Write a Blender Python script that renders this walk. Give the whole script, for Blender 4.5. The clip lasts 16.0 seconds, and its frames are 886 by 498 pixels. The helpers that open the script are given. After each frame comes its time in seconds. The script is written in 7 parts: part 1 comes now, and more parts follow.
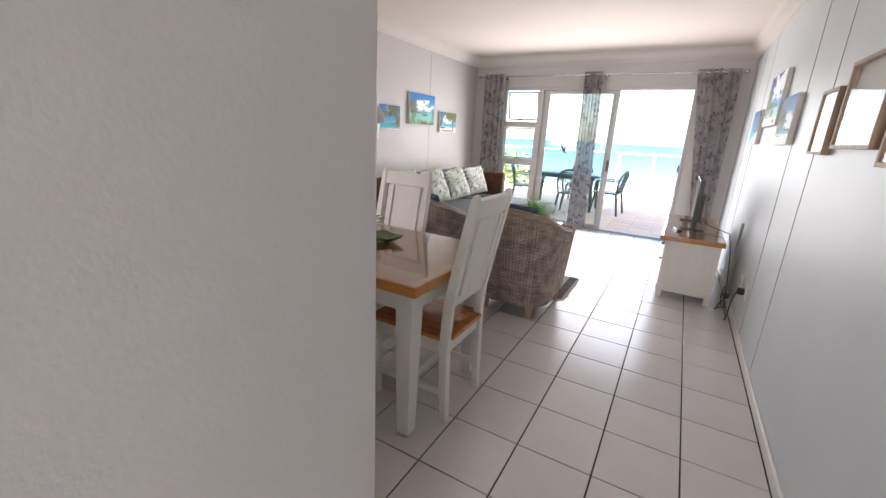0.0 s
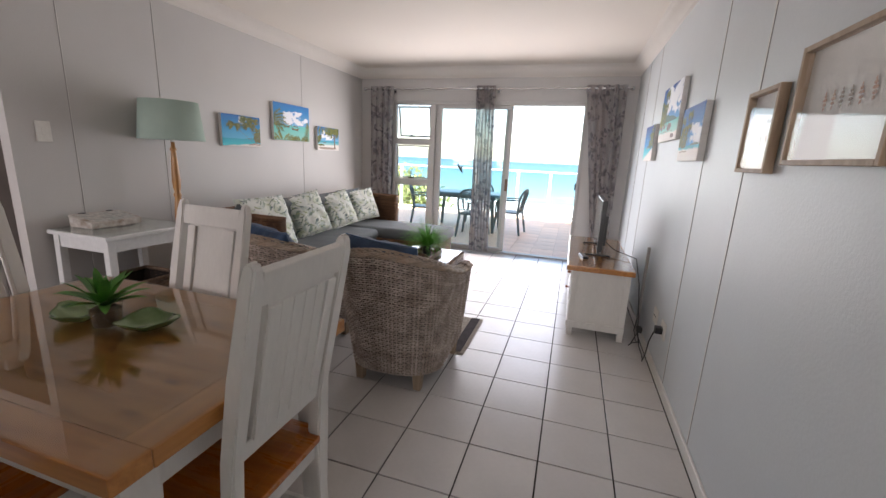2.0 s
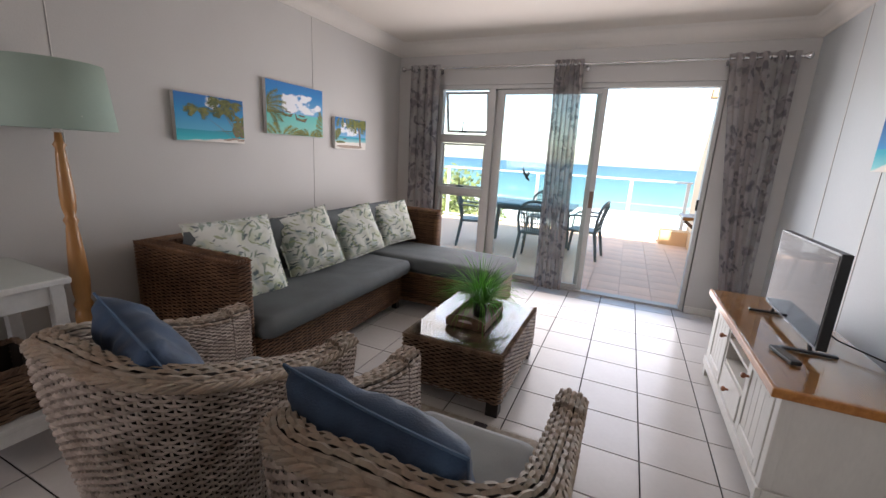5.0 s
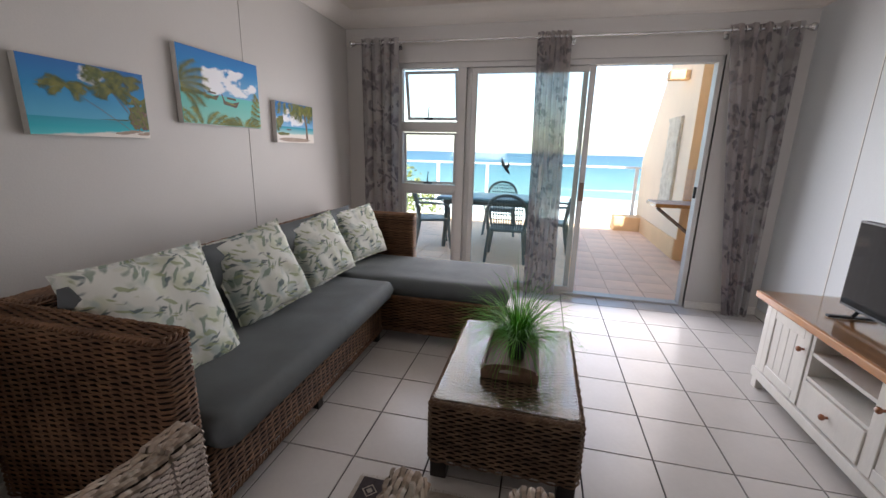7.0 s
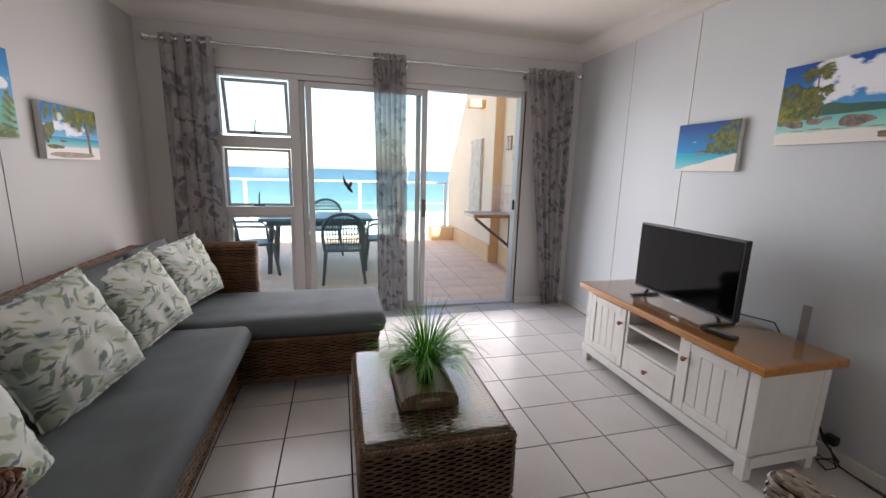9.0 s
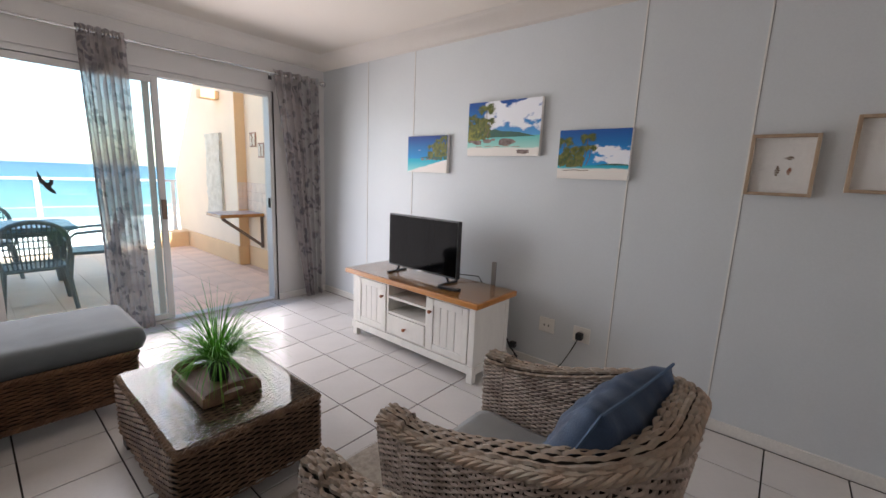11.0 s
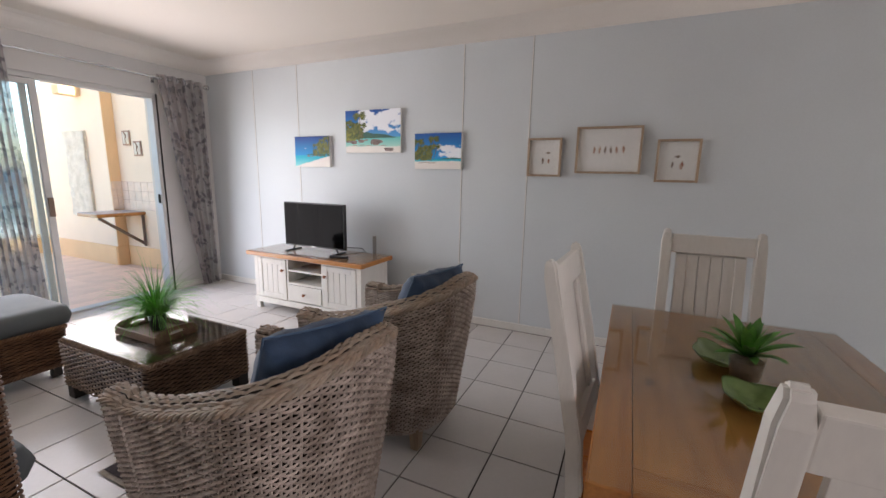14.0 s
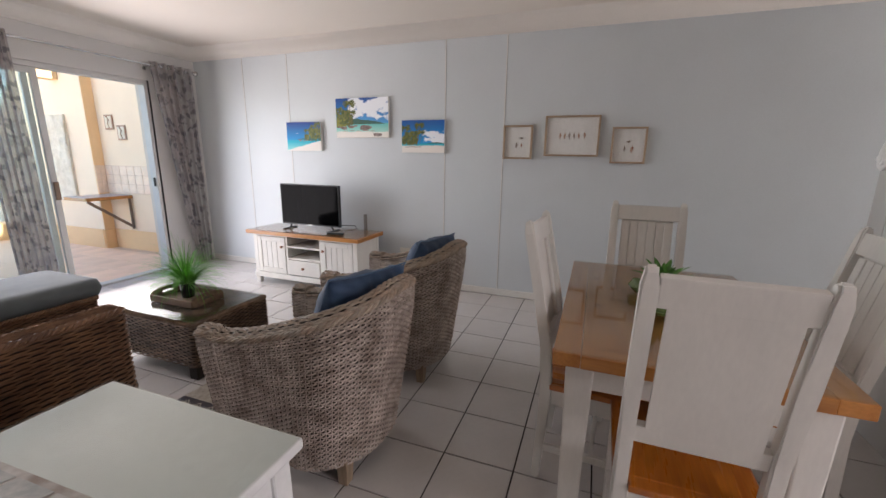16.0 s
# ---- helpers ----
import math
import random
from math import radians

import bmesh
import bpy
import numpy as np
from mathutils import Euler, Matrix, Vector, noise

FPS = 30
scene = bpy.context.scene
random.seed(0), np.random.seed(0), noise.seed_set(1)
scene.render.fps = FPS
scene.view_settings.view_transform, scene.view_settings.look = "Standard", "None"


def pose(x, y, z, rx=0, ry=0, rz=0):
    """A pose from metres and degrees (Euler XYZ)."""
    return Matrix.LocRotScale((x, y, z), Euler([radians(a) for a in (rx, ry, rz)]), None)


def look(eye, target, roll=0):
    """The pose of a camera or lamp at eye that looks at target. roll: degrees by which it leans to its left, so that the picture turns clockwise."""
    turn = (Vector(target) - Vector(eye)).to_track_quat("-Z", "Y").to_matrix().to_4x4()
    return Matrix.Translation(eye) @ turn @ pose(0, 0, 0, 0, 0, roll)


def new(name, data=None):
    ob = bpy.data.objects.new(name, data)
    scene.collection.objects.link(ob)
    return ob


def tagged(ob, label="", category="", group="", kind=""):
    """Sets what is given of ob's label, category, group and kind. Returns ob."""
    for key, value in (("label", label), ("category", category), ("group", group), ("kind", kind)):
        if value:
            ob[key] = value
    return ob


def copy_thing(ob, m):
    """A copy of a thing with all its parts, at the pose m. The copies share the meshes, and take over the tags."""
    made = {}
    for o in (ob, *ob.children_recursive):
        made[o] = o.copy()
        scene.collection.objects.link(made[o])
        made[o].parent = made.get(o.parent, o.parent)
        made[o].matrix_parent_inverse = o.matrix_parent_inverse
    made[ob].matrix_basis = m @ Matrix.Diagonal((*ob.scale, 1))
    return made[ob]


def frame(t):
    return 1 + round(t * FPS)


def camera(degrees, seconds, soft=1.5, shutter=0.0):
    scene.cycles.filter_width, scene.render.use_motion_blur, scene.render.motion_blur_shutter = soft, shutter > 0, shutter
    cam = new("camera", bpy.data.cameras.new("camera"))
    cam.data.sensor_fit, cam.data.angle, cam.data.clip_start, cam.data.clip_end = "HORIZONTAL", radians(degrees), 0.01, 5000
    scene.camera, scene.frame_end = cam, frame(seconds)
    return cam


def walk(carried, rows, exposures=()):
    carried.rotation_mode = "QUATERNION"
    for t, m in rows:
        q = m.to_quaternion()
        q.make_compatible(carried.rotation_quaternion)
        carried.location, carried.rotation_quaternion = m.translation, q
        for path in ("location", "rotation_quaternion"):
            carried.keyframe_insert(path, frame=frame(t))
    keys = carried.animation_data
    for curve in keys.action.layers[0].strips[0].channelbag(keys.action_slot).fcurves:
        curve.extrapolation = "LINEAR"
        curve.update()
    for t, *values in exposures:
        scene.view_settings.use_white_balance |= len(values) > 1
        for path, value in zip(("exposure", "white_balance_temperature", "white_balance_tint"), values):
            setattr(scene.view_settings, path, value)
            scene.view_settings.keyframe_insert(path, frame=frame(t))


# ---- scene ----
LENS = 95.0
cam = camera(LENS, 16.0, soft=1.5)
PATH = [
    (0, (1.033, 0.229, 1.382), (0.088, 1.904, 0.831), 3.0),
    (0.5, (1.06, 0.411, 1.387), (0.429, 2.24, 0.882), 3.5),
    (1, (1.016, 0.627, 1.399), (0.502, 2.5, 0.92), 2.8),
    (1.5, (0.977, 0.814, 1.39), (0.445, 2.684, 0.919), 2.3),
    (2, (0.947, 1.08, 1.377), (0.374, 2.944, 0.933), 2.7),
    (2.5, (0.891, 1.324, 1.37), (0.282, 3.179, 0.937), 2.8),
    (3, (0.809, 1.579, 1.387), (0.151, 3.417, 0.953), 3.0),
    (3.5, (0.769, 1.834, 1.387), (0.058, 3.65, 0.948), 3.1),
    (4, (0.698, 2.075, 1.389), (-0.071, 3.866, 0.939), 3.2),
    (4.5, (0.541, 2.31, 1.39), (-0.254, 4.089, 0.94), 3.4),
    (7, (-0.333, 3.023, 1.366), (-0.778, 4.914, 0.89), 1.4),
    (7.5, (-0.489, 3.071, 1.367), (-0.752, 5.0, 0.907), 1.3),
    (8, (-0.606, 3.081, 1.373), (-0.66, 5.034, 0.944), 1.3),
    (8.5, (-0.649, 3.079, 1.375), (-0.454, 5.03, 0.978), 1.4),
    (9, (-0.766, 3.118, 1.387), (-0.274, 5.019, 1.004), 1.6),
    (9.5, (-0.823, 3.099, 1.385), (-0.031, 4.896, 1.005), 1.7),
    (10, (-0.903, 3.032, 1.376), (0.181, 4.668, 0.992), 2.1),
    (12.5, (-1.446, 2.607, 1.438), (0.315, 3.504, 1.128), 1.6),
    (13, (-1.581, 2.475, 1.399), (0.191, 3.344, 1.075), 1.4),
    (13.5, (-1.7, 2.372, 1.403), (0.081, 3.214, 1.06), 1.1),
    (14, (-1.823, 2.282, 1.365), (-0.032, 3.098, 1.007), 1.1),
    (14.5, (-1.928, 2.24, 1.38), (-0.13, 3.026, 0.991), 1.0),
    (15, (-2.049, 2.254, 1.375), (-0.237, 2.998, 0.968), 0.8),
    (15.5, (-2.212, 2.261, 1.373), (-0.386, 2.958, 0.946), 0.8),
    (16, (-2.317, 2.234, 1.385), (-0.488, 2.909, 0.94), 0.8),
]
EXPOSURES = [(0.0, 2.5), (1.0, 2.3), (2.0, 2.1), (3.5, 1.85), (5.0, 1.76), (7.0, 1.62), (9.0, 1.62), (12.5, 2.1), (16.0, 2.15)]
walk(cam, [(t, look(eye, target, roll)) for t, eye, target, roll in PATH], EXPOSURES)

# ---- light ----
SUN_EL, SUN_AZ = radians(52), radians(172)      # high, from behind the building
world = bpy.data.worlds.new("world")
scene.world = world
world.use_nodes = True
wn = world.node_tree
sky = wn.nodes.new("ShaderNodeTexSky")
sky.sky_type = "NISHITA"
sky.sun_disc = False
sky.sun_elevation, sky.sun_rotation = SUN_EL, SUN_AZ
sky.altitude, sky.air_density, sky.dust_density, sky.ozone_density = 20, 1.0, 1.0, 1.0
wn.nodes["Background"].inputs["Strength"].default_value = 0.15
wn.links.new(sky.outputs[0], wn.nodes["Background"].inputs["Color"])
sun = new("sun", bpy.data.lights.new("sun", "SUN"))
sun.data.energy, sun.data.angle, sun.data.color = 4.5, radians(0.5), (1.0, 0.93, 0.85)
sun_dir = Vector((math.sin(SUN_AZ) * math.cos(SUN_EL), math.cos(SUN_AZ) * math.cos(SUN_EL), math.sin(SUN_EL)))
sun.matrix_world = look((0, 0, 30), Vector((0, 0, 30)) - sun_dir)


def area(name, place, target, sx, sy, watts, color):
    ob = new(name, bpy.data.lights.new(name, "AREA"))
    ob.data.shape, ob.data.size, ob.data.size_y, ob.data.energy, ob.data.color = "RECTANGLE", sx, sy, watts, color
    ob.matrix_world = look(place, target)
    return ob


# area lamp standing in for sky light at the opening; two unseen fill lamps behind
area("window_daylight", (-0.37, 6.74, 1.05), (-0.37, 0.0, 0.6), 2.7, 1.9, 18, (1.0, 0.93, 0.965))
area("kitchen_fill", (-2.4, -2.0, 1.8), (-0.8, 3.0, 1.2), 2.0, 1.4, 21, (1.0, 0.925, 0.985))
area("passage_fill", (1.1, -2.6, 1.5), (1.0, 3.0, 1.4), 0.8, 1.3, 12, (1.0, 0.94, 0.97))

# ---- materials ----


def mat(name, color, rough=0.6, metal=0.0, spread=0.12, scale=6.0, grain=60.0, bump=0.1, stretch=(1, 1, 1), color2=None, spec=0.5, island=0.0, per_object=0.0, coat=0.0, fine=0.06, rough_var=0.1, sheen=0.0):
    """A surface with large stains, a fine grain and relief."""
    m = bpy.data.materials.new(name)
    m.use_nodes = True
    n, l = m.node_tree.nodes, m.node_tree.links
    p = n["Principled BSDF"]
    tc, mp = n.new("ShaderNodeTexCoord"), n.new("ShaderNodeMapping")
    mp.inputs["Scale"].default_value = stretch
    l.new(tc.outputs["Object"], mp.inputs[0])
    big, small = n.new("ShaderNodeTexNoise"), n.new("ShaderNodeTexNoise")
    big.inputs["Scale"].default_value, big.inputs["Detail"].default_value = scale, 4
    small.inputs["Scale"].default_value, small.inputs["Detail"].default_value = grain, 3
    l.new(mp.outputs[0], big.inputs["Vector"])
    l.new(mp.outputs[0], small.inputs["Vector"])
    c2 = color2 or tuple(c * (1 - spread) for c in color)
    mix = n.new("ShaderNodeMix")
    mix.data_type = "RGBA"
    mix.inputs[6].default_value, mix.inputs[7].default_value = (*color, 1), (*c2, 1)
    ramp = n.new("ShaderNodeMapRange")
    ramp.inputs["From Min"].default_value, ramp.inputs["From Max"].default_value = 0.35, 0.68
    l.new(big.outputs["Fac"], ramp.inputs["Value"])
    l.new(ramp.outputs[0], mix.inputs[0])
    value = n.new("ShaderNodeMath")
    value.operation = "MULTIPLY_ADD"
    value.inputs[1].default_value, value.inputs[2].default_value = fine * 4, 1 - fine * 2
    l.new(small.outputs["Fac"], value.inputs[0])
    last = value.outputs[0]
    for use, node, socket in ((island, "ShaderNodeNewGeometry", "Random Per Island"), (per_object, "ShaderNodeObjectInfo", "Random")):
        if use:
            src, mul, prod = n.new(node), n.new("ShaderNodeMath"), n.new("ShaderNodeMath")
            mul.operation, prod.operation = "MULTIPLY_ADD", "MULTIPLY"
            mul.inputs[1].default_value, mul.inputs[2].default_value = use, 1 - use / 2
            l.new(src.outputs[socket], mul.inputs[0])
            l.new(mul.outputs[0], prod.inputs[0])
            l.new(last, prod.inputs[1])
            last = prod.outputs[0]
    hsv = n.new("ShaderNodeHueSaturation")
    l.new(last, hsv.inputs["Value"])
    l.new(mix.outputs[2], hsv.inputs["Color"])
    l.new(hsv.outputs[0], p.inputs["Base Color"])
    rr = n.new("ShaderNodeMath")
    rr.operation = "MULTIPLY_ADD"
    rr.inputs[1].default_value, rr.inputs[2].default_value = rough_var, max(0.02, rough - rough_var / 2)
    l.new(big.outputs["Fac"], rr.inputs[0])
    l.new(rr.outputs[0], p.inputs["Roughness"])
    p.inputs["Metallic"].default_value = metal
    p.inputs["Specular IOR Level"].default_value = spec
    p.inputs["Coat Weight"].default_value = coat
    p.inputs["Coat Roughness"].default_value = 0.08
    if sheen:
        p.inputs["Sheen Weight"].default_value = sheen
    if bump:
        b = n.new("ShaderNodeBump")
        b.inputs["Strength"].default_value, b.inputs["Distance"].default_value = bump, 0.004
        l.new(small.outputs["Fac"], b.inputs["Height"])
        l.new(b.outputs[0], p.inputs["Normal"])
    return m


def glass_mat(name, tint=(0.95, 0.98, 0.97), rough=0.0, gloss=1.0):
    """A thin clear pane: clear, with a mirror gloss that grows at a flat angle."""
    m = bpy.data.materials.new(name)
    m.use_nodes = True
    n, l = m.node_tree.nodes, m.node_tree.links
    n.remove(n["Principled BSDF"])
    clear, glossy, mix, fres, amount = (n.new("ShaderNode" + k) for k in ("BsdfTransparent", "BsdfGlossy", "MixShader", "LayerWeight", "Math"))
    clear.inputs[0].default_value = (*tint, 1)
    glossy.inputs["Roughness"].default_value = rough
    power = n.new("ShaderNodeMath")
    power.operation, power.inputs[1].default_value = "POWER", 5.0
    fres.inputs[0].default_value = 0.5
    amount.operation, amount.use_clamp = "MULTIPLY_ADD", True
    amount.inputs[1].default_value, amount.inputs[2].default_value = 0.96 * gloss, 0.04 * gloss
    l.new(fres.outputs["Facing"], power.inputs[0])
    l.new(power.outputs[0], amount.inputs[0])
    l.new(amount.outputs[0], mix.inputs[0])
    l.new(clear.outputs[0], mix.inputs[1])
    l.new(glossy.outputs[0], mix.inputs[2])
    l.new(mix.outputs[0], n["Material Output"].inputs[0])
    return m


def leaf_print(name, ground, layers, axis, clear=0.0, rough=0.85, turn=0.6):
    """Cloth printed with layers of soft-edged leaves, each (tone, stretch, cover, softness, warp, strength),
    see-through by the share clear."""
    m = mat(name, ground, rough, spread=0.08, scale=5, grain=400, bump=0.15, fine=0.04, sheen=0.2)
    n, l = m.node_tree.nodes, m.node_tree.links
    p = n["Principled BSDF"]
    last = p.inputs["Base Color"].links[0].from_socket
    tc = n.new("ShaderNodeTexCoord")
    for i, (tone, stretch, cover, soft, warped, strength) in enumerate(layers):
        mp, warp, add, vo, cut, mix, rot = (n.new("ShaderNode" + k) for k in ("Mapping", "TexNoise", "MixRGB", "TexVoronoi", "MapRange", "Mix", "VectorRotate"))
        rot.rotation_type = axis + "_AXIS"
        rot.inputs["Angle"].default_value = turn + 0.75 * i
        mp.inputs["Scale"].default_value = stretch
        mp.inputs["Location"].default_value = (3.1 * i, 1.7 * i, 0.9 * i)
        warp.inputs["Scale"].default_value, warp.inputs["Detail"].default_value = 6.0, 3.0
        add.blend_type, add.inputs[0].default_value = "ADD", warped
        l.new(tc.outputs["Object"], warp.inputs["Vector"])
        l.new(tc.outputs["Object"], add.inputs[1])
        l.new(warp.outputs["Color"], add.inputs[2])
        l.new(add.outputs[0], rot.inputs["Vector"])
        l.new(rot.outputs[0], mp.inputs[0])
        l.new(mp.outputs[0], vo.inputs["Vector"])
        cut.inputs["From Min"].default_value, cut.inputs["From Max"].default_value = cover, max(0.0, cover - soft)
        cut.inputs["To Max"].default_value = strength
        l.new(vo.outputs["Distance"], cut.inputs["Value"])
        mix.data_type = "RGBA"
        mix.inputs[7].default_value = (*tone, 1)
        l.new(cut.outputs[0], mix.inputs[0])
        l.new(last, mix.inputs[6])
        last = mix.outputs[2]
    l.new(last, p.inputs["Base Color"])
    if clear:
        tr, tl, mx, my = (n.new("ShaderNode" + k) for k in ("BsdfTransparent", "BsdfTranslucent", "MixShader", "MixShader"))
        l.new(last, tl.inputs[0])
        mx.inputs[0].default_value, my.inputs[0].default_value = 0.45, clear
        l.new(p.outputs[0], mx.inputs[1])
        l.new(tl.outputs[0], mx.inputs[2])
        l.new(mx.outputs[0], my.inputs[1])
        l.new(tr.outputs[0], my.inputs[2])
        l.new(my.outputs[0], n["Material Output"].inputs[0])
    return m


def wood(name, light, dark, axis="X", rough=0.35, coat=0.3, board=0.0):
    stretch = {"X": (1.2, 14, 14), "Y": (14, 1.2, 14), "Z": (14, 14, 1.2)}[axis]
    return mat(name, light, rough, spread=0.3, scale=2.2, grain=9, bump=0.05, stretch=stretch, color2=dark, coat=coat, per_object=board, fine=0.10)


def knotted(m):
    """Dark knots drawn out along the boards."""
    n, l = m.node_tree.nodes, m.node_tree.links
    p = n["Principled BSDF"]
    last = p.inputs["Base Color"].links[0].from_socket
    tc, mp, vo, warp, add, cut, mix = (n.new("ShaderNode" + k) for k in ("TexCoord", "Mapping", "TexVoronoi", "TexNoise", "MixRGB", "MapRange", "Mix"))
    mp.inputs["Scale"].default_value = (0.75, 1.6, 1.6)
    warp.inputs["Scale"].default_value = 14.0
    add.blend_type, add.inputs[0].default_value = "ADD", 0.035
    l.new(tc.outputs["Object"], warp.inputs["Vector"])
    l.new(tc.outputs["Object"], add.inputs[1])
    l.new(warp.outputs["Color"], add.inputs[2])
    l.new(add.outputs[0], mp.inputs[0])
    l.new(mp.outputs[0], vo.inputs["Vector"])
    cut.inputs["From Min"].default_value, cut.inputs["From Max"].default_value = 0.15, 0.05
    cut.inputs["To Max"].default_value = 0.85
    l.new(vo.outputs["Distance"], cut.inputs["Value"])
    mix.data_type = "RGBA"
    mix.inputs[7].default_value = (0.13, 0.042, 0.012, 1)
    l.new(cut.outputs[0], mix.inputs[0])
    l.new(last, mix.inputs[6])
    l.new(mix.outputs[2], p.inputs["Base Color"])
    return m


CLOTH_LEAVES = [
    ((0.31, 0.29, 0.295), (0.9, 1.0, 1.1), 0.52, 0.30, 0.30, 0.85),
    ((0.19, 0.175, 0.19), (1.4, 1.2, 2.0), 0.42, 0.18, 0.28, 0.85),
    ((0.13, 0.12, 0.14), (1.8, 1.4, 3.0), 0.36, 0.14, 0.26, 0.8),
    ((0.36, 0.30, 0.28), (1.7, 1.2, 2.8), 0.28, 0.14, 0.26, 0.6)]

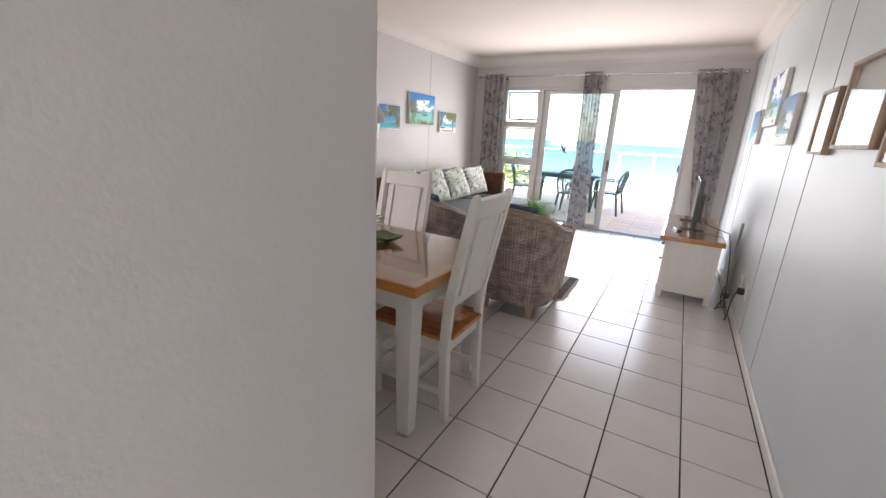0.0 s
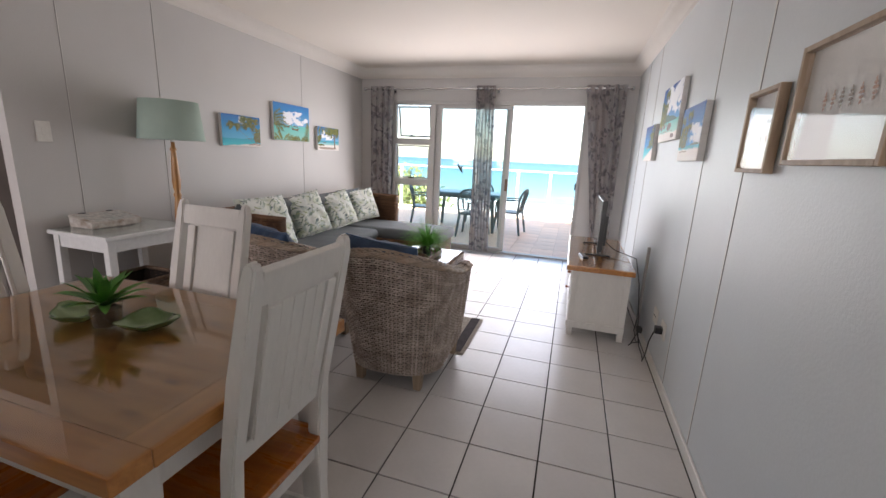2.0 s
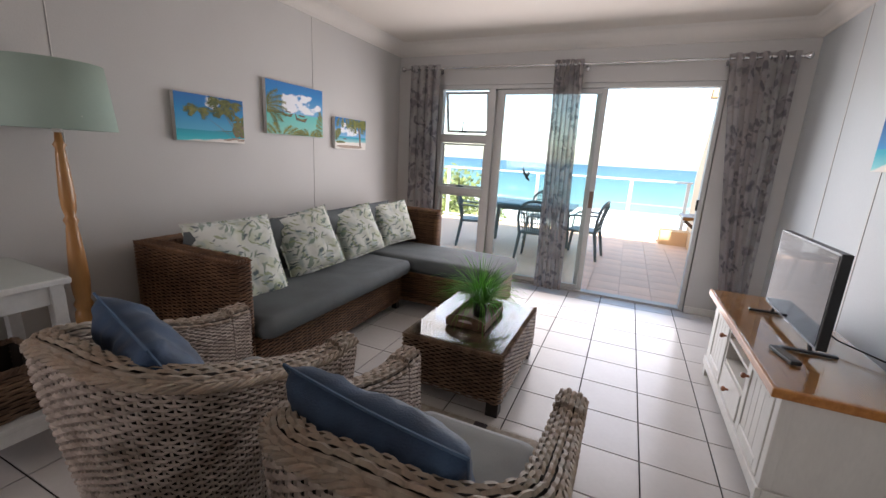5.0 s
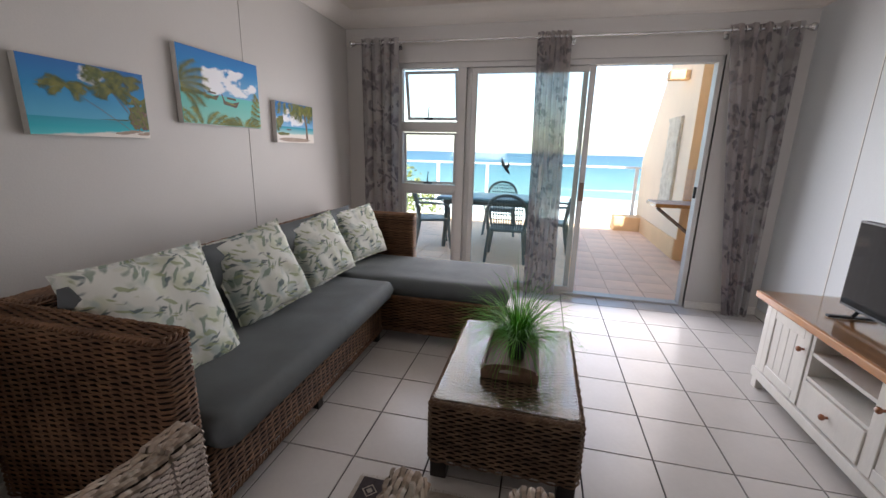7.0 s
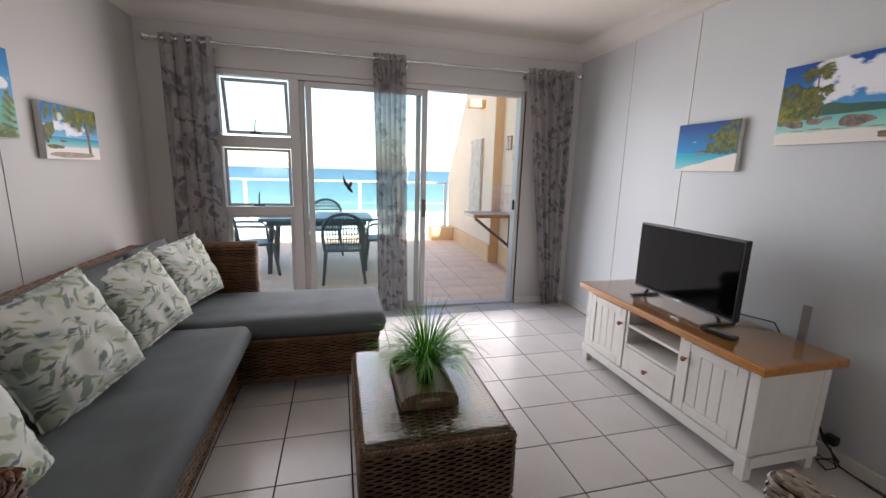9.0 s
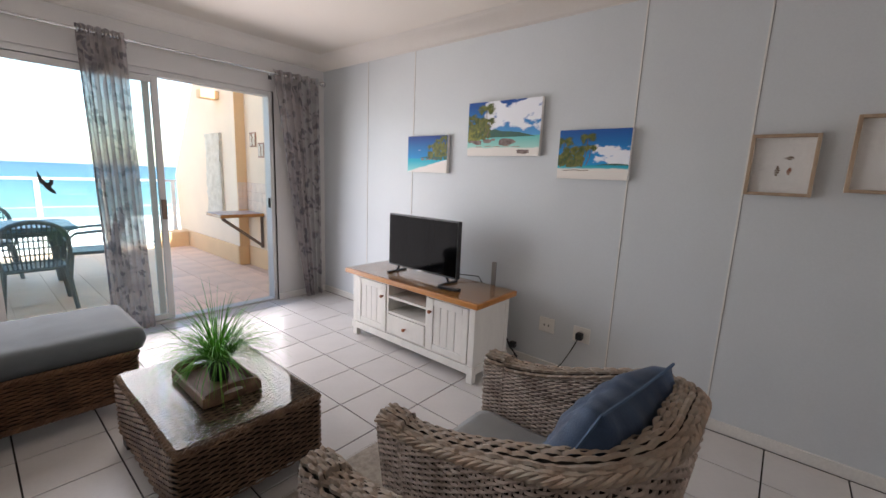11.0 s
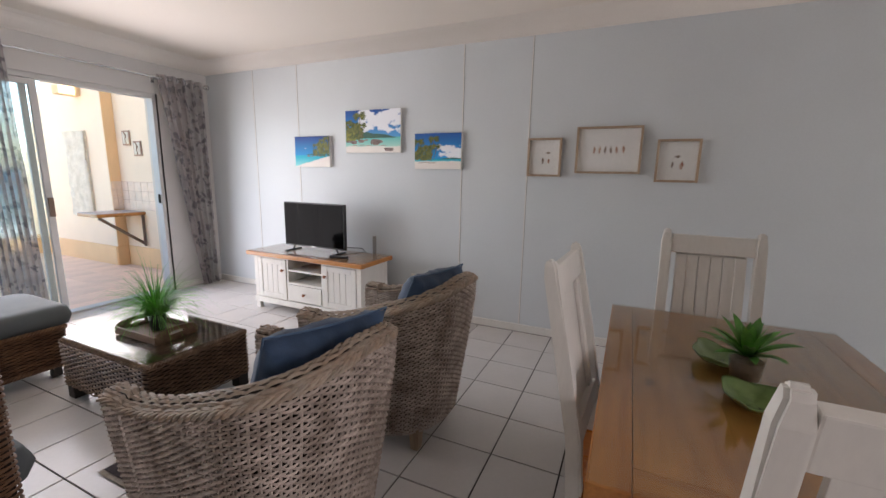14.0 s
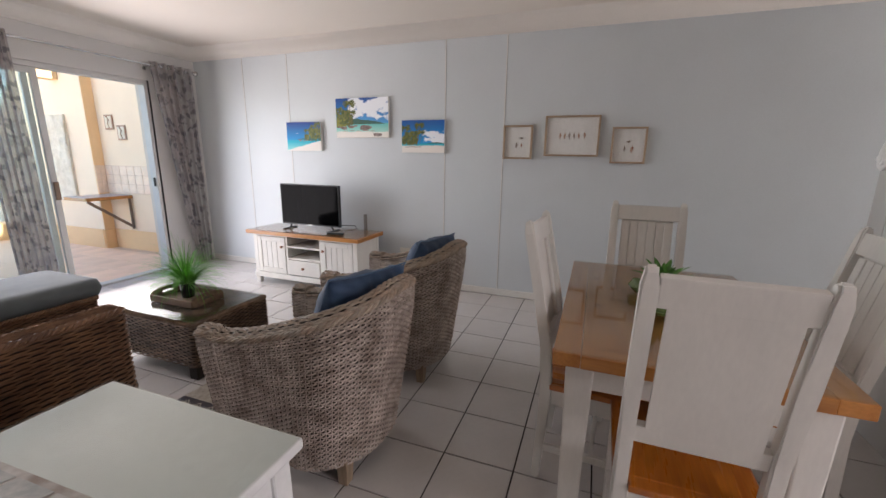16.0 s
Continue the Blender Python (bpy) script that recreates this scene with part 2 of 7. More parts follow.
M = dict(
    wall=mat("wall_paint", (0.545, 0.53, 0.51), 0.5, spread=0.05, scale=1.3, grain=130, bump=0.12, fine=0.02, spec=0.4),
    wall_end=mat("textured_wall_paint", (0.605, 0.635, 0.65), 0.48, spread=0.06, scale=1.2, grain=95, bump=0.16, fine=0.02, spec=0.5),
    ceiling=mat("ceiling_paint", (0.76, 0.695, 0.62), 0.8, spread=0.03, scale=1.1, grain=90, bump=0.25, fine=0.02),
    cornice=mat("cornice_paint", (0.77, 0.72, 0.66), 0.6, spread=0.03, scale=3, grain=90, bump=0.1, fine=0.02),
    skirting=mat("skirting_paint", (0.72, 0.70, 0.66), 0.4, spread=0.05, scale=4, grain=60, bump=0.1),
    joint=mat("panel_joint", (0.30, 0.29, 0.28), 0.7, spread=0.2, scale=3),
    tile=mat("glazed_floor_tile", (0.59, 0.565, 0.54), 0.24, spread=0.06, scale=3.5, grain=40, bump=0.05, per_object=0.08, fine=0.02, spec=0.42, rough_var=0.05),
    grout=mat("dark_grout", (0.022, 0.02, 0.019), 0.95, spread=0.3, scale=4, color2=(0.05, 0.045, 0.04), spec=0.1),
    threshold=mat("threshold_stone", (0.28, 0.24, 0.21), 0.5),
    alu=mat("cream_aluminium", (0.55, 0.54, 0.52), 0.45, spread=0.06, scale=5, grain=80, bump=0.03, fine=0.02),
    steel=mat("brushed_steel", (0.62, 0.62, 0.62), 0.25, metal=1.0, spread=0.1, grain=200, bump=0.02),
    black=mat("black_plastic", (0.012, 0.012, 0.013), 0.35, spread=0.2, grain=200, bump=0.02),
    screen=mat("glossy_screen", (0.0012, 0.0012, 0.0015), 0.06, spec=0.05, spread=0.1, bump=0.0, rough_var=0.02),
    glass=glass_mat("clear_glass", gloss=0.6),
    table_glass=glass_mat("table_glass", (0.96, 0.985, 0.97), 0.0, 1.15),
    frame_glass=glass_mat("picture_glass", (0.99, 0.99, 0.99), 0.02, 0.45),
    white_wood=mat("white_painted_wood", (0.72, 0.70, 0.655), 0.42, spread=0.06, scale=4, grain=30, stretch=(3, 3, 0.8), bump=0.10, fine=0.03),
    side_white=mat("side_table_white", (0.70, 0.71, 0.70), 0.4, spread=0.05, scale=5, grain=40, bump=0.08),
    pine_x=wood("pine_along_x", (0.50, 0.21, 0.045), (0.36, 0.125, 0.02), "X"),
    pine_y=wood("pine_along_y", (0.48, 0.205, 0.045), (0.34, 0.125, 0.022), "Y"),
    pine_z=wood("turned_pine", (0.50, 0.26, 0.09), (0.34, 0.15, 0.04), "Z"),
    table_top=knotted(wood("table_pine", (0.44, 0.195, 0.05), (0.31, 0.12, 0.026), "X", 0.3, 0.4, 0.12)),
    seat=wood("seat_pine", (0.46, 0.15, 0.018), (0.32, 0.085, 0.010), "Y", 0.28, 0.5),
    knob=mat("knob_wood", (0.28, 0.09, 0.03), 0.3, coat=0.5),
    cane_grey=mat("grey_washed_kubu", (0.52, 0.445, 0.39), 0.75, spread=0.5, scale=14, grain=70, bump=0.5, island=0.35, fine=0.12, color2=(0.28, 0.225, 0.185)),
    cane_rim=mat("braided_rim_kubu", (0.33, 0.245, 0.18), 0.65, spread=0.5, scale=16, grain=70, bump=0.4, island=0.5, fine=0.12, color2=(0.36, 0.31, 0.25)),
    cane_brown=mat("brown_kubu", (0.185, 0.095, 0.045), 0.6, spread=0.5, scale=12, grain=60, bump=0.4, island=0.45, fine=0.12, color2=(0.095, 0.045, 0.022)),
    cane_mid=mat("coffee_kubu", (0.20, 0.125, 0.075), 0.6, spread=0.5, scale=12, grain=60, bump=0.4, island=0.45, fine=0.12, color2=(0.10, 0.06, 0.036)),
    # near-black, painted as the shade between the brown canes
    gap_shade=mat("cane_gap_shade", (0.022, 0.014, 0.009), 0.9, spread=0.3),
    # near-black, painted as the shade between the grey canes
    gap_shade_grey=mat("grey_cane_gap_shade", (0.035, 0.027, 0.02), 0.9, spread=0.3),
    foot_pale=wood("pale_foot", (0.38, 0.29, 0.20), (0.25, 0.18, 0.12), "Z", 0.6, 0.0),
    foot_dark=mat("dark_foot", (0.02, 0.015, 0.012), 0.5),
    cushion_grey=mat("grey_seat_cloth", (0.105, 0.118, 0.122), 0.85, spread=0.18, scale=5, grain=300, bump=0.25, fine=0.05),
    cushion_pale=mat("pale_grey_cloth", (0.27, 0.275, 0.27), 0.85, spread=0.12, scale=5, grain=300, bump=0.25, fine=0.05),
    denim=mat("denim_velvet", (0.014, 0.036, 0.080), 0.7, spread=0.4, scale=9, grain=220, bump=0.25, fine=0.08, color2=(0.034, 0.075, 0.15), sheen=0.1),
    denim_pipe=mat("denim_piping", (0.06, 0.11, 0.19), 0.8),
    shade=mat("sage_lamp_shade", (0.33, 0.42, 0.36), 0.85, spread=0.06, scale=6, grain=350, bump=0.2, fine=0.04),
    leaf=mat("grass_blade", (0.17, 0.48, 0.06), 0.5, spread=0.5, scale=8, color2=(0.05, 0.22, 0.02), island=0.7, bump=0.1),
    leaf_fat=mat("succulent_leaf", (0.12, 0.33, 0.05), 0.4, spread=0.4, scale=12, color2=(0.035, 0.12, 0.02), island=0.4, bump=0.1),
    soil=mat("gravel_fill", (0.16, 0.10, 0.065), 0.9, spread=0.5, scale=90, grain=200, bump=0.8),
    bowl=mat("green_glaze", (0.22, 0.31, 0.12), 0.2, spread=0.4, scale=12, color2=(0.12, 0.19, 0.07), coat=0.4),
    tray=wood("tray_wood", (0.21, 0.13, 0.08), (0.12, 0.07, 0.045), "Y", 0.6, 0.0),
    rug=mat("rug_weave", (0.42, 0.37, 0.31), 0.95, spread=0.3, scale=40, grain=300, bump=0.6),
    rug_dark=mat("rug_dark_band", (0.055, 0.045, 0.05), 0.95, spread=0.3, scale=30, grain=300, bump=0.6),
    box_white=mat("distressed_box", (0.58, 0.56, 0.52), 0.7, spread=0.5, scale=18, color2=(0.30, 0.24, 0.19), bump=0.3),
    box_tile=mat("box_lid_print", (0.34, 0.35, 0.33), 0.6, spread=0.4, scale=30, color2=(0.55, 0.52, 0.48)),
    cream=mat("cream_plaster", (0.92, 0.73, 0.53), 0.85, spread=0.06, scale=1.5, grain=80, bump=0.4, fine=0.03),
    ochre=mat("ochre_plaster", (0.86, 0.57, 0.31), 0.85, spread=0.10, scale=1.5, grain=80, bump=0.4, fine=0.03),
    patio_tile=mat("terracotta_pink_tile", (0.88, 0.61, 0.43), 0.55, spread=0.12, scale=3, grain=60, bump=0.15, per_object=0.12),
    patio_grout=mat("patio_grout", (0.72, 0.50, 0.36), 0.9),
    small_tile=mat("braai_wall_tile", (0.86, 0.65, 0.49), 0.35, spread=0.1, scale=12, per_object=0.15),
    relief=mat("carved_driftwood", (0.78, 0.68, 0.54), 0.8, spread=0.35, scale=9, grain=30, bump=0.9, color2=(0.66, 0.56, 0.42)),
    counter=mat("shelf_top", (0.52, 0.42, 0.38), 0.35, spread=0.25, scale=20, color2=(0.30, 0.22, 0.20)),
    bracket=mat("brown_bracket", (0.20, 0.13, 0.09), 0.6),
    rail=mat("white_rail_paint", (0.80, 0.80, 0.80), 0.4),
    plastic=mat("green_garden_plastic", (0.13, 0.165, 0.17), 0.4, spread=0.15, scale=8, bump=0.05),
    plastic_top=mat("blue_green_table_top", (0.13, 0.24, 0.29), 0.35, spread=0.15, scale=8, bump=0.05),
    sand=mat("beach_sand", (0.62, 0.54, 0.42), 0.9, spread=0.15, scale=0.03, grain=0.5, bump=0.2),
    bush=mat("dune_leaf", (0.20, 0.24, 0.07), 0.7, spread=0.4, scale=2, island=0.5, color2=(0.26, 0.27, 0.10)),
    trunk=mat("dune_stem", (0.14, 0.10, 0.07), 0.9),
    house_wall=mat("outer_plaster", (0.66, 0.60, 0.52), 0.85, spread=0.08, scale=1.5),
    roof=mat("roof_slab", (0.35, 0.30, 0.26), 0.85),
    canvas_side=mat("canvas_side", (0.74, 0.72, 0.69), 0.9, spread=0.1, scale=40, grain=400, bump=0.3),
    timber_frame=wood("oak_frame", (0.42, 0.31, 0.215), (0.31, 0.22, 0.145), "Z", 0.6, 0.0),
    paper=mat("mat_board", (0.80, 0.79, 0.76), 0.9, spread=0.03),
    shell_a=mat("shell_rust", (0.34, 0.13, 0.07), 0.5, spread=0.5, scale=60, color2=(0.50, 0.34, 0.22)),
    shell_b=mat("shell_brown", (0.14, 0.09, 0.06), 0.5, spread=0.5, scale=60, color2=(0.30, 0.24, 0.17)),
    cord=mat("black_cord", (0.01, 0.01, 0.01), 0.5),
    socket=mat("socket_plate", (0.74, 0.72, 0.67), 0.35, spread=0.04),
    bird=mat("bird_sticker", (0.012, 0.012, 0.014), 0.5),
    dark_door=mat("dark_cupboard", (0.075, 0.06, 0.05), 0.5, spread=0.3, scale=3),
    grey_board=mat("grey_board", (0.30, 0.28, 0.26), 0.5),
    mirror=mat("mirror_silver", (0.85, 0.86, 0.86), 0.03, metal=1.0, spread=0.02, bump=0.0, rough_var=0.01),
    carved_white=mat("carved_white_frame", (0.80, 0.80, 0.79), 0.4, spread=0.05, scale=20, bump=0.2),
    curtain=leaf_print("printed_curtain", (0.44, 0.42, 0.415), CLOTH_LEAVES, "Y", clear=0.05),
    sheer=leaf_print("sheer_printed_curtain", (0.45, 0.405, 0.395), CLOTH_LEAVES, "Y", clear=0.16),
    leafy=leaf_print("leaf_print_cotton", (0.66, 0.68, 0.63), [
        ((0.50, 0.54, 0.40), (1.5, 1.1, 2.0), 0.50, 0.30, 0.25, 0.8),
        ((0.36, 0.44, 0.42), (1.7, 1.2, 2.6), 0.42, 0.24, 0.22, 0.8),
        ((0.20, 0.27, 0.21), (2.0, 1.6, 6.0), 0.36, 0.12, 0.16, 0.9),
        ((0.08, 0.12, 0.13), (2.0, 1.7, 8.5), 0.33, 0.12, 0.16, 0.9),
        ((0.30, 0.35, 0.21), (2.0, 1.8, 8.0), 0.32, 0.10, 0.14, 0.9)], "X"),
)

# ---- building helpers ----


def emit(name, bm, material, parent=None, label="", smooth=False, kind="", data_only=False):
    me = bpy.data.meshes.new(name)
    bm.to_mesh(me)
    bm.free()
    for m in material if isinstance(material, (list, tuple)) else [material]:
        me.materials.append(m)
    if smooth:
        for f in me.polygons:
            f.use_smooth = True
    if data_only:
        return me
    ob = new(name, me)
    ob.parent = parent
    return tagged(ob, label, kind=kind)


def part(name, bm, material, parent, label="", smooth=False, kind=""):
    return emit(name, bm, material, parent, label, smooth, kind)


def thing(name, place, label, category, group="", rz=0.0):
    ob = new(name)
    ob.empty_display_size = 0.1
    ob.matrix_world = pose(*place, 0, 0, rz)
    return tagged(ob, label, category, group)


def box(bm, x0, x1, y0, y1, z0, z1, bevel=0.0, m=None, index=0):
    """A box, its edges rounded by bevel."""
    r = bmesh.ops.create_cube(bm, size=1.0)
    vs = r["verts"]
    for v in vs:
        v.co = Vector(((x0 + x1) / 2 + v.co.x * (x1 - x0), (y0 + y1) / 2 + v.co.y * (y1 - y0), (z0 + z1) / 2 + v.co.z * (z1 - z0)))
    if index:
        for f in {f for v in vs for f in v.link_faces}:
            f.material_index = index
    if bevel:
        es = list({e for v in vs for e in v.link_edges})
        r = bmesh.ops.bevel(bm, geom=es, offset=bevel, segments=1 if bevel < 0.004 else 2, affect="EDGES", profile=0.6)
        vs = list({v for f in r["faces"] for v in f.verts} | {v for v in vs if v.is_valid})
    if m is not None:
        bmesh.ops.transform(bm, matrix=m, verts=vs)
    return vs


def quad(bm, pts, index=0):
    f = bm.faces.new([bm.verts.new(p) for p in pts])
    f.material_index = index
    return f


def lathe(bm, profile, segs=20, cx=0.0, cy=0.0, cap=True):
    """A body turned round an upright axis from (radius, height) pairs."""
    rings = [[bm.verts.new((cx + r * math.cos(2 * math.pi * i / segs), cy + r * math.sin(2 * math.pi * i / segs), z)) for i in range(segs)] for r, z in profile]
    for a, b in zip(rings, rings[1:]):
        for i in range(segs):
            j = (i + 1) % segs
            bm.faces.new((a[i], a[j], b[j], b[i]))
    if cap:
        bm.faces.new(rings[0][::-1])
        bm.faces.new(rings[-1])
    return bm


def tube(bm, pts, radius, segs=8, closed=False, flat=1.0, up=(0, 0, 1)):
    """A round bar along points; radius may be a list."""
    pts = [Vector(p) for p in pts]
    n = len(pts)
    rings = []
    for i, p in enumerate(pts):
        a = pts[(i - 1) % n] if closed or i > 0 else p
        b = pts[(i + 1) % n] if closed or i < n - 1 else p
        d = (b - a).normalized()
        s = d.cross(Vector(up))
        s = s.normalized() if s.length > 1e-3 else d.cross(Vector((1, 0, 0))).normalized()
        w = s.cross(d)
        r = radius[i] if isinstance(radius, (list, tuple)) else radius
        rings.append([bm.verts.new(p + s * r * math.cos(2 * math.pi * k / segs) + w * r * flat * math.sin(2 * math.pi * k / segs)) for k in range(segs)])
    for i in range(n if closed else n - 1):
        a, b = rings[i], rings[(i + 1) % n]
        for k in range(segs):
            j = (k + 1) % segs
            bm.faces.new((a[k], a[j], b[j], b[k]))
    if not closed:
        bm.faces.new(rings[0][::-1])
        bm.faces.new(rings[-1])
    return bm


def pillow(bm, w, h, t, n=14, pinch=0.10, seed=0, m=None):
    """A stuffed cushion, w by h, lying in its own xy, with drawn-in sides and pointed corners."""
    start = len(bm.verts)
    rnd = random.Random(seed)
    ox, oy = rnd.random() * 9, rnd.random() * 9
    vs = {}
    for side in (1, -1):
        for i in range(n + 1):
            for j in range(n + 1):
                u, v = 2 * i / n - 1, 2 * j / n - 1
                edge = i in (0, n) or j in (0, n)
                if side < 0 and edge:
                    vs[side, i, j] = vs[1, i, j]
                    continue
                th = t / 2 * ((1 - abs(u) ** 2.6) * (1 - abs(v) ** 2.6)) ** 0.42
                x = u * w / 2 * (1 - pinch * (1 - v * v))
                y = v * h / 2 * (1 - pinch * (1 - u * u))
                bumpy = 0.014 * noise.noise((u * 2.2 + ox, v * 2.2 + oy, side)) + 0.012 * (1 - 2 * abs(noise.noise((u * 3.4 + ox, v * 1.9 + oy, side)))) * max(abs(u), abs(v)) + 0.004 * noise.noise((u * 8 + ox, v * 8 + oy, side))
                vs[side, i, j] = bm.verts.new((x, y, side * (th + (0 if edge else bumpy))))
    for side in (1, -1):
        for i in range(n):
            for j in range(n):
                q = [vs[side, i, j], vs[side, i + 1, j], vs[side, i + 1, j + 1], vs[side, i, j + 1]]
                bm.faces.new(q if side > 0 else q[::-1])
    if m is not None:
        bm.verts.ensure_lookup_table()
        bmesh.ops.transform(bm, matrix=m, verts=bm.verts[start:])


def slab_cushion(bm, x0, x1, y0, y1, z0, z1, r=0.035, sag=0.012, seed=0, cuts=None):
    """A flat upholstered seat cushion with soft rounded edges and a slightly creased top."""
    nx, ny = max(6, int((x1 - x0) / 0.06)), max(6, int((y1 - y0) / 0.06))
    layers = [(z0, r), (z0 + 0.3 * r, 0.25 * r), (z0 + r, 0.0), ((z0 + z1) / 2, -0.006), (z1 - r, 0.0), (z1 - 0.3 * r, 0.25 * r), (z1 - 0.02 * r, r)]
    rings = []

    def outline(inset):
        a, b, c, d = x0 + inset, x1 - inset, y0 + inset, y1 - inset
        rr = 0.05
        pts = []
        for cx, cy, a0 in ((b - rr, c + rr, -90), (b - rr, d - rr, 0), (a + rr, d - rr, 90), (a + rr, c + rr, 180)):
            for k in range(5):
                q = radians(a0 + 22.5 * k)
                pts.append((cx + rr * math.cos(q), cy + rr * math.sin(q)))
        full = []
        for p, q in zip(pts, pts[1:] + pts[:1]):
            d_ = math.hypot(q[0] - p[0], q[1] - p[1])
            steps = max(1, int(d_ / 0.08))
            full += [(p[0] + (q[0] - p[0]) * s / steps, p[1] + (q[1] - p[1]) * s / steps) for s in range(steps)]
        return full

    base = outline(0)
    for z, inset in layers:
        cx, cy = (x0 + x1) / 2, (y0 + y1) / 2
        ring = []
        for x, y in base:
            fx, fy = 1 - inset / ((x1 - x0) / 2), 1 - inset / ((y1 - y0) / 2)
            w = 0.004 * noise.noise((x * 6, y * 6, seed + z * 9))
            ring.append(bm.verts.new((cx + (x - cx) * fx + w, cy + (y - cy) * fy + w, z)))
        rings.append(ring)
    for a, b in zip(rings, rings[1:]):
        for i in range(len(a)):
            j = (i + 1) % len(a)
            bm.faces.new((a[i], a[j], b[j], b[i]))
    inner = rings[-1]
    for f in (0.82, 0.6, 0.38, 0.18):
        ring = []
        for v0 in rings[6]:
            x, y = cx + (v0.co.x - cx) * f, cy + (v0.co.y - cy) * f
            ring.append(bm.verts.new((x, y, z1 + 0.006 * (1 - f) + 0.008 * noise.noise((x * 3, y * 7, seed)) - sag * 0.3)))
        for i in range(len(ring)):
            j = (i + 1) % len(ring)
            bm.faces.new((inner[i], inner[j], ring[j], ring[i]))
        inner = ring
    bm.faces.new(inner)
    bm.faces.new(rings[0][::-1])


def weave(bm, surf, nu, rows, amp=0.006, half=0.0055, thick=0.0028, per=4, closed=False, jitter=0.0015, seed=0):
    """Horizontal canes that pass over and under upright stakes. surf(u, r) gives the place and the outward
    normal, u from 0 to nu stakes, r from 0 to rows."""
    rnd = random.Random(seed)
    steps = nu * per
    for j in range(rows):
        last = first = None
        ph, dz = (j % 2) * math.pi, rnd.uniform(-1, 1) * jitter
        count = steps if closed else steps + 1
        for i in range(count):
            u = i / per
            p, nrm = surf(u, j + 0.5)
            p2, _ = surf(u, j + 0.5 + 0.25)
            up = (p2 - p)
            up = up.normalized() if up.length > 1e-6 else Vector((0, 0, 1))
            o = p + nrm * amp * (0.75 * math.cos(math.pi * u + ph) - 0.3 * math.cos(2 * math.pi * u)) + up * (dz + jitter * 0.7 * noise.noise((u * 0.9, j * 1.3, seed)))
            ring = [bm.verts.new(o + up * half), bm.verts.new(o + nrm * thick * 2), bm.verts.new(o - up * half), bm.verts.new(o - nrm * thick)]
            if last:
                for k in range(4):
                    q = (k + 1) % 4
                    bm.faces.new((last[k], last[q], ring[q], ring[k]))
            else:
                first = ring
            last = ring
        if closed:
            for k in range(4):
                q = (k + 1) % 4
                bm.faces.new((last[k], last[q], first[q], first[k]))


def stakes(bm, surf, nu, rows, radius=0.004, depth=0.0, steps=6, closed=False):
    for i in range(nu if closed else nu + 1):
        pts = []
        for s in range(steps + 1):
            p, nrm = surf(i, rows * s / steps)
            pts.append(p - nrm * depth)
        tube(bm, pts, radius, 4)


def sheet(bm, surf, nu, rows, depth=0.006, nv=6, closed=False):
    """A sheet behind a weave, coloured dark for the shade in its gaps."""
    cols = nu if closed else nu + 1
    g = []
    for i in range(cols):
        g.append([])
        for s in range(nv + 1):
            p, nrm = surf(i, rows * s / nv)
            g[-1].append(bm.verts.new(p - nrm * depth))
    for i in range(nu):
        a, b = g[i], g[(i + 1) % cols]
        for s in range(nv):
            bm.faces.new((a[s], b[s], b[s + 1], a[s + 1]))


def rope(bm, pts, radius, canes=4, pitch=0.09, cane=0.007, closed=False):
    """Canes wound round a line, as on a braided rim."""
    pts = [Vector(p) for p in pts]
    out = []
    total = 0.0
    for a, b in zip(pts, pts[1:]):
        steps = max(1, int((b - a).length / 0.012))
        for s in range(steps):
            out.append((a.lerp(b, s / steps), total + (b - a).length * s / steps))
        total += (b - a).length
    out.append((pts[-1], total))
    for c in range(canes):
        line = []
        for i, (p, s) in enumerate(out):
            d = (out[min(i + 1, len(out) - 1)][0] - out[max(i - 1, 0)][0]).normalized()
            side = d.cross(Vector((0, 0, 1)))
            side = side.normalized() if side.length > 1e-3 else Vector((1, 0, 0))
            up = side.cross(d)
            a = 2 * math.pi * (s / pitch + c / canes)
            line.append(p + side * radius * math.cos(a) + up * radius * math.sin(a))
        tube(bm, line, cane, 5)


def flat_surf(p0, du, dv, nrm, nu, rows):
    """A flat weave surface: corner, full width and full height vectors."""
    p0, du, dv, nrm = Vector(p0), Vector(du), Vector(dv), Vector(nrm).normalized()
    return lambda u, r: (p0 + du * (u / nu) + dv * (r / rows), nrm)


def loop_surf(x0, x1, y0, y1, z0, z1, nu, rows, rr=0.03):
    """A weave surface round the four upright sides of a block with rounded corners."""
    w, d = x1 - x0 - 2 * rr, y1 - y0 - 2 * rr
    arc = math.pi * rr / 2
    per = 2 * (w + d) + 4 * arc

    def at(u, r):
        s = (u / nu) % 1.0 * per
        z = z0 + (z1 - z0) * r / rows
        for px, py, dx, dy, ln in ((x0 + rr, y0, 1, 0, w), (x1, y0 + rr, 0, 1, d), (x1 - rr, y1, -1, 0, w), (x0, y1 - rr, 0, -1, d)):
            if s <= ln:
                return Vector((px + dx * s, py + dy * s, z)), Vector((dy, -dx, 0))
            s -= ln
            if s <= arc:
                a = s / rr
                ex, ey = px + dx * ln, py + dy * ln
                cx, cy = ex - dy * rr, ey + dx * rr
                ox, oy = dy, -dx
                nx, ny = ox * math.cos(a) + dx * math.sin(a), oy * math.cos(a) + dy * math.sin(a)
                return Vector((cx + nx * rr, cy + ny * rr, z)), Vector((nx, ny, 0))
            s -= arc
        return Vector((x0 + rr, y0, z)), Vector((0, -1, 0))

    return at, per


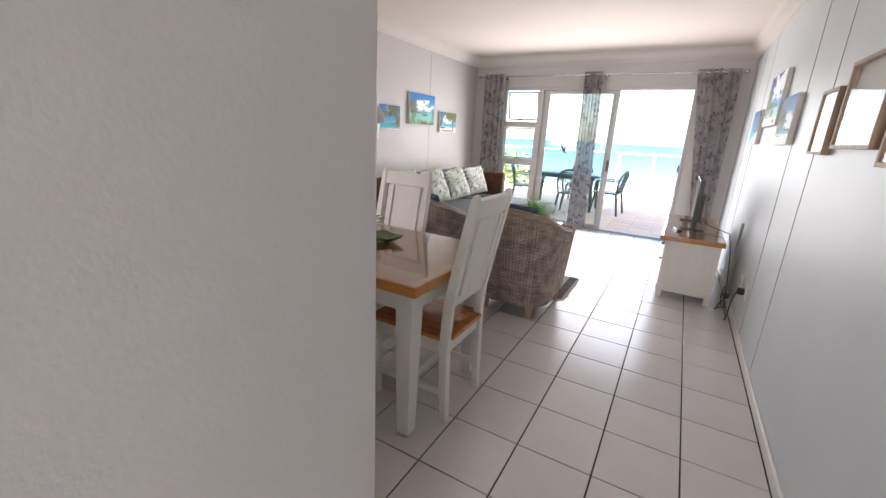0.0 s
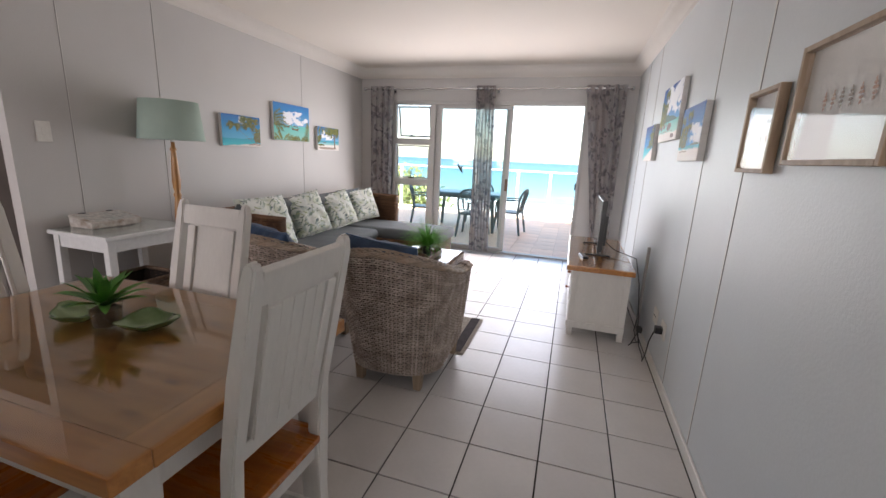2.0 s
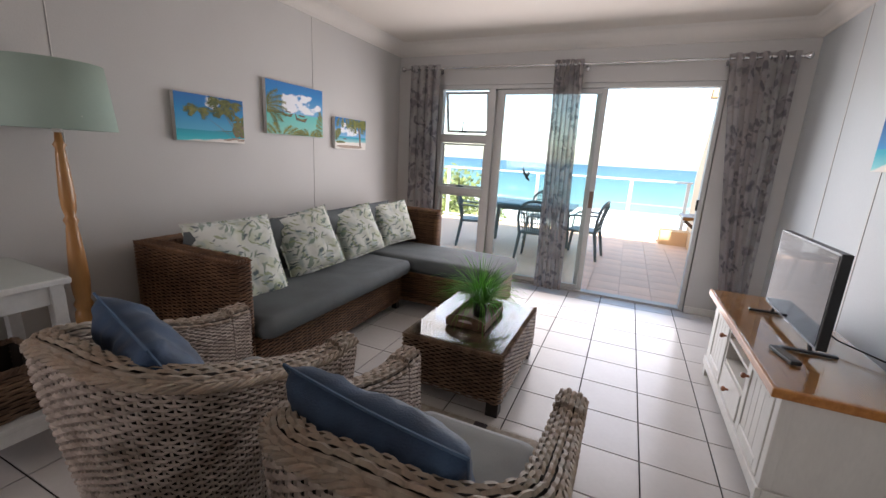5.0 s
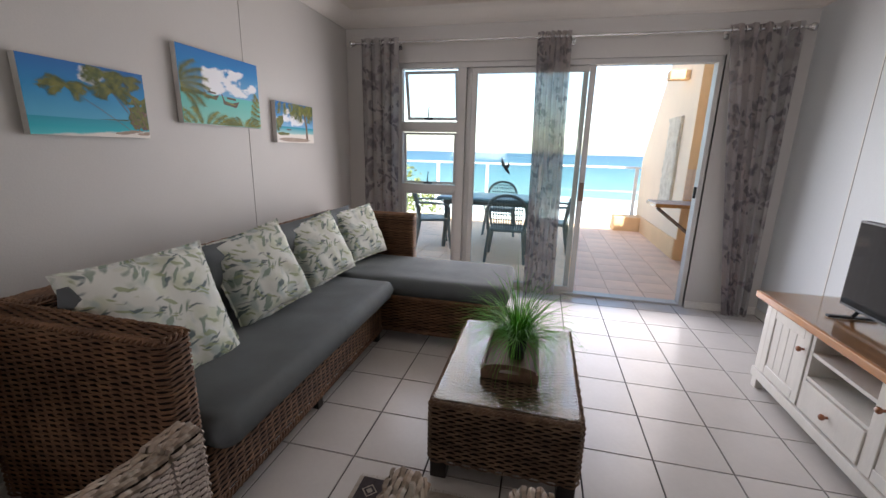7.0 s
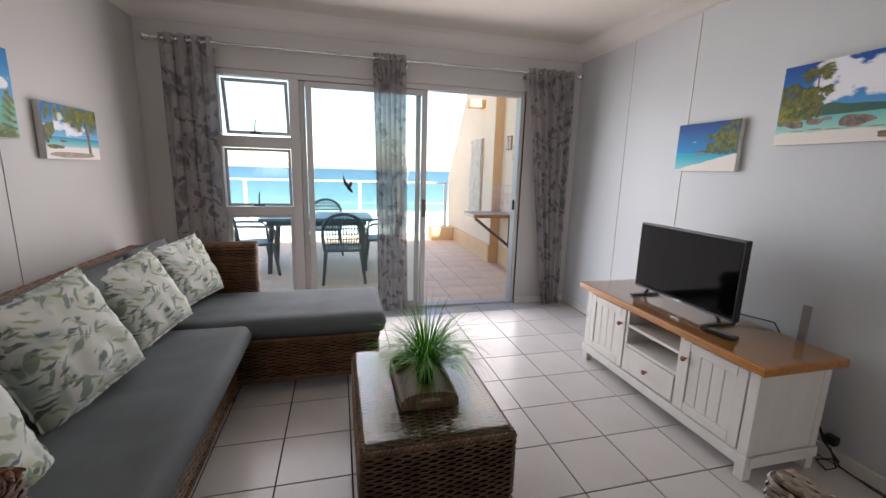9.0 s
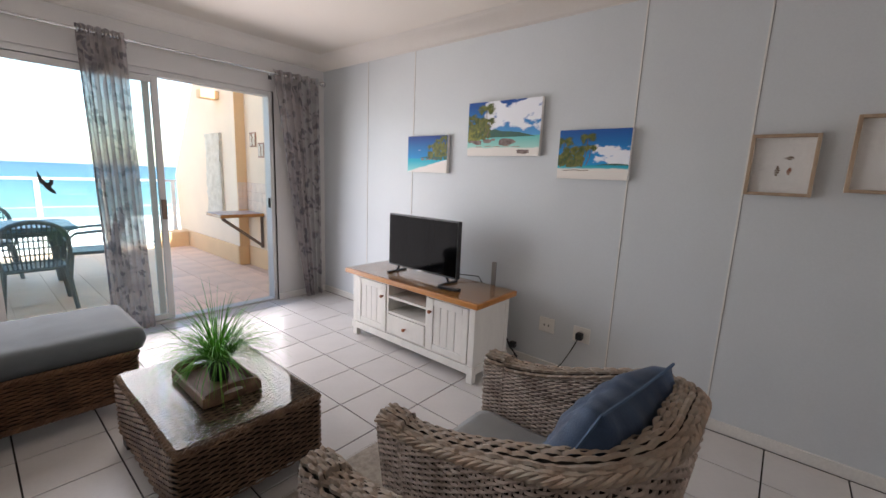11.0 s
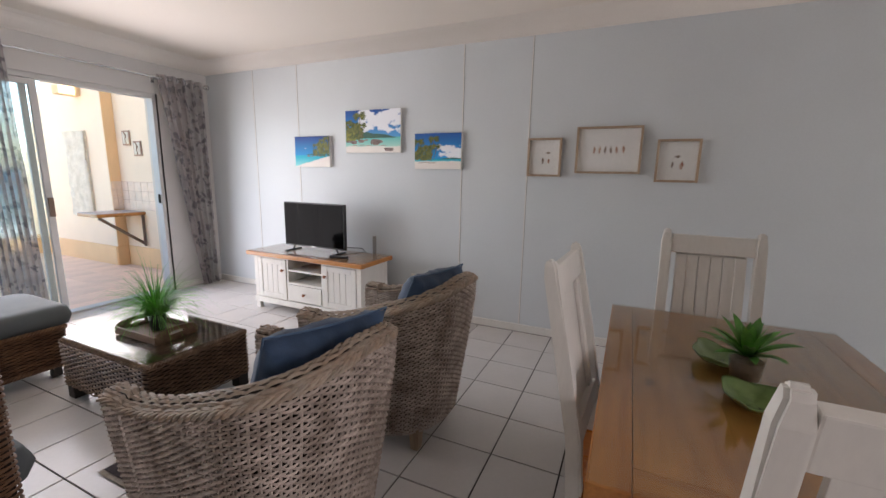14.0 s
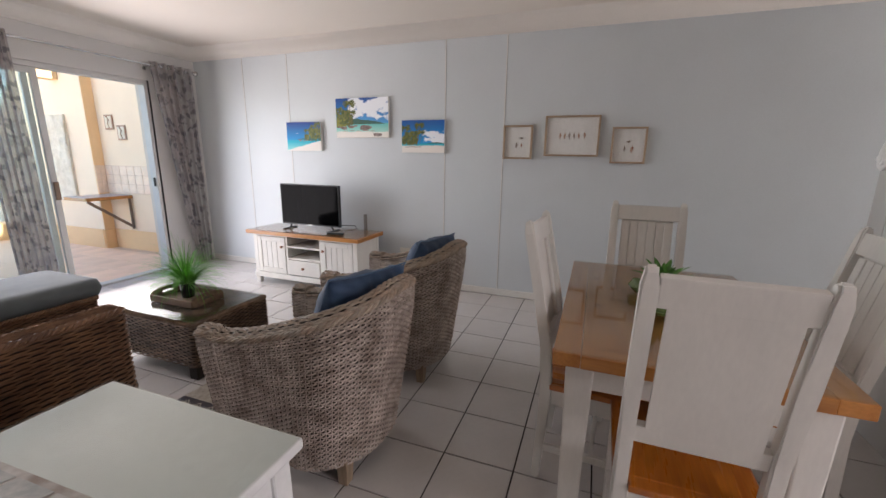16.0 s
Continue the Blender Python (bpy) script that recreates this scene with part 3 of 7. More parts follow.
def woven_block(parent, name, x0, x1, y0, y1, z0, z1, material, back, top=True, stake=0.045, row=0.0105, rr=0.03, seed=0, along="Y", amp=0.006):
    """A cane-covered box: woven sides, a woven top and rolled top edges."""
    nu0 = 2 * (x1 - x0 + y1 - y0)
    nu = max(8, int(nu0 / stake) // 2 * 2)
    rows = max(3, int((z1 - z0 - 0.01) / row))
    surf, per = loop_surf(x0, x1, y0, y1, z0, z1 - 0.01, nu, rows, rr)
    bm = bmesh.new()
    weave(bm, surf, nu, rows, closed=True, seed=seed, half=row * 0.38, amp=amp)
    if top:
        if along == "Y":
            n2, r2 = max(2, int((y1 - y0) / stake)), max(3, int((x1 - x0) / row))
            ts = flat_surf((x0, y0, z1), (0, y1 - y0, 0), (x1 - x0, 0, 0), (0, 0, 1), n2, r2)
        else:
            n2, r2 = max(2, int((x1 - x0) / stake)), max(3, int((y1 - y0) / row))
            ts = flat_surf((x0, y0, z1), (x1 - x0, 0, 0), (0, y1 - y0, 0), (0, 0, 1), n2, r2)
        weave(bm, ts, n2, r2, seed=seed + 1, half=row * 0.38, amp=amp * 0.8)
    part(name, bm, material, parent, kind="stuff")
    # dark box added inside; its colour paints shade into the weave's gaps
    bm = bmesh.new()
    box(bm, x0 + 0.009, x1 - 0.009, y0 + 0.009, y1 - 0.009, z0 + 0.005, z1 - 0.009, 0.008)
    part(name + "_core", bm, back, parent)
    bm = bmesh.new()
    c = [(x0 + 0.012, y0 + 0.012, z1 - 0.006), (x1 - 0.012, y0 + 0.012, z1 - 0.006), (x1 - 0.012, y1 - 0.012, z1 - 0.006), (x0 + 0.012, y1 - 0.012, z1 - 0.006)]
    if top:
        for a, b in zip(c, c[1:] + c[:1]):
            rope(bm, [a, b], 0.009, 3, 0.06, 0.0065)
        part(name + "_edge", bm, material, parent, kind="stuff")
    else:
        bm.free()

# ---- the room ----
XL, XR, YW, H = -2.275, 1.614, 6.975, 2.60       # walls, inner face of the window wall, ceiling
OX0, OX1, OZ = -1.765, 1.03, 2.155              # the glazed opening
TX, TY, TS = 0.6, 1.8, 0.333                    # tile grid
YB = 2.68                                       # the left wall ends here


def structure(name, bm, material, label, category, parent=None):
    ob = emit(name, bm, material, parent)
    return tagged(ob, label, category, kind="structure")


def boxes(*bs, bevel=0.0):
    bm = bmesh.new()
    for b in bs:
        box(bm, *b, bevel)
    return bm


floor_bed = structure("floor", boxes((-4.6, XR + 0.12, -3.0, YW + 0.10, -0.14, -0.0065)), M["grout"], "large off-white glazed floor tiles with dark grout joints", "floor")
structure("wall_east", boxes((XR, XR + 0.14, -3.0, YW, 0, H)), M["wall_end"], "pale grey textured panel wall hung with pictures", "wall")
structure("wall_west", boxes((XL - 0.08, XL, YB, YW, 0, H)), M["wall"], "pale warm grey panel wall behind the sofa", "wall")
structure("wall_north", boxes((XL - 0.14, OX0, YW, YW + 0.16, 0, H), (OX1, XR + 0.14, YW, YW + 0.16, 0, H), (OX0, OX1, YW, YW + 0.16, OZ, H)), M["wall"], "pale grey wall round the glazed sliding door", "wall")
# the wall beside the hall doorway, turned off the left wall
DX1, DX0, DZ = XL - 0.085, -3.22, 2.05
structure("wall_hall", boxes((DX1, XL - 0.081, YB + 0.002, YB + 0.14, 0, H), (-4.6, DX0, YB, YB + 0.14, 0, H), (DX0, DX1, YB, YB + 0.14, DZ, H)), M["wall"], "grey wall with the hall doorway", "wall")
structure("wall_kitchen", boxes((-4.74, -4.6, -3.0, 5.2, 0, H), (-4.6, XR, -3.14, -3.0, 0, H), (-4.6, XL - 0.14, 5.06, 5.2, 0, H)), M["wall"], "plain outer walls of the kitchen end", "wall")
structure("wall_divider", boxes((0.41, 0.55, -3.0, 0.825, 0, H), (-1.1, 0.409, 0.685, 0.824, 0, H), bevel=0.006), M["wall"], "painted textured dividing wall at the room's entrance", "wall")
structure("ceiling", boxes((-4.74, XR + 0.14, -3.14, YW + 0.16, H, H + 0.15)), M["ceiling"], "plain white plastered ceiling", "ceiling")

# door lining of the hall doorway, and what stands behind it
dl = structure("door_1", boxes((DX1 - 0.012, DX1, YB + 0.004, YB + 0.14, 0, DZ), (DX0, DX0 + 0.035, YB - 0.01, YB + 0.15, 0, DZ), (DX0 + 0.035, DX1 - 0.012, YB - 0.002, YB + 0.15, DZ - 0.04, DZ), bevel=0.003), M["wall"], "grey-painted lining of an open hall doorway", "door frame")
cup = thing("hall_cupboard", (-2.495, 2.86, 0), "tall dark brown cupboard standing in the hall", "cupboard")
part("carcass", boxes((-0.45, 0.13, 0.0, 0.5, 0.0, 2.03), bevel=0.004), M["dark_door"], cup)
part("door", boxes((-0.44, -0.166, -0.018, 0, 0.03, 2.0), bevel=0.003), M["dark_door"], cup)
part("door", boxes((-0.160, 0.12, -0.018, 0, 0.03, 2.0), bevel=0.003), M["dark_door"], cup)
od = thing("hall_door", (-3.16, 2.84, 0), "white panel door standing open in the hall", "door")
part("leaf", boxes((-0.02, 0.02, 0.0, 0.78, 0.01, 2.0), bevel=0.003), M["skirting"], od)
part("latch_plate", boxes((0.02, 0.023, 0.70, 0.75, 0.95, 1.12)), M["steel"], od, "steel latch plate")

# cornices
PROFILE = [(0.0, 2.465), (0.008, 2.465), (0.012, 2.478), (0.022, 2.484), (0.038, 2.498), (0.056, 2.522), (0.070, 2.550), (0.078, 2.574), (0.092, 2.580), (0.096, 2.592), (0.108, 2.596), (0.108, 2.602)]


def cornice(name, pts, inward):
    """A coved moulding along points on the wall line, stepping inwards."""
    bm = bmesh.new()
    rings = [[bm.verts.new((x + ix * d, y + iy * d, z)) for d, z in PROFILE] for (x, y), (ix, iy) in zip(pts, inward)]
    for a, b in zip(rings, rings[1:]):
        for k in range(len(a) - 1):
            bm.faces.new((a[k], b[k], b[k + 1], a[k + 1]))
    bmesh.ops.recalc_face_normals(bm, faces=bm.faces)
    ob = structure(name, bm, M["cornice"], "white coved plaster cornice", "cornice")
    for f in ob.data.polygons:
        f.use_smooth = True
    return ob


cornice("trim_cornice", [(XR, -3.0), (XR, YW), (XL, YW), (XL, YB)], [(-1, 0), (-1, -1), (1, -1), (1, 0)])

# skirtings
structure("baseboard_east", boxes((XR - 0.014, XR, -3.0, YW - 0.014, 0, 0.068), bevel=0.003), M["skirting"], "narrow white skirting", "skirting")
structure("baseboard_west", boxes((XL, XL + 0.014, YB, YW - 0.014, 0, 0.068), bevel=0.003), M["skirting"], "narrow white skirting", "skirting")
structure("baseboard_north", boxes((XL, OX0, YW - 0.014, YW, 0, 0.068), (OX1, XR, YW - 0.014, YW, 0, 0.068), bevel=0.003), M["skirting"], "narrow white skirting", "skirting")

# cover strips over the joints of the wall boards
strips = [("x", XR, y, 0.0045) for y in (6.21, 5.57, 3.682, 3.09)] + [("w", XL, y, 0.002) for y in (3.02, 3.665, 5.485)]
for side, x, y, hw in strips:
    s = -1 if side == "x" else 1
    bm = bmesh.new()
    box(bm, min(x, x + s * 0.003), max(x, x + s * 0.003), y - hw, y + hw, 0.07, 2.463, 0.001)
    ob = structure("trim_board_joint", bm, M["skirting"], "thin white cover strip over a wall board joint", "trim")
    bm = bmesh.new()
    box(bm, min(x, x + s * 0.0018), max(x, x + s * 0.0018), y - hw - 0.0032, y - hw, 0.07, 2.463)
    part("shadow_gap", bm, M["joint"], ob, "dark open joint")

# ---- the glazed sliding door ----
FY = 7.045
win = tagged(emit("window_1", boxes((OX0, OX0 + 0.045, FY - 0.03, FY + 0.05, 0.0, OZ), (OX1 - 0.04, OX1, FY - 0.05, FY + 0.05, 0.0, OZ), (OX0 + 0.045, OX1 - 0.04, FY - 0.05, FY + 0.05, OZ - 0.045, OZ), (OX0 + 0.045, OX1 - 0.04, FY - 0.05, FY + 0.05, 0.0, 0.022), bevel=0.003), M["alu"]), "cream aluminium frame of the sliding patio door and side window", "sliding door", kind="structure")
part("mullion", boxes((-1.165, -1.085, FY - 0.045, FY + 0.045, 0.022, OZ - 0.045), bevel=0.004), M["alu"], win)
part("side_transom", boxes((OX0 + 0.045, -1.165, FY - 0.03, FY + 0.04, 1.53, 1.625), bevel=0.004), M["alu"], win)
part("side_transom", boxes((OX0 + 0.045, -1.165, FY - 0.03, FY + 0.04, 0.955, 1.02), bevel=0.004), M["alu"], win)
part("reveal", boxes((OX0 - 0.004, OX0, YW, FY - 0.03, 0.0, OZ), (OX1, OX1 + 0.004, YW, FY - 0.05, 0.0, OZ)), M["alu"], win)


def sash(name, x0, x1, z0, z1, y, rail=0.035, thick=0.022, parent=win, tilt=0.0):
    m = Matrix.Translation((0, y, z1)) @ pose(0, 0, 0, tilt) @ Matrix.Translation((0, -y, -z1))
    bm = bmesh.new()
    for b in ((x0, x0 + rail, y - thick, y + thick, z0, z1), (x1 - rail, x1, y - thick, y + thick, z0, z1), (x0 + rail, x1 - rail, y - thick, y + thick, z0, z0 + rail), (x0 + rail, x1 - rail, y - thick, y + thick, z1 - rail, z1)):
        box(bm, *b, 0.003, m)
    s = part(name, bm, M["alu"], parent)
    bm = bmesh.new()
    box(bm, x0 + rail, x1 - rail, y - 0.003, y + 0.003, z0 + rail, z1 - rail, 0, m)
    g = part("pane", bm, M["glass"], s, "clear glass pane")
    g.visible_shadow = False
    return s


sash("top_hung_sash", OX0 + 0.06, -1.18, 1.64, 2.095, FY + 0.02, 0.028, 0.012, tilt=12)
sash("top_hung_sash", OX0 + 0.055, -1.175, 1.025, 1.525, FY + 0.012, 0.022, 0.012, tilt=0)
sash("fixed_light", OX0 + 0.050, -1.170, 0.03, 0.950, FY + 0.012, 0.03, 0.012)
sash("fixed_panel", -1.083, 0.000, 0.025, OZ - 0.048, FY + 0.018, 0.045, 0.016)
sl = sash("sliding_panel", -1.03, 0.055, 0.03, OZ - 0.05, FY - 0.024, 0.05, 0.016)
for z, w in ((1.655, 0.0), (1.038, 0.0)):
    bm = bmesh.new()
    tube(bm, [(-1.44, FY - 0.045, z + 0.11), (-1.445, FY - 0.055, z + 0.05), (-1.45, FY - 0.04, z + 0.005)], 0.006, 6)
    box(bm, -1.49, -1.40, FY - 0.045, FY - 0.03, z - 0.01, z + 0.006, 0.002)
    part("stay", bm, M["black"], win, "black window stay")
bm = boxes((0.012, 0.050, FY - 0.065, FY - 0.040, 0.93, 1.10), bevel=0.006)
part("handle", bm, M["bracket"], sl, "brown lever handle")
part("keeper", boxes((OX1 - 0.058, OX1 - 0.040, FY - 0.03, FY - 0.01, 1.0, 1.10), bevel=0.003), M["black"], win, "black lock keeper")
structure("threshold", boxes((OX0, OX1, YW + 0.10, YW + 0.17, -0.05, 0.004), bevel=0.004), M["threshold"], "dark stone door threshold", "threshold")

# the swallow stuck on the glass
bs = thing("bird_sticker", (-0.69, FY + 0.0135, 1.22), "black swallow-shaped sticker on the glass pane", "sticker")
bm = bmesh.new()
body = [(-0.012, 0.0), (0.0, -0.03), (0.03, -0.06), (0.055, -0.072), (0.05, -0.05), (0.03, -0.02), (0.045, 0.0), (0.048, 0.03), (0.03, 0.04), (0.022, 0.012), (0.008, 0.012), (-0.012, 0.045), (-0.028, 0.085), (-0.034, 0.10), (-0.036, 0.06), (-0.03, 0.02), (-0.02, -0.005)]
a = [bm.verts.new((x, -0.0008, z)) for x, z in body]
b = [bm.verts.new((x, 0.0008, z)) for x, z in body]
bm.faces.new(a)
bm.faces.new(b[::-1])
for i in range(len(a)):
    j = (i + 1) % len(a)
    bm.faces.new((a[i], b[i], b[j], a[j]))
part("silhouette", bm, M["bird"], bs)

# ---- curtains ----
ROD_Y, ROD_Z = 6.845, 2.305
rod = thing("curtain_rod", (0, ROD_Y, ROD_Z), "brushed steel curtain rod on wall brackets with round ends", "curtain rod")
bm = bmesh.new()
tube(bm, [(-2.115, 0, 0), (1.485, 0, 0)], 0.011, 12)
part("pole", bm, M["steel"], rod)
for x, s in ((-2.115, -1), (1.485, 1)):
    bm = bmesh.new()
    lathe(bm, [(0.006, 0.0), (0.018, 0.004), (0.013, 0.012), (0.024, 0.022), (0.030, 0.038), (0.024, 0.054), (0.006, 0.062)], 14)
    bmesh.ops.transform(bm, matrix=pose(x, 0, 0, 0, 90 * s), verts=bm.verts)
    part("finial", bm, M["steel"], rod, smooth=True)
for x in (-1.72, -0.16, 1.0):
    bm = boxes((x - 0.012, x + 0.012, 0.012, 0.13, -0.012, 0.004), (x - 0.02, x + 0.02, 0.122, 0.13, -0.04, 0.03), bevel=0.003)
    part("bracket", bm, M["steel"], rod)


def curtain(name, label, tops, bots, z1, z0, folds, amp, material, seed, mid=None):
    """A hanging cloth in folds between the two ends at its top and at its foot; mid pulls it in between."""
    ob = thing(name, (0, ROD_Y, 0), label, "curtain", "curtains at the patio door")
    bm = bmesh.new()
    nu, nv = folds * 14, 34
    g = []
    for j in range(nv + 1):
        v = j / nv
        g.append([])
        for i in range(nu + 1):
            u = i / nu
            a = tops[0] + (bots[0] - tops[0]) * v
            b = tops[1] + (bots[1] - tops[1]) * v
            w = u + 0.04 * math.sin(2 * math.pi * u * 1.5 + seed) * v
            x = a + (b - a) * w
            am = amp * (0.75 + 0.45 * noise.noise((u * 3, v * 1.2, seed))) * (1.0 if v < 0.1 else 0.9)
            y = am * math.sin(2 * math.pi * folds * w + 0.5 * noise.noise((v * 1.5, u * 2, seed))) + 0.012 * noise.noise((u * 6, v * 5, seed))
            x += 0.010 * math.cos(2 * math.pi * folds * w * 2)
            g[-1].append(bm.verts.new((x, y, z1 + (z0 - z1) * v + 0.012 * v * noise.noise((u * 5, 0, seed)))))
    for j in range(nv):
        for i in range(nu):
            bm.faces.new((g[j][i], g[j][i + 1], g[j + 1][i + 1], g[j + 1][i]))
    part("cloth", bm, material, ob, smooth=True)
    for k in range(folds * 2):
        u = (k + 0.0) / (folds * 2) + 0.25 / folds
        x = tops[0] + (tops[1] - tops[0]) * min(u, 0.97)
        bm = bmesh.new()
        tube(bm, [(x, 0.021 * math.cos(q), ROD_Z + 0.0 + 0.021 * math.sin(q)) for q in [2 * math.pi * s / 14 for s in range(14)]], 0.005, 6, closed=True, up=(1, 0, 0))
        part("eyelet", bm, M["steel"], ob, "steel eyelet ring")
    return ob


curtain("curtain", "grey floral printed curtain hanging in straight folds by the side window", (-2.07, -1.70), (-2.07, -1.69), 2.345, 0.02, 4, 0.034, M["curtain"], 1.0)
curtain("curtain", "narrow sheer floral curtain gathered in front of the sliding door", (-0.46, -0.19), (-0.41, -0.15), 2.345, 0.04, 6, 0.030, M["sheer"], 4.0)
curtain("curtain", "grey floral curtain drawn aside at the door's edge", (0.97, 1.25), (1.30, 1.385), 2.345, 0.015, 3, 0.040, M["sheer"], 7.0)
curtain("curtain", "grey floral curtain hanging by the side wall", (1.25, 1.46), (1.375, 1.475), 2.345, 0.02, 2, 0.045, M["curtain"], 9.0)

# ---- patio ----
PX0, PX1, PY0, PY1 = -3.6, 1.50, YW + 0.17, 11.45
structure("patio", boxes((PX0, 2.3, YW + 0.16, PY1 + 0.1, -0.30, -0.028)), M["patio_grout"], "sunlit patio floor of pinkish tiles", "patio")
structure("wall_patio", boxes((1.50, 1.70, 9.0, 9.6, -0.03, 4.2), (1.50, 1.70, 9.6, 10.0, -0.03, 3.25)), M["cream"], "cream plastered side wall of the patio", "wall")
bm = bmesh.new()
prof = [(10.0, -0.03), (11.45, -0.03), (11.58, 1.22), (10.43, 2.76), (10.0, 3.32)]
a = [bm.verts.new((1.50, y, z)) for y, z in prof]
b = [bm.verts.new((1.70, y, z)) for y, z in prof]
bm.faces.new(a[::-1])
bm.faces.new(b)
for i in range(5):
    j = (i + 1) % 5
    bm.faces.new((a[i], a[j], b[j], b[i]))
structure("wall_patio_slope", bm, M["cream"], "cream side wall whose end slopes down to the rail", "wall")
structure("wall_patio_plinth", boxes((1.475, 1.50, 9.0, 11.3, -0.03, 0.26), (1.475, 1.62, 8.965, 8.985, -0.03, 0.26), (1.62, 1.64, YW + 0.23, 8.965, -0.03, 0.26), (1.03, 1.475, 11.0, 11.35, -0.03, 0.24), bevel=0.01), M["ochre"], "ochre painted plinth of the patio wall", "wall base")
structure("wall_patio_pillar", boxes((1.502, 1.64, 8.986, 8.9995, -0.03, 4.2)), M["ochre"], "ochre plastered end of the patio wall", "pillar")
structure("wall_patio_niche", boxes((1.64, 1.80, YW + 0.16, 9.0, -0.03, 4.2)), M["cream"], "cream plastered back of the patio niche", "wall")
structure("wall_patio_beam", boxes((1.25, 1.50, 9.45, 9.62, 2.36, 2.48), bevel=0.01), M["ochre"], "ochre beam end on the patio wall", "beam")
# the band above 3.55 is unseen, its height set to block sun from the patio
structure("wall_upper", boxes((-4.7, OX0 - 0.0, YW + 0.162, YW + 0.22, -0.03, 3.4), (OX1 + 0.0, 2.1, YW + 0.162, YW + 0.22, -0.03, 3.4), (OX0, OX1, YW + 0.162, YW + 0.22, OZ, 3.4), (-4.7, 2.1, YW + 0.162, YW + 0.22, 3.55, 5.0)), M["house_wall"], "plastered outer house wall with unseen upper band added for patio shade", "wall")
# unseen slab; its front edge is placed to set the patio's shadow line
structure("roof", boxes((-5.2, 2.6, -3.6, 7.42, 3.4, 3.55)), M["roof"], "unseen flat roof slab with an overhang added to shade the patio", "roof")
structure("wall_patio_west", boxes((-3.75, -3.6, YW + 0.2, 10.9, -0.03, 1.1)), M["cream"], "low cream wall at the patio's far side", "wall")

rail = thing("balustrade", (0, 11.42, 0), "white painted steel balustrade with glass panels along the patio", "balustrade")
part("top_rail", boxes((-3.6, 1.46, -0.03, 0.03, 1.10, 1.135), bevel=0.006), M["rail"], rail)
part("bottom_rail", boxes((-3.6, 1.46, -0.015, 0.015, 0.02, 0.05), bevel=0.004), M["rail"], rail)
for x in (-3.5, -2.45, -1.42, -0.36, 0.42, 1.40):
    part("post", boxes((x - 0.03, x + 0.03, -0.025, 0.025, -0.028, 1.10), bevel=0.004), M["rail"], rail)
for x0, x1 in ((-3.47, -2.48), (-2.42, -1.45), (-1.39, -0.39), (-0.33, 0.39), (0.45, 1.37)):
    g = part("glass_panel", boxes((x0, x1, -0.004, 0.004, 0.05, 1.10)), M["glass"], rail, "clear glass infill")
    g.visible_shadow = False

sh = thing("braai_shelf", (1.64, 8.50, 0.747), "stone-topped fold-down shelf on a brown bracket in the patio niche", "shelf")
part("top", boxes((-0.57, 0.0, 0.0, 0.48, 0.0, 0.035), bevel=0.008), M["counter"], sh)
part("edge", boxes((-0.578, -0.571, 0.0, 0.48, -0.012, 0.03), (-0.578, 0.0, -0.010, -0.001, -0.012, 0.03), bevel=0.003), M["pine_y"], sh, "wooden front edging")
bm = bmesh.new()
tube(bm, [(-0.55, 0.03, -0.02), (-0.02, 0.03, -0.43)], 0.020, 4, up=(0, 1, 0))
tube(bm, [(-0.022, 0.03, -0.46), (-0.022, 0.03, -0.014)], 0.020, 4, up=(0, 1, 0))
part("bracket", bm, M["bracket"], sh)
# tiled apron in the niche
ap = structure("wall_niche_tiling", boxes((1.634, 1.6395, 7.3, 8.985, 0.80, 1.19)), M["patio_grout"], "small cream wall tiles above the shelf", "wall tiles")
for i in range(11):
    for j in range(3):
        bm = boxes((1.627, 1.6338, 7.275 + i * 0.155, 7.275 + i * 0.155 + 0.149, 0.805 + j * 0.129, 0.805 + j * 0.129 + 0.123), bevel=0.002)
        part("wall_tile", bm, M["small_tile"], ap)
bm = boxes((1.504, 1.563, 8.978, 8.985, 0.80, 0.99), (1.567, 1.626, 8.978, 8.985, 0.80, 0.99), (1.504, 1.563, 8.978, 8.985, 0.994, 1.19), (1.567, 1.626, 8.978, 8.985, 0.994, 1.19))
structure("wall_pillar_tiling", bm, M["small_tile"], "small cream wall tiles on the pillar", "wall tiles")

rl = thing("wall_relief", (1.497, 9.72, 1.28), "tall pale carved driftwood relief hung on the cream patio wall", "wall relief")
bm = bmesh.new()
nu, nv = 18, 40
g = [[bm.verts.new((-0.03 - 0.035 * abs(noise.noise((i * 0.35, j * 0.16, 5))) - 0.012 * noise.noise((i * 0.9, j * 0.5, 2)), -0.27 + 0.54 * i / nu, -0.61 + 1.22 * j / nv)) for i in range(nu + 1)] for j in range(nv + 1)]
for j in range(nv):
    for i in range(nu):
        bm.faces.new((g[j][i], g[j + 1][i], g[j + 1][i + 1], g[j][i + 1]))
part("carving", bm, M["relief"], rl, smooth=True)
part("board", boxes((-0.028, 0.0, -0.275, 0.275, -0.615, 0.615), bevel=0.004), M["relief"], rl)
for y, z in ((8.73, 1.79), (8.49, 1.645)):
    pl = thing("wall_plaque", (1.638, y, z), "small rust-brown plaque on the patio wall", "plaque", "patio plaques")
    part("frame", boxes((-0.016, 0, -0.085, 0.085, -0.10, 0.10), bevel=0.003), M["shell_a"], pl)
    part("picture", boxes((-0.019, -0.016, -0.065, 0.065, -0.08, 0.08)), M["relief"], pl)
    bm = bmesh.new()
    tube(bm, [(-0.021, -0.02, -0.08), (-0.021, 0.015, -0.02), (-0.021, -0.02, 0.03), (-0.021, 0.02, 0.08)], 0.012, 6, flat=0.4)
    part("figure", bm, M["shell_a"], pl)

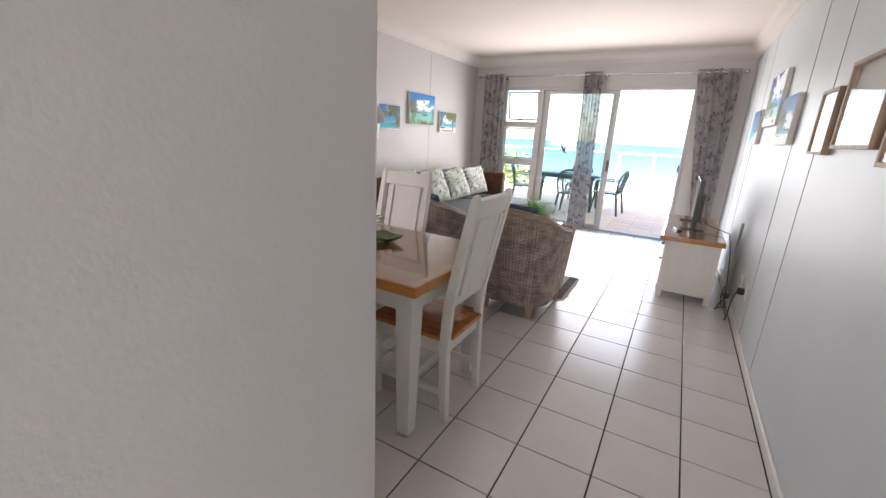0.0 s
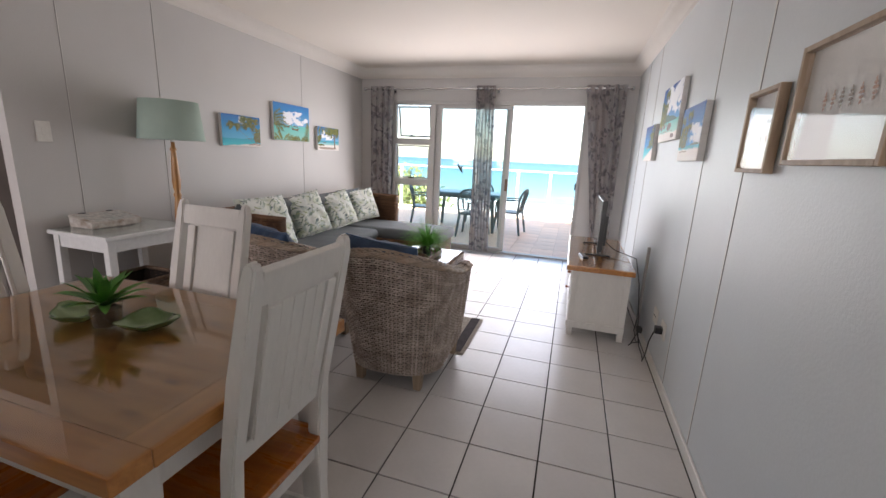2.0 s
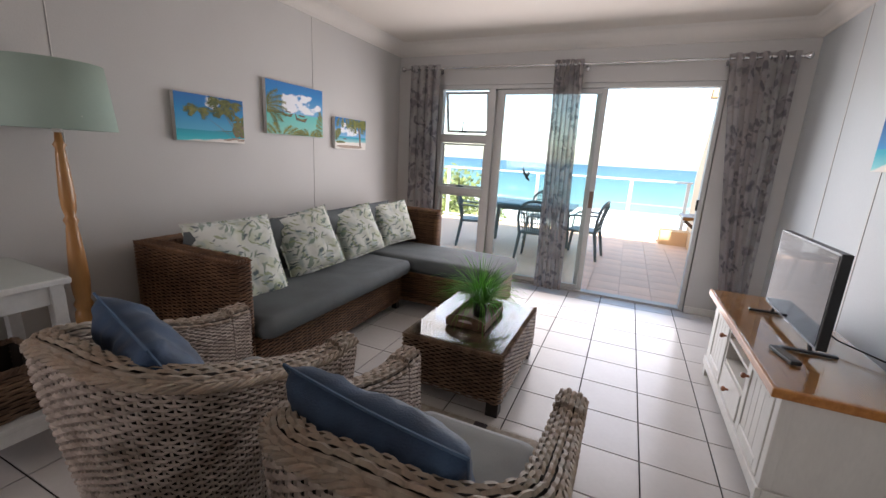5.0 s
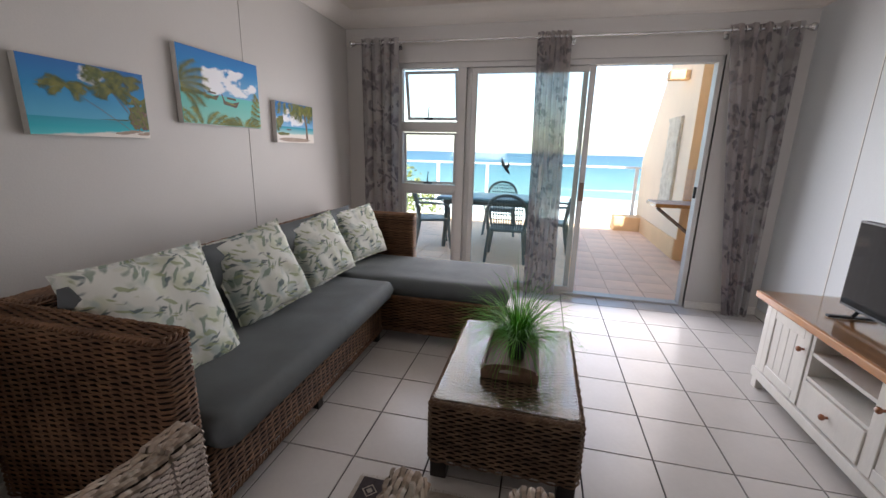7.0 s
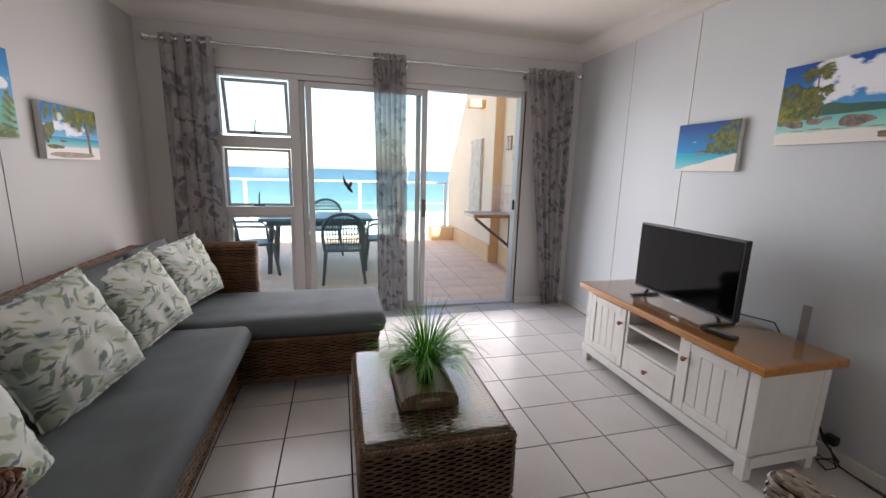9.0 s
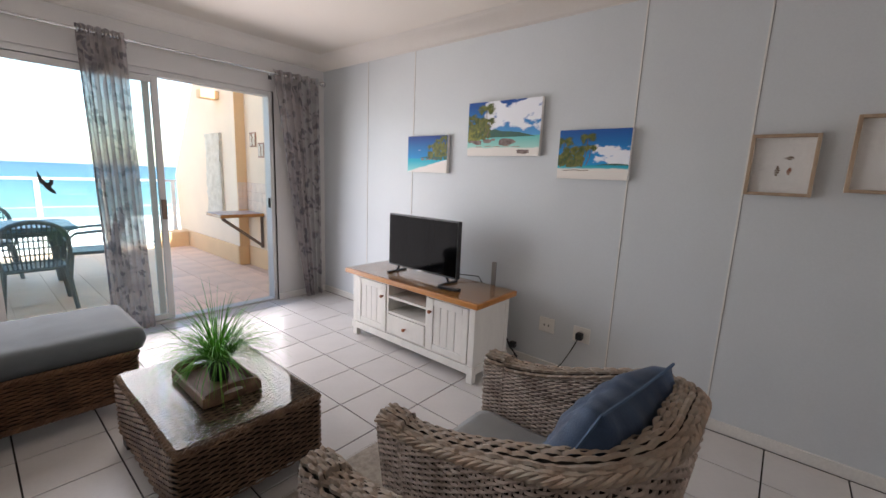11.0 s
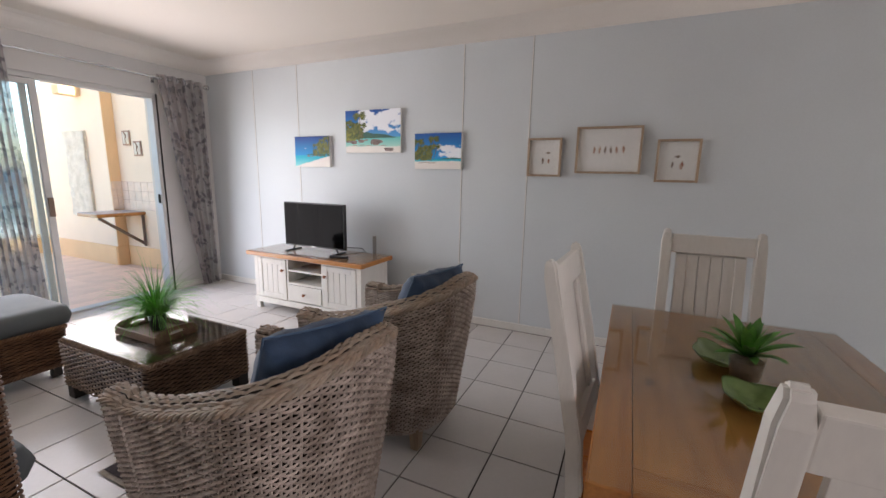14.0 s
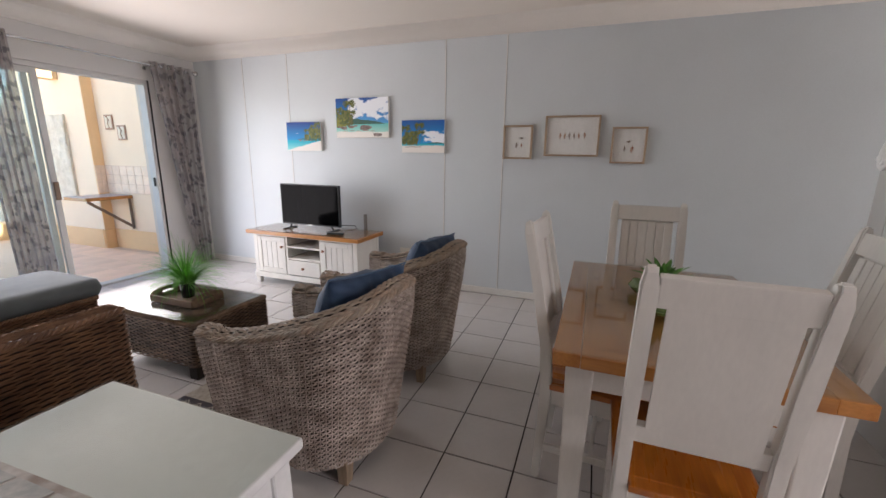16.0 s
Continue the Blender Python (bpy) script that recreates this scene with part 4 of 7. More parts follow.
# ---- garden chairs and table ----


def garden_chair(place, rz, label):
    c = thing("garden_chair", place, label, "garden chair", "plastic patio chairs", rz)
    bm = bmesh.new()
    slab_cushion(bm, -0.22, 0.22, -0.21, 0.22, 0.40, 0.435, 0.012, 0.02)
    part("seat", bm, M["plastic"], c, smooth=True)
    for x, y, dx, dy in ((-0.21, -0.20, -0.05, -0.05), (0.21, -0.20, 0.05, -0.05), (-0.21, 0.20, -0.04, 0.07), (0.21, 0.20, 0.04, 0.07)):
        bm = bmesh.new()
        tube(bm, [(x, y, 0.42), (x + dx, y + dy, 0.0)], [0.026, 0.019], 6)
        part("leg", bm, M["plastic"], c)
    for s in (-1, 1):
        bm = bmesh.new()
        tube(bm, [(s * 0.235, -0.22, 0.41), (s * 0.262, -0.21, 0.60), (s * 0.268, -0.15, 0.65), (s * 0.262, 0.05, 0.665), (s * 0.235, 0.25, 0.67)], [0.018, 0.02, 0.026, 0.028, 0.022], 6, flat=0.6)
        part("armrest", bm, M["plastic"], c)
    bm = bmesh.new()
    rim = []
    for k in range(17):
        a = math.pi * k / 16
        rim.append((0.245 * math.cos(a) * (1.0), 0.25 + 0.055 * math.sin(a) - 0.03 * math.cos(a) ** 2, 0.60 + 0.27 * math.sin(a) ** 0.7))
    rim = [(0.22, 0.20, 0.42)] + rim + [(-0.22, 0.20, 0.42)]
    tube(bm, rim, 0.021, 6)
    part("back_hoop", bm, M["plastic"], c)
    bm = bmesh.new()
    for k in range(-6, 7):
        x = k * 0.032
        top = 0.60 + 0.27 * max(0, 1 - (x / 0.245) ** 2) ** 0.36
        tube(bm, [(x * 0.9, 0.205, 0.43), (x, 0.25, 0.62), (x, 0.30, top)], 0.006, 4)
    for z in (0.50, 0.565, 0.63, 0.695, 0.76, 0.81):
        w = 0.205 if z < 0.7 else 0.225 * max(0.1, 1 - ((z - 0.6) / 0.27) ** 2) ** 0.5
        tube(bm, [(-w, 0.215 + (z - 0.43) * 0.19, z), (0, 0.222 + (z - 0.43) * 0.19, z), (w, 0.215 + (z - 0.43) * 0.19, z)], 0.007, 4)
    part("back_lattice", bm, M["plastic"], c, "open lattice back")
    return c


garden_chair((-0.72, 8.30, -0.028), 180, "green plastic garden chair with a lattice back at the patio table")
garden_chair((-0.98, 10.0, -0.028), 0, "green plastic garden chair beyond the patio table")
garden_chair((-1.85, 8.75, -0.028), 110, "green plastic garden chair beside the side window")
garden_chair((-0.16, 8.98, -0.028), 264, "green plastic garden chair at the table's end")
gt = thing("garden_table", (-1.02, 9.05, -0.028), "green plastic patio table with a blue-green top", "garden table")
bm = bmesh.new()
slab_cushion(bm, -0.75, 0.70, -0.42, 0.42, 0.70, 0.745, 0.014, 0.0)
part("tabletop", bm, M["plastic_top"], gt)
part("apron", boxes((-0.66, 0.61, -0.36, 0.36, 0.64, 0.70), bevel=0.01), M["plastic"], gt)
for x in (-0.6, 0.55):
    for y in (-0.32, 0.32):
        bm = bmesh.new()
        tube(bm, [(x, y, 0.66), (x * 1.08, y * 1.08, 0.0)], [0.038, 0.028], 8)
        part("leg", bm, M["plastic"], gt)

# ---- shore and sea ----
gm = emit("ground", boxes((-5000, 5000, -400, 4900, -24.0, -22.6)), M["sand"])
tagged(gm, "pale beach sand and dunes below the house", "beach", kind="structure")
bm = bmesh.new()
ys = [118, 122, 126, 132, 140, 160, 200, 300, 500, 900, 1800, 4900]
xs = [-4900, -1500, -600] + [-300 + 15 * i for i in range(41)] + [600, 1500, 4900]
g = [[bm.verts.new((x, y + (6 * noise.noise((x * 0.02, 0, 0)) + 2 * noise.noise((x * 0.1, 3, 0)) if j == 0 else 0), -22.55)) for x in xs] for j, y in enumerate(ys)]
for j in range(len(ys) - 1):
    for i in range(len(xs) - 1):
        bm.faces.new((g[j][i], g[j][i + 1], g[j + 1][i + 1], g[j + 1][i]))
sea = bpy.data.materials.new("sea_water")
sea.use_nodes = True
n, l = sea.node_tree.nodes, sea.node_tree.links
p = n["Principled BSDF"]
tc, sep, mp, rng, ramp, foam, fr, fm, mix, sc = (n.new("ShaderNode" + k) for k in ("TexCoord", "SeparateXYZ", "Mapping", "MapRange", "ValToRGB", "TexNoise", "MapRange", "Math", "Mix", "Math"))
l.new(tc.outputs["Object"], sep.inputs[0])
sc.operation = "LOGARITHM"
sc.inputs[1].default_value = 10
l.new(sep.outputs["Y"], sc.inputs[0])
rng.inputs["From Min"].default_value, rng.inputs["From Max"].default_value = 1.95, 3.5
l.new(sc.outputs[0], rng.inputs["Value"])
l.new(rng.outputs[0], ramp.inputs[0])
e = ramp.color_ramp.elements
e[0].position, e[0].color = 0.0, (0.40, 0.50, 0.47, 1)
e[1].position, e[1].color = 1.0, (0.035, 0.10, 0.165, 1)
for at, col in ((0.20, (0.20, 0.31, 0.31, 1)), (0.42, (0.11, 0.22, 0.26, 1)), (0.62, (0.06, 0.145, 0.205, 1))):
    x = e.new(at)
    x.color = col
mp.inputs["Scale"].default_value = (0.012, 0.085, 1)
l.new(tc.outputs["Object"], mp.inputs[0])
l.new(mp.outputs[0], foam.inputs["Vector"])
foam.inputs["Scale"].default_value, foam.inputs["Detail"].default_value = 1.0, 7
fr.inputs["From Min"].default_value, fr.inputs["From Max"].default_value = 118.0, 300.0
fr.inputs["To Min"].default_value, fr.inputs["To Max"].default_value = 0.50, -0.16
l.new(sep.outputs["Y"], fr.inputs["Value"])
fm.operation = "ADD"
l.new(foam.outputs["Fac"], fm.inputs[0])
l.new(fr.outputs[0], fm.inputs[1])
cut = n.new("ShaderNodeMapRange")
cut.inputs["From Min"].default_value, cut.inputs["From Max"].default_value = 0.50, 0.58
l.new(fm.outputs[0], cut.inputs["Value"])
mix.data_type = "RGBA"
mix.inputs[7].default_value = (0.82, 0.84, 0.84, 1)
l.new(cut.outputs[0], mix.inputs[0])
l.new(ramp.outputs[0], mix.inputs[6])
l.new(mix.outputs[2], p.inputs["Base Color"])
p.inputs["Roughness"].default_value = 0.55
p.inputs["Specular IOR Level"].default_value = 0.2
structure("water", bm, sea, "turquoise to blue ocean with white surf at the beach", "sea")

# dune shrubs below the patio
for k, (x, y, r, hgt) in enumerate(((-8.9, 24, 3.9, 23.3), (-15, 30, 6.0, 22.5), (-24, 40, 8.0, 22.0))):
    rnd = random.Random(40 + k)
    sb = thing("dune_bush", (x, y, -22.6), "dense olive-green dune bush below the patio", "bush", "dune bushes")
    bm = bmesh.new()
    for q in range(6):
        a = q * 1.05
        tube(bm, [(0, 0, -0.1), (math.cos(a) * r * 0.2, math.sin(a) * r * 0.2, hgt * 0.45), (math.cos(a) * r * 0.5, math.sin(a) * r * 0.5, hgt * 0.8)], [0.35, 0.22, 0.08], 6)
    part("trunk", bm, M["trunk"], sb)
    bm = bmesh.new()
    for q in range(6000):
        a, b_, rr = rnd.uniform(0, 6.283), rnd.uniform(-0.5, 1.0), rnd.random() ** 0.35
        lump = 1 + 0.35 * noise.noise((math.cos(a) * 1.6, math.sin(a) * 1.6, b_ * 1.5 + k))
        px, py, pz = math.cos(a) * r * rr * lump * math.cos(b_ * 1.4), math.sin(a) * r * rr * lump * math.cos(b_ * 1.4), hgt * 0.82 + 0.17 * hgt * rr * lump * math.sin(b_ * 1.4)
        s = rnd.uniform(0.09, 0.22)
        o = Vector((px, py, pz))
        d1 = Vector((rnd.uniform(-1, 1), rnd.uniform(-1, 1), rnd.uniform(-0.6, 1))).normalized() * s
        d2 = d1.cross(Vector((rnd.uniform(-1, 1), rnd.uniform(-1, 1), rnd.uniform(-1, 1)))).normalized() * s * 0.45
        quad(bm, [o - d1, o - d2, o + d1, o + d2])
    part("crown", bm, M["bush"], sb, kind="stuff")

# ---- dining table and chairs ----
dt = thing("dining_table", (-0.43, 1.905, 0), "white dining table with an orange pine top under glass", "dining table")
TA, TB, TH = 0.632, 0.408, 0.777
for s in (-1, 1):
    part("top_frame", boxes((-TA, TA, s * (TB - 0.0425) - 0.0425, s * (TB - 0.0425) + 0.0425, TH - 0.045, TH), bevel=0.0015), M["pine_x"], dt)
for s in (-1, 1):
    part("breadboard", boxes((s * (TA - 0.0415) - 0.0435, s * (TA - 0.0415) + 0.0435, -TB + 0.086, TB - 0.086, TH - 0.045, TH - 0.0004), bevel=0.0015), M["pine_y"], dt)
for i in range(6):
    w = (2 * TB - 0.174) / 6
    y = -TB + 0.087 + i * w
    part("top_board", boxes((-TA + 0.086, TA - 0.086, y + 0.0001, y + w - 0.0001, TH - 0.03, TH - 0.0008), bevel=0.0002), M["table_top"], dt)
g = part("glass_top", boxes((-TA + 0.004, TA - 0.004, -TB + 0.004, TB - 0.004, TH + 0.001, TH + 0.007), bevel=0.002), M["table_glass"], dt, "clear glass sheet")
g.visible_shadow = False
part("apron", boxes((-TA + 0.09, TA - 0.09, -TB + 0.055, -TB + 0.08, TH - 0.145, TH - 0.046), (-TA + 0.09, TA - 0.09, TB - 0.08, TB - 0.055, TH - 0.145, TH - 0.046), (-TA + 0.055, -TA + 0.08, -TB + 0.09, TB - 0.09, TH - 0.145, TH - 0.046), (TA - 0.08, TA - 0.055, -TB + 0.09, TB - 0.09, TH - 0.145, TH - 0.046), bevel=0.003), M["white_wood"], dt)
for sx in (-1, 1):
    for sy in (-1, 1):
        bm = bmesh.new()
        cx, cy = sx * (TA - 0.085), sy * (TB - 0.085)
        vs = box(bm, cx - 0.045, cx + 0.045, cy - 0.045, cy + 0.045, 0.0, TH - 0.046, 0.007)
        for v in vs:
            if v.co.z < 0.012:
                v.co.x, v.co.y = cx + (v.co.x - cx) * 0.72, cy + (v.co.y - cy) * 0.72
                
        part("leg", bm, M["white_wood"], dt)


def dining_chair(front=True, outer=False, label="white painted dining chair with grooved back and orange pine seat"):
    """Faces its own +y; the back stands at y = -0.02. front and outer: boards showing on that face of the back."""
    c = thing("dining_chair", (0, 0, 0), label, "dining chair", "chairs round the table")
    SW, D = 0.180, 0.43
    for s in (-1, 1):
        bm = bmesh.new()
        x0, x1 = (s * SW - 0.021, s * SW + 0.021)
        sec = [(0.0, 0.0, 0.034), (0.20, 0.012, 0.038), (0.44, 0.020, 0.046), (0.62, 0.008, 0.044), (0.85, -0.035, 0.042), (1.09, -0.085, 0.040), (1.125, -0.090, 0.034), (1.142, -0.092, 0.018)]
        rings = []
        for z, y, w in sec:
            inset = 0.006 if z > 1.12 else 0
            rings.append([bm.verts.new((px, py, z)) for px, py in ((x0 + inset, y - w / 2), (x1 - inset, y - w / 2), (x1 - inset, y + w / 2), (x0 + inset, y + w / 2))])
        for a, b in zip(rings, rings[1:]):
            for k in range(4):
                q = (k + 1) % 4
                bm.faces.new((a[k], a[q], b[q], b[k]))
        bm.faces.new(rings[0][::-1])
        bm.faces.new(rings[-1])
        es = [e for e in bm.edges if abs(e.verts[0].co.z - e.verts[1].co.z) > 0.01 or e.verts[0].co.z > 1.13]
        bmesh.ops.bevel(bm, geom=es, offset=0.006, segments=2, affect="EDGES")
        part("back_post", bm, M["white_wood"], c)
    lean = lambda z: 0.008 - (z - 0.62) * 0.198 if z > 0.62 else 0.016
    m = lambda z0: Matrix.Translation((0, lean(z0), z0)) @ pose(0, 0, 0, 11.2)

    bm = bmesh.new()
    box(bm, -SW + 0.020, SW - 0.020, -0.0142, 0.013, 0.0, 0.085, 0.004, m(1.035))
    part("top_rail", bm, M["white_wood"], c)
    bm = bmesh.new()
    box(bm, -SW + 0.020, SW - 0.020, -0.0142, 0.013, 0.0, 0.06, 0.004, m(0.60))
    part("lower_rail", bm, M["white_wood"], c)
    for s in (-1, 1):
        bm = bmesh.new()
        box(bm, s * 0.113 - 0.0205, s * 0.113 + 0.022, -0.005, 0.008, 0.0, 0.375, 0.002, m(0.66))
        part("stile", bm, M["white_wood"], c)
    bm = bmesh.new()
    box(bm, -0.136, 0.136, -0.0136, -0.0055, -0.003, 0.386, 0.001, m(0.66))
    part("back_panel", bm, M["white_wood"], c)
    for k in range(4):
        x = -0.0925 + k * 0.0465
        for shown, y0, y1 in ((front, -0.0052, 0.0035), (outer, -0.0185, -0.0138)):
            if shown:
                bm = bmesh.new()
                box(bm, x + 0.0010, x + 0.0445, y0, y1, 0.0, 0.375, 0.0015, m(0.66))
                part("back_slat", bm, M["white_wood"], c)
    if outer:
        for s in (-1, 1):
            bm = bmesh.new()
            box(bm, s * 0.116 - 0.0195, s * 0.116 + 0.0195, -0.0225, -0.0138, 0.0, 0.375, 0.002, m(0.66))
            part("outer_stile", bm, M["white_wood"], c)
    bm = bmesh.new()
    vs = box(bm, -0.200, 0.200, 0.03, 0.465, 0.435, 0.46, 0.008)
    box(bm, -0.157, 0.157, -0.012, 0.035, 0.436, 0.459, 0.005)
    part("seat", bm, M["seat"], c)
    part("seat_rail", boxes((-0.152, 0.152, 0.425, 0.445, 0.365, 0.434), (-0.188, -0.168, 0.045, 0.405, 0.365, 0.434), (0.168, 0.188, 0.045, 0.405, 0.365, 0.434), (-0.157, 0.157, 0.01, 0.03, 0.365, 0.434), bevel=0.003), M["white_wood"], c)
    for s in (-1, 1):
        bm = bmesh.new()
        vs = box(bm, s * 0.174 - 0.021, s * 0.174 + 0.021, 0.405, 0.447, 0.0, 0.434, 0.005)
        for v in vs:
            if v.co.z < 0.01:
                v.co.x, v.co.y = s * 0.174 + (v.co.x - s * 0.174) * 0.75, 0.426 + (v.co.y - 0.426) * 0.75
        part("front_leg", bm, M["white_wood"], c)
        part("side_stretcher", boxes((s * 0.177 - 0.010, s * 0.177 + 0.010, 0.025, 0.41, 0.13, 0.165), bevel=0.003), M["white_wood"], c)
    part("cross_stretcher", boxes((-0.166, 0.166, 0.21, 0.23, 0.135, 0.162), bevel=0.003), M["white_wood"], c)
    return c


chair = dining_chair()
chair.matrix_world = pose(-1.180, 1.908, 0, 0, 0, -91)
copy_thing(chair, pose(-0.475, 1.325, 0, 0, 0, 0))
dining_chair(True, True, "white painted dining chair with boards on both faces of its back").matrix_world = pose(0.232, 1.930, 0, 0, 0, 90)
dining_chair(False, False, "white painted dining chair with a plain framed back panel").matrix_world = pose(-0.525, 2.362, 0, 0, 0, 176.5)

# ---- centre of the table ----


def leaf_strip(bm, base, d, length, width, droop, segs=6, fold=0.25, tip=0.0):
    """A long leaf from base, in direction d, bowing down by droop."""
    d = Vector(d).normalized()
    side = d.cross(Vector((0, 0, 1)))
    side = side.normalized() if side.length > 1e-3 else Vector((1, 0, 0))
    rows = []
    p = Vector(base)
    for i in range(segs + 1):
        t = i / segs
        w = width * (math.sin(math.pi * min(1, 0.12 + 0.88 * t)) ** 0.7 if tip == 0 else (1 - t) ** 0.6)
        up = side.cross(d)
        rows.append((bm.verts.new(p - side * w / 2 + up * w * fold), bm.verts.new(p), bm.verts.new(p + side * w / 2 + up * w * fold)))
        d = (d + Vector((0, 0, -droop / segs * (0.4 + 1.4 * t)))).normalized()
        p = p + d * length / segs
    for a, b in zip(rows, rows[1:]):
        bm.faces.new((a[0], a[1], b[1], b[0]))
        bm.faces.new((a[1], a[2], b[2], b[1]))


TOP = TH + 0.0075
sp = thing("succulent_plant", (-0.44, 1.93, TOP), "artificial green succulent in a small glass pot of gravel", "potted plant")
bm = bmesh.new()
lathe(bm, [(0.034, 0.0), (0.040, 0.008), (0.047, 0.082), (0.0445, 0.082), (0.038, 0.012), (0.0, 0.012)], 20, cap=False)
g = part("glass_pot", bm, M["glass"], sp, "clear glass pot", smooth=True)
bm = bmesh.new()
lathe(bm, [(0.036, 0.013), (0.0425, 0.066), (0.03, 0.074), (0.0, 0.078)], 20)
part("gravel", bm, M["soil"], sp)
bm = bmesh.new()
rnd = random.Random(3)
for ring, (cnt, el, ln) in enumerate(((6, 78, 0.10), (8, 58, 0.125), (9, 36, 0.13), (5, 20, 0.10))):
    for k in range(cnt):
        a = 2 * math.pi * (k + 0.5 * ring) / cnt + rnd.uniform(-0.15, 0.15)
        e = radians(el + rnd.uniform(-8, 8))
        leaf_strip(bm, (0.008 * math.cos(a), 0.008 * math.sin(a), 0.078), (math.cos(a) * math.cos(e), math.sin(a) * math.cos(e), math.sin(e)), ln * rnd.uniform(0.9, 1.1), 0.030, 0.55, 7, 0.18)
part("rosette", bm, M["leaf_fat"], sp, "pointed green leaves", smooth=True)


def leaf_bowl(place, rz, label):
    b = thing("leaf_bowl", place, label, "bowl", "leaf bowls", rz)
    bm = bmesh.new()
    rings = []
    for r, z in ((0.0, 0.006), (0.03, 0.006), (0.055, 0.014), (0.078, 0.030), (0.084, 0.036), (0.080, 0.030), (0.055, 0.008), (0.030, 0.0), (0.0, 0.0)):
        ring = []
        for k in range(36):
            a = 2 * math.pi * k / 36
            f = 1 + (0.10 * math.cos(3 * a) + 0.05 * math.cos(6 * a + 1) + (0.16 if k in (0, 35, 1) else 0)) * min(1, r / 0.06)
            ring.append(bm.verts.new((r * f * 1.0 * math.cos(a), r * f * 0.9 * math.sin(a), z + 0.006 * math.cos(3 * a) * (r / 0.08))))
        rings.append(ring)
    for a, b2 in zip(rings, rings[1:]):
        for k in range(36):
            q = (k + 1) % 36
            bm.faces.new((a[k], a[q], b2[q], b2[k]))
    part("dish", bm, M["bowl"], b, smooth=True)
    return b


leaf_bowl((-0.330, 1.978, TOP), 20, "green glazed leaf-shaped bowl beside the succulent")
leaf_bowl((-0.590, 1.938, TOP), 170, "green glazed leaf-shaped bowl behind the succulent")

# ---- wicker armchairs ----


def armchair(x, y, label):
    c = thing("wicker_armchair", (x, y, 0), label, "armchair", "wicker armchairs")
    # horseshoe path: half widths and depths at the foot and at the rim
    NU = 96

    def horseshoe(s, grow, z):
        """Point and outward normal at s from 0 (front right) over the back to 1 (front left)."""
        hw = 0.272 + 0.060 * min(1, z / 0.62) ** 0.8 + grow
        yb = 0.090 - 0.095 * min(1, z / 0.75) - grow
        yf = 0.735 + 0.045 * min(1, z / 0.6)
        rc = 0.255 + grow
        st = yf - (yb + rc)
        arc = math.pi / 2 * rc
        mid = 2 * (hw - rc)
        tot = 2 * st + 2 * arc + mid
        q = s * tot
        if q < st:
            return Vector((hw, yf - q, z)), Vector((1, 0, 0))
        q -= st
        if q < arc:
            a = q / rc
            return Vector((hw - rc + rc * math.cos(a), yb + rc - rc * math.sin(a), z)), Vector((math.cos(a), -math.sin(a), 0))
        q -= arc
        if q < mid:
            return Vector((hw - rc - q, yb, z)), Vector((0, -1, 0))
        q -= mid
        if q < arc:
            a = q / rc
            return Vector((-(hw - rc) - rc * math.sin(a), yb + rc - rc * math.cos(a), z)), Vector((-math.sin(a), -math.cos(a), 0))
        q -= arc
        return Vector((-hw, yb + rc + q, z)), Vector((-1, 0, 0))

    def top(s):
        d = abs(s - 0.5) * 2
        return 0.635 + 0.205 * (0.5 + 0.5 * math.cos(math.pi * min(1, d * 1.05))) ** 1.0 + 0.012 * (d > 0.9)

    def foot(s):
        return 0.085 + 0.035 * abs(math.cos(math.pi * s * 2))

    n_out = 76
    rows = 56

    def outer(u, r):
        s = u / n_out
        z = foot(s) + (top(s) - foot(s)) * r / rows
        return horseshoe(min(1, max(0, s)), 0.0, z)

    bm = bmesh.new()
    weave(bm, outer, n_out, rows, amp=0.0072, half=0.0049, thick=0.0030, seed=1, per=4, jitter=0.0016)
    part("outer_weave", bm, M["cane_grey"], c, kind="stuff")
    # dark sheet added behind the canes, its colour standing for shade in the gaps
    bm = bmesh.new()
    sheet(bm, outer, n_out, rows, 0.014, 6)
    part("inner_shell", bm, M["gap_shade_grey"], c)
    bm = bmesh.new()
    stakes(bm, outer, n_out, rows, 0.0046, 0.0, 8)
    part("stake_layer", bm, M["cane_grey"], c, kind="stuff")

    rin = 32

    def inner(u, r):
        s = u / n_out
        z = 0.40 + (top(s) - 0.40) * r / rin
        p, nrm = horseshoe(min(1, max(0, s)), -0.075, z)
        return p, -nrm

    bm = bmesh.new()
    weave(bm, inner, n_out, rin, amp=0.006, half=0.0056, seed=2)
    part("inside_weave", bm, M["cane_grey"], c, kind="stuff")
    # same shade-coloured sheet behind the inside weave
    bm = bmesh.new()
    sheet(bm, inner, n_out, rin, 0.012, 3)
    part("inner_shell", bm, M["gap_shade_grey"], c)

    nr = 8

    def rim(u, r):
        s = min(1, max(0, u / n_out))
        a = math.pi * r / nr
        o, no = horseshoe(s, 0.004, top(s))
        i, _ = horseshoe(s, -0.079, top(s))
        mid_ = (o + i) / 2
        half_ = (o - i) / 2
        p = mid_ + half_ * math.cos(a) + Vector((0, 0, 0.030 * math.sin(a)))
        nrm = (half_.normalized() * math.cos(a) + Vector((0, 0, math.sin(a)))).normalized()
        return p, nrm

    bm = bmesh.new()
    weave(bm, rim, n_out, nr, amp=0.004, half=0.0080, seed=3, per=4, jitter=0.005)
    pts = []
    for k in range(61):
        pts.append(horseshoe(k / 60, 0.002, top(k / 60) + 0.004)[0])
    rope(bm, pts, 0.009, 4, 0.12, 0.0062)
    part("braided_rim", bm, M["cane_rim"], c, kind="stuff")
    # shade-coloured sheet under the rim canes
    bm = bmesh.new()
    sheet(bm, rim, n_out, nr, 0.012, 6)
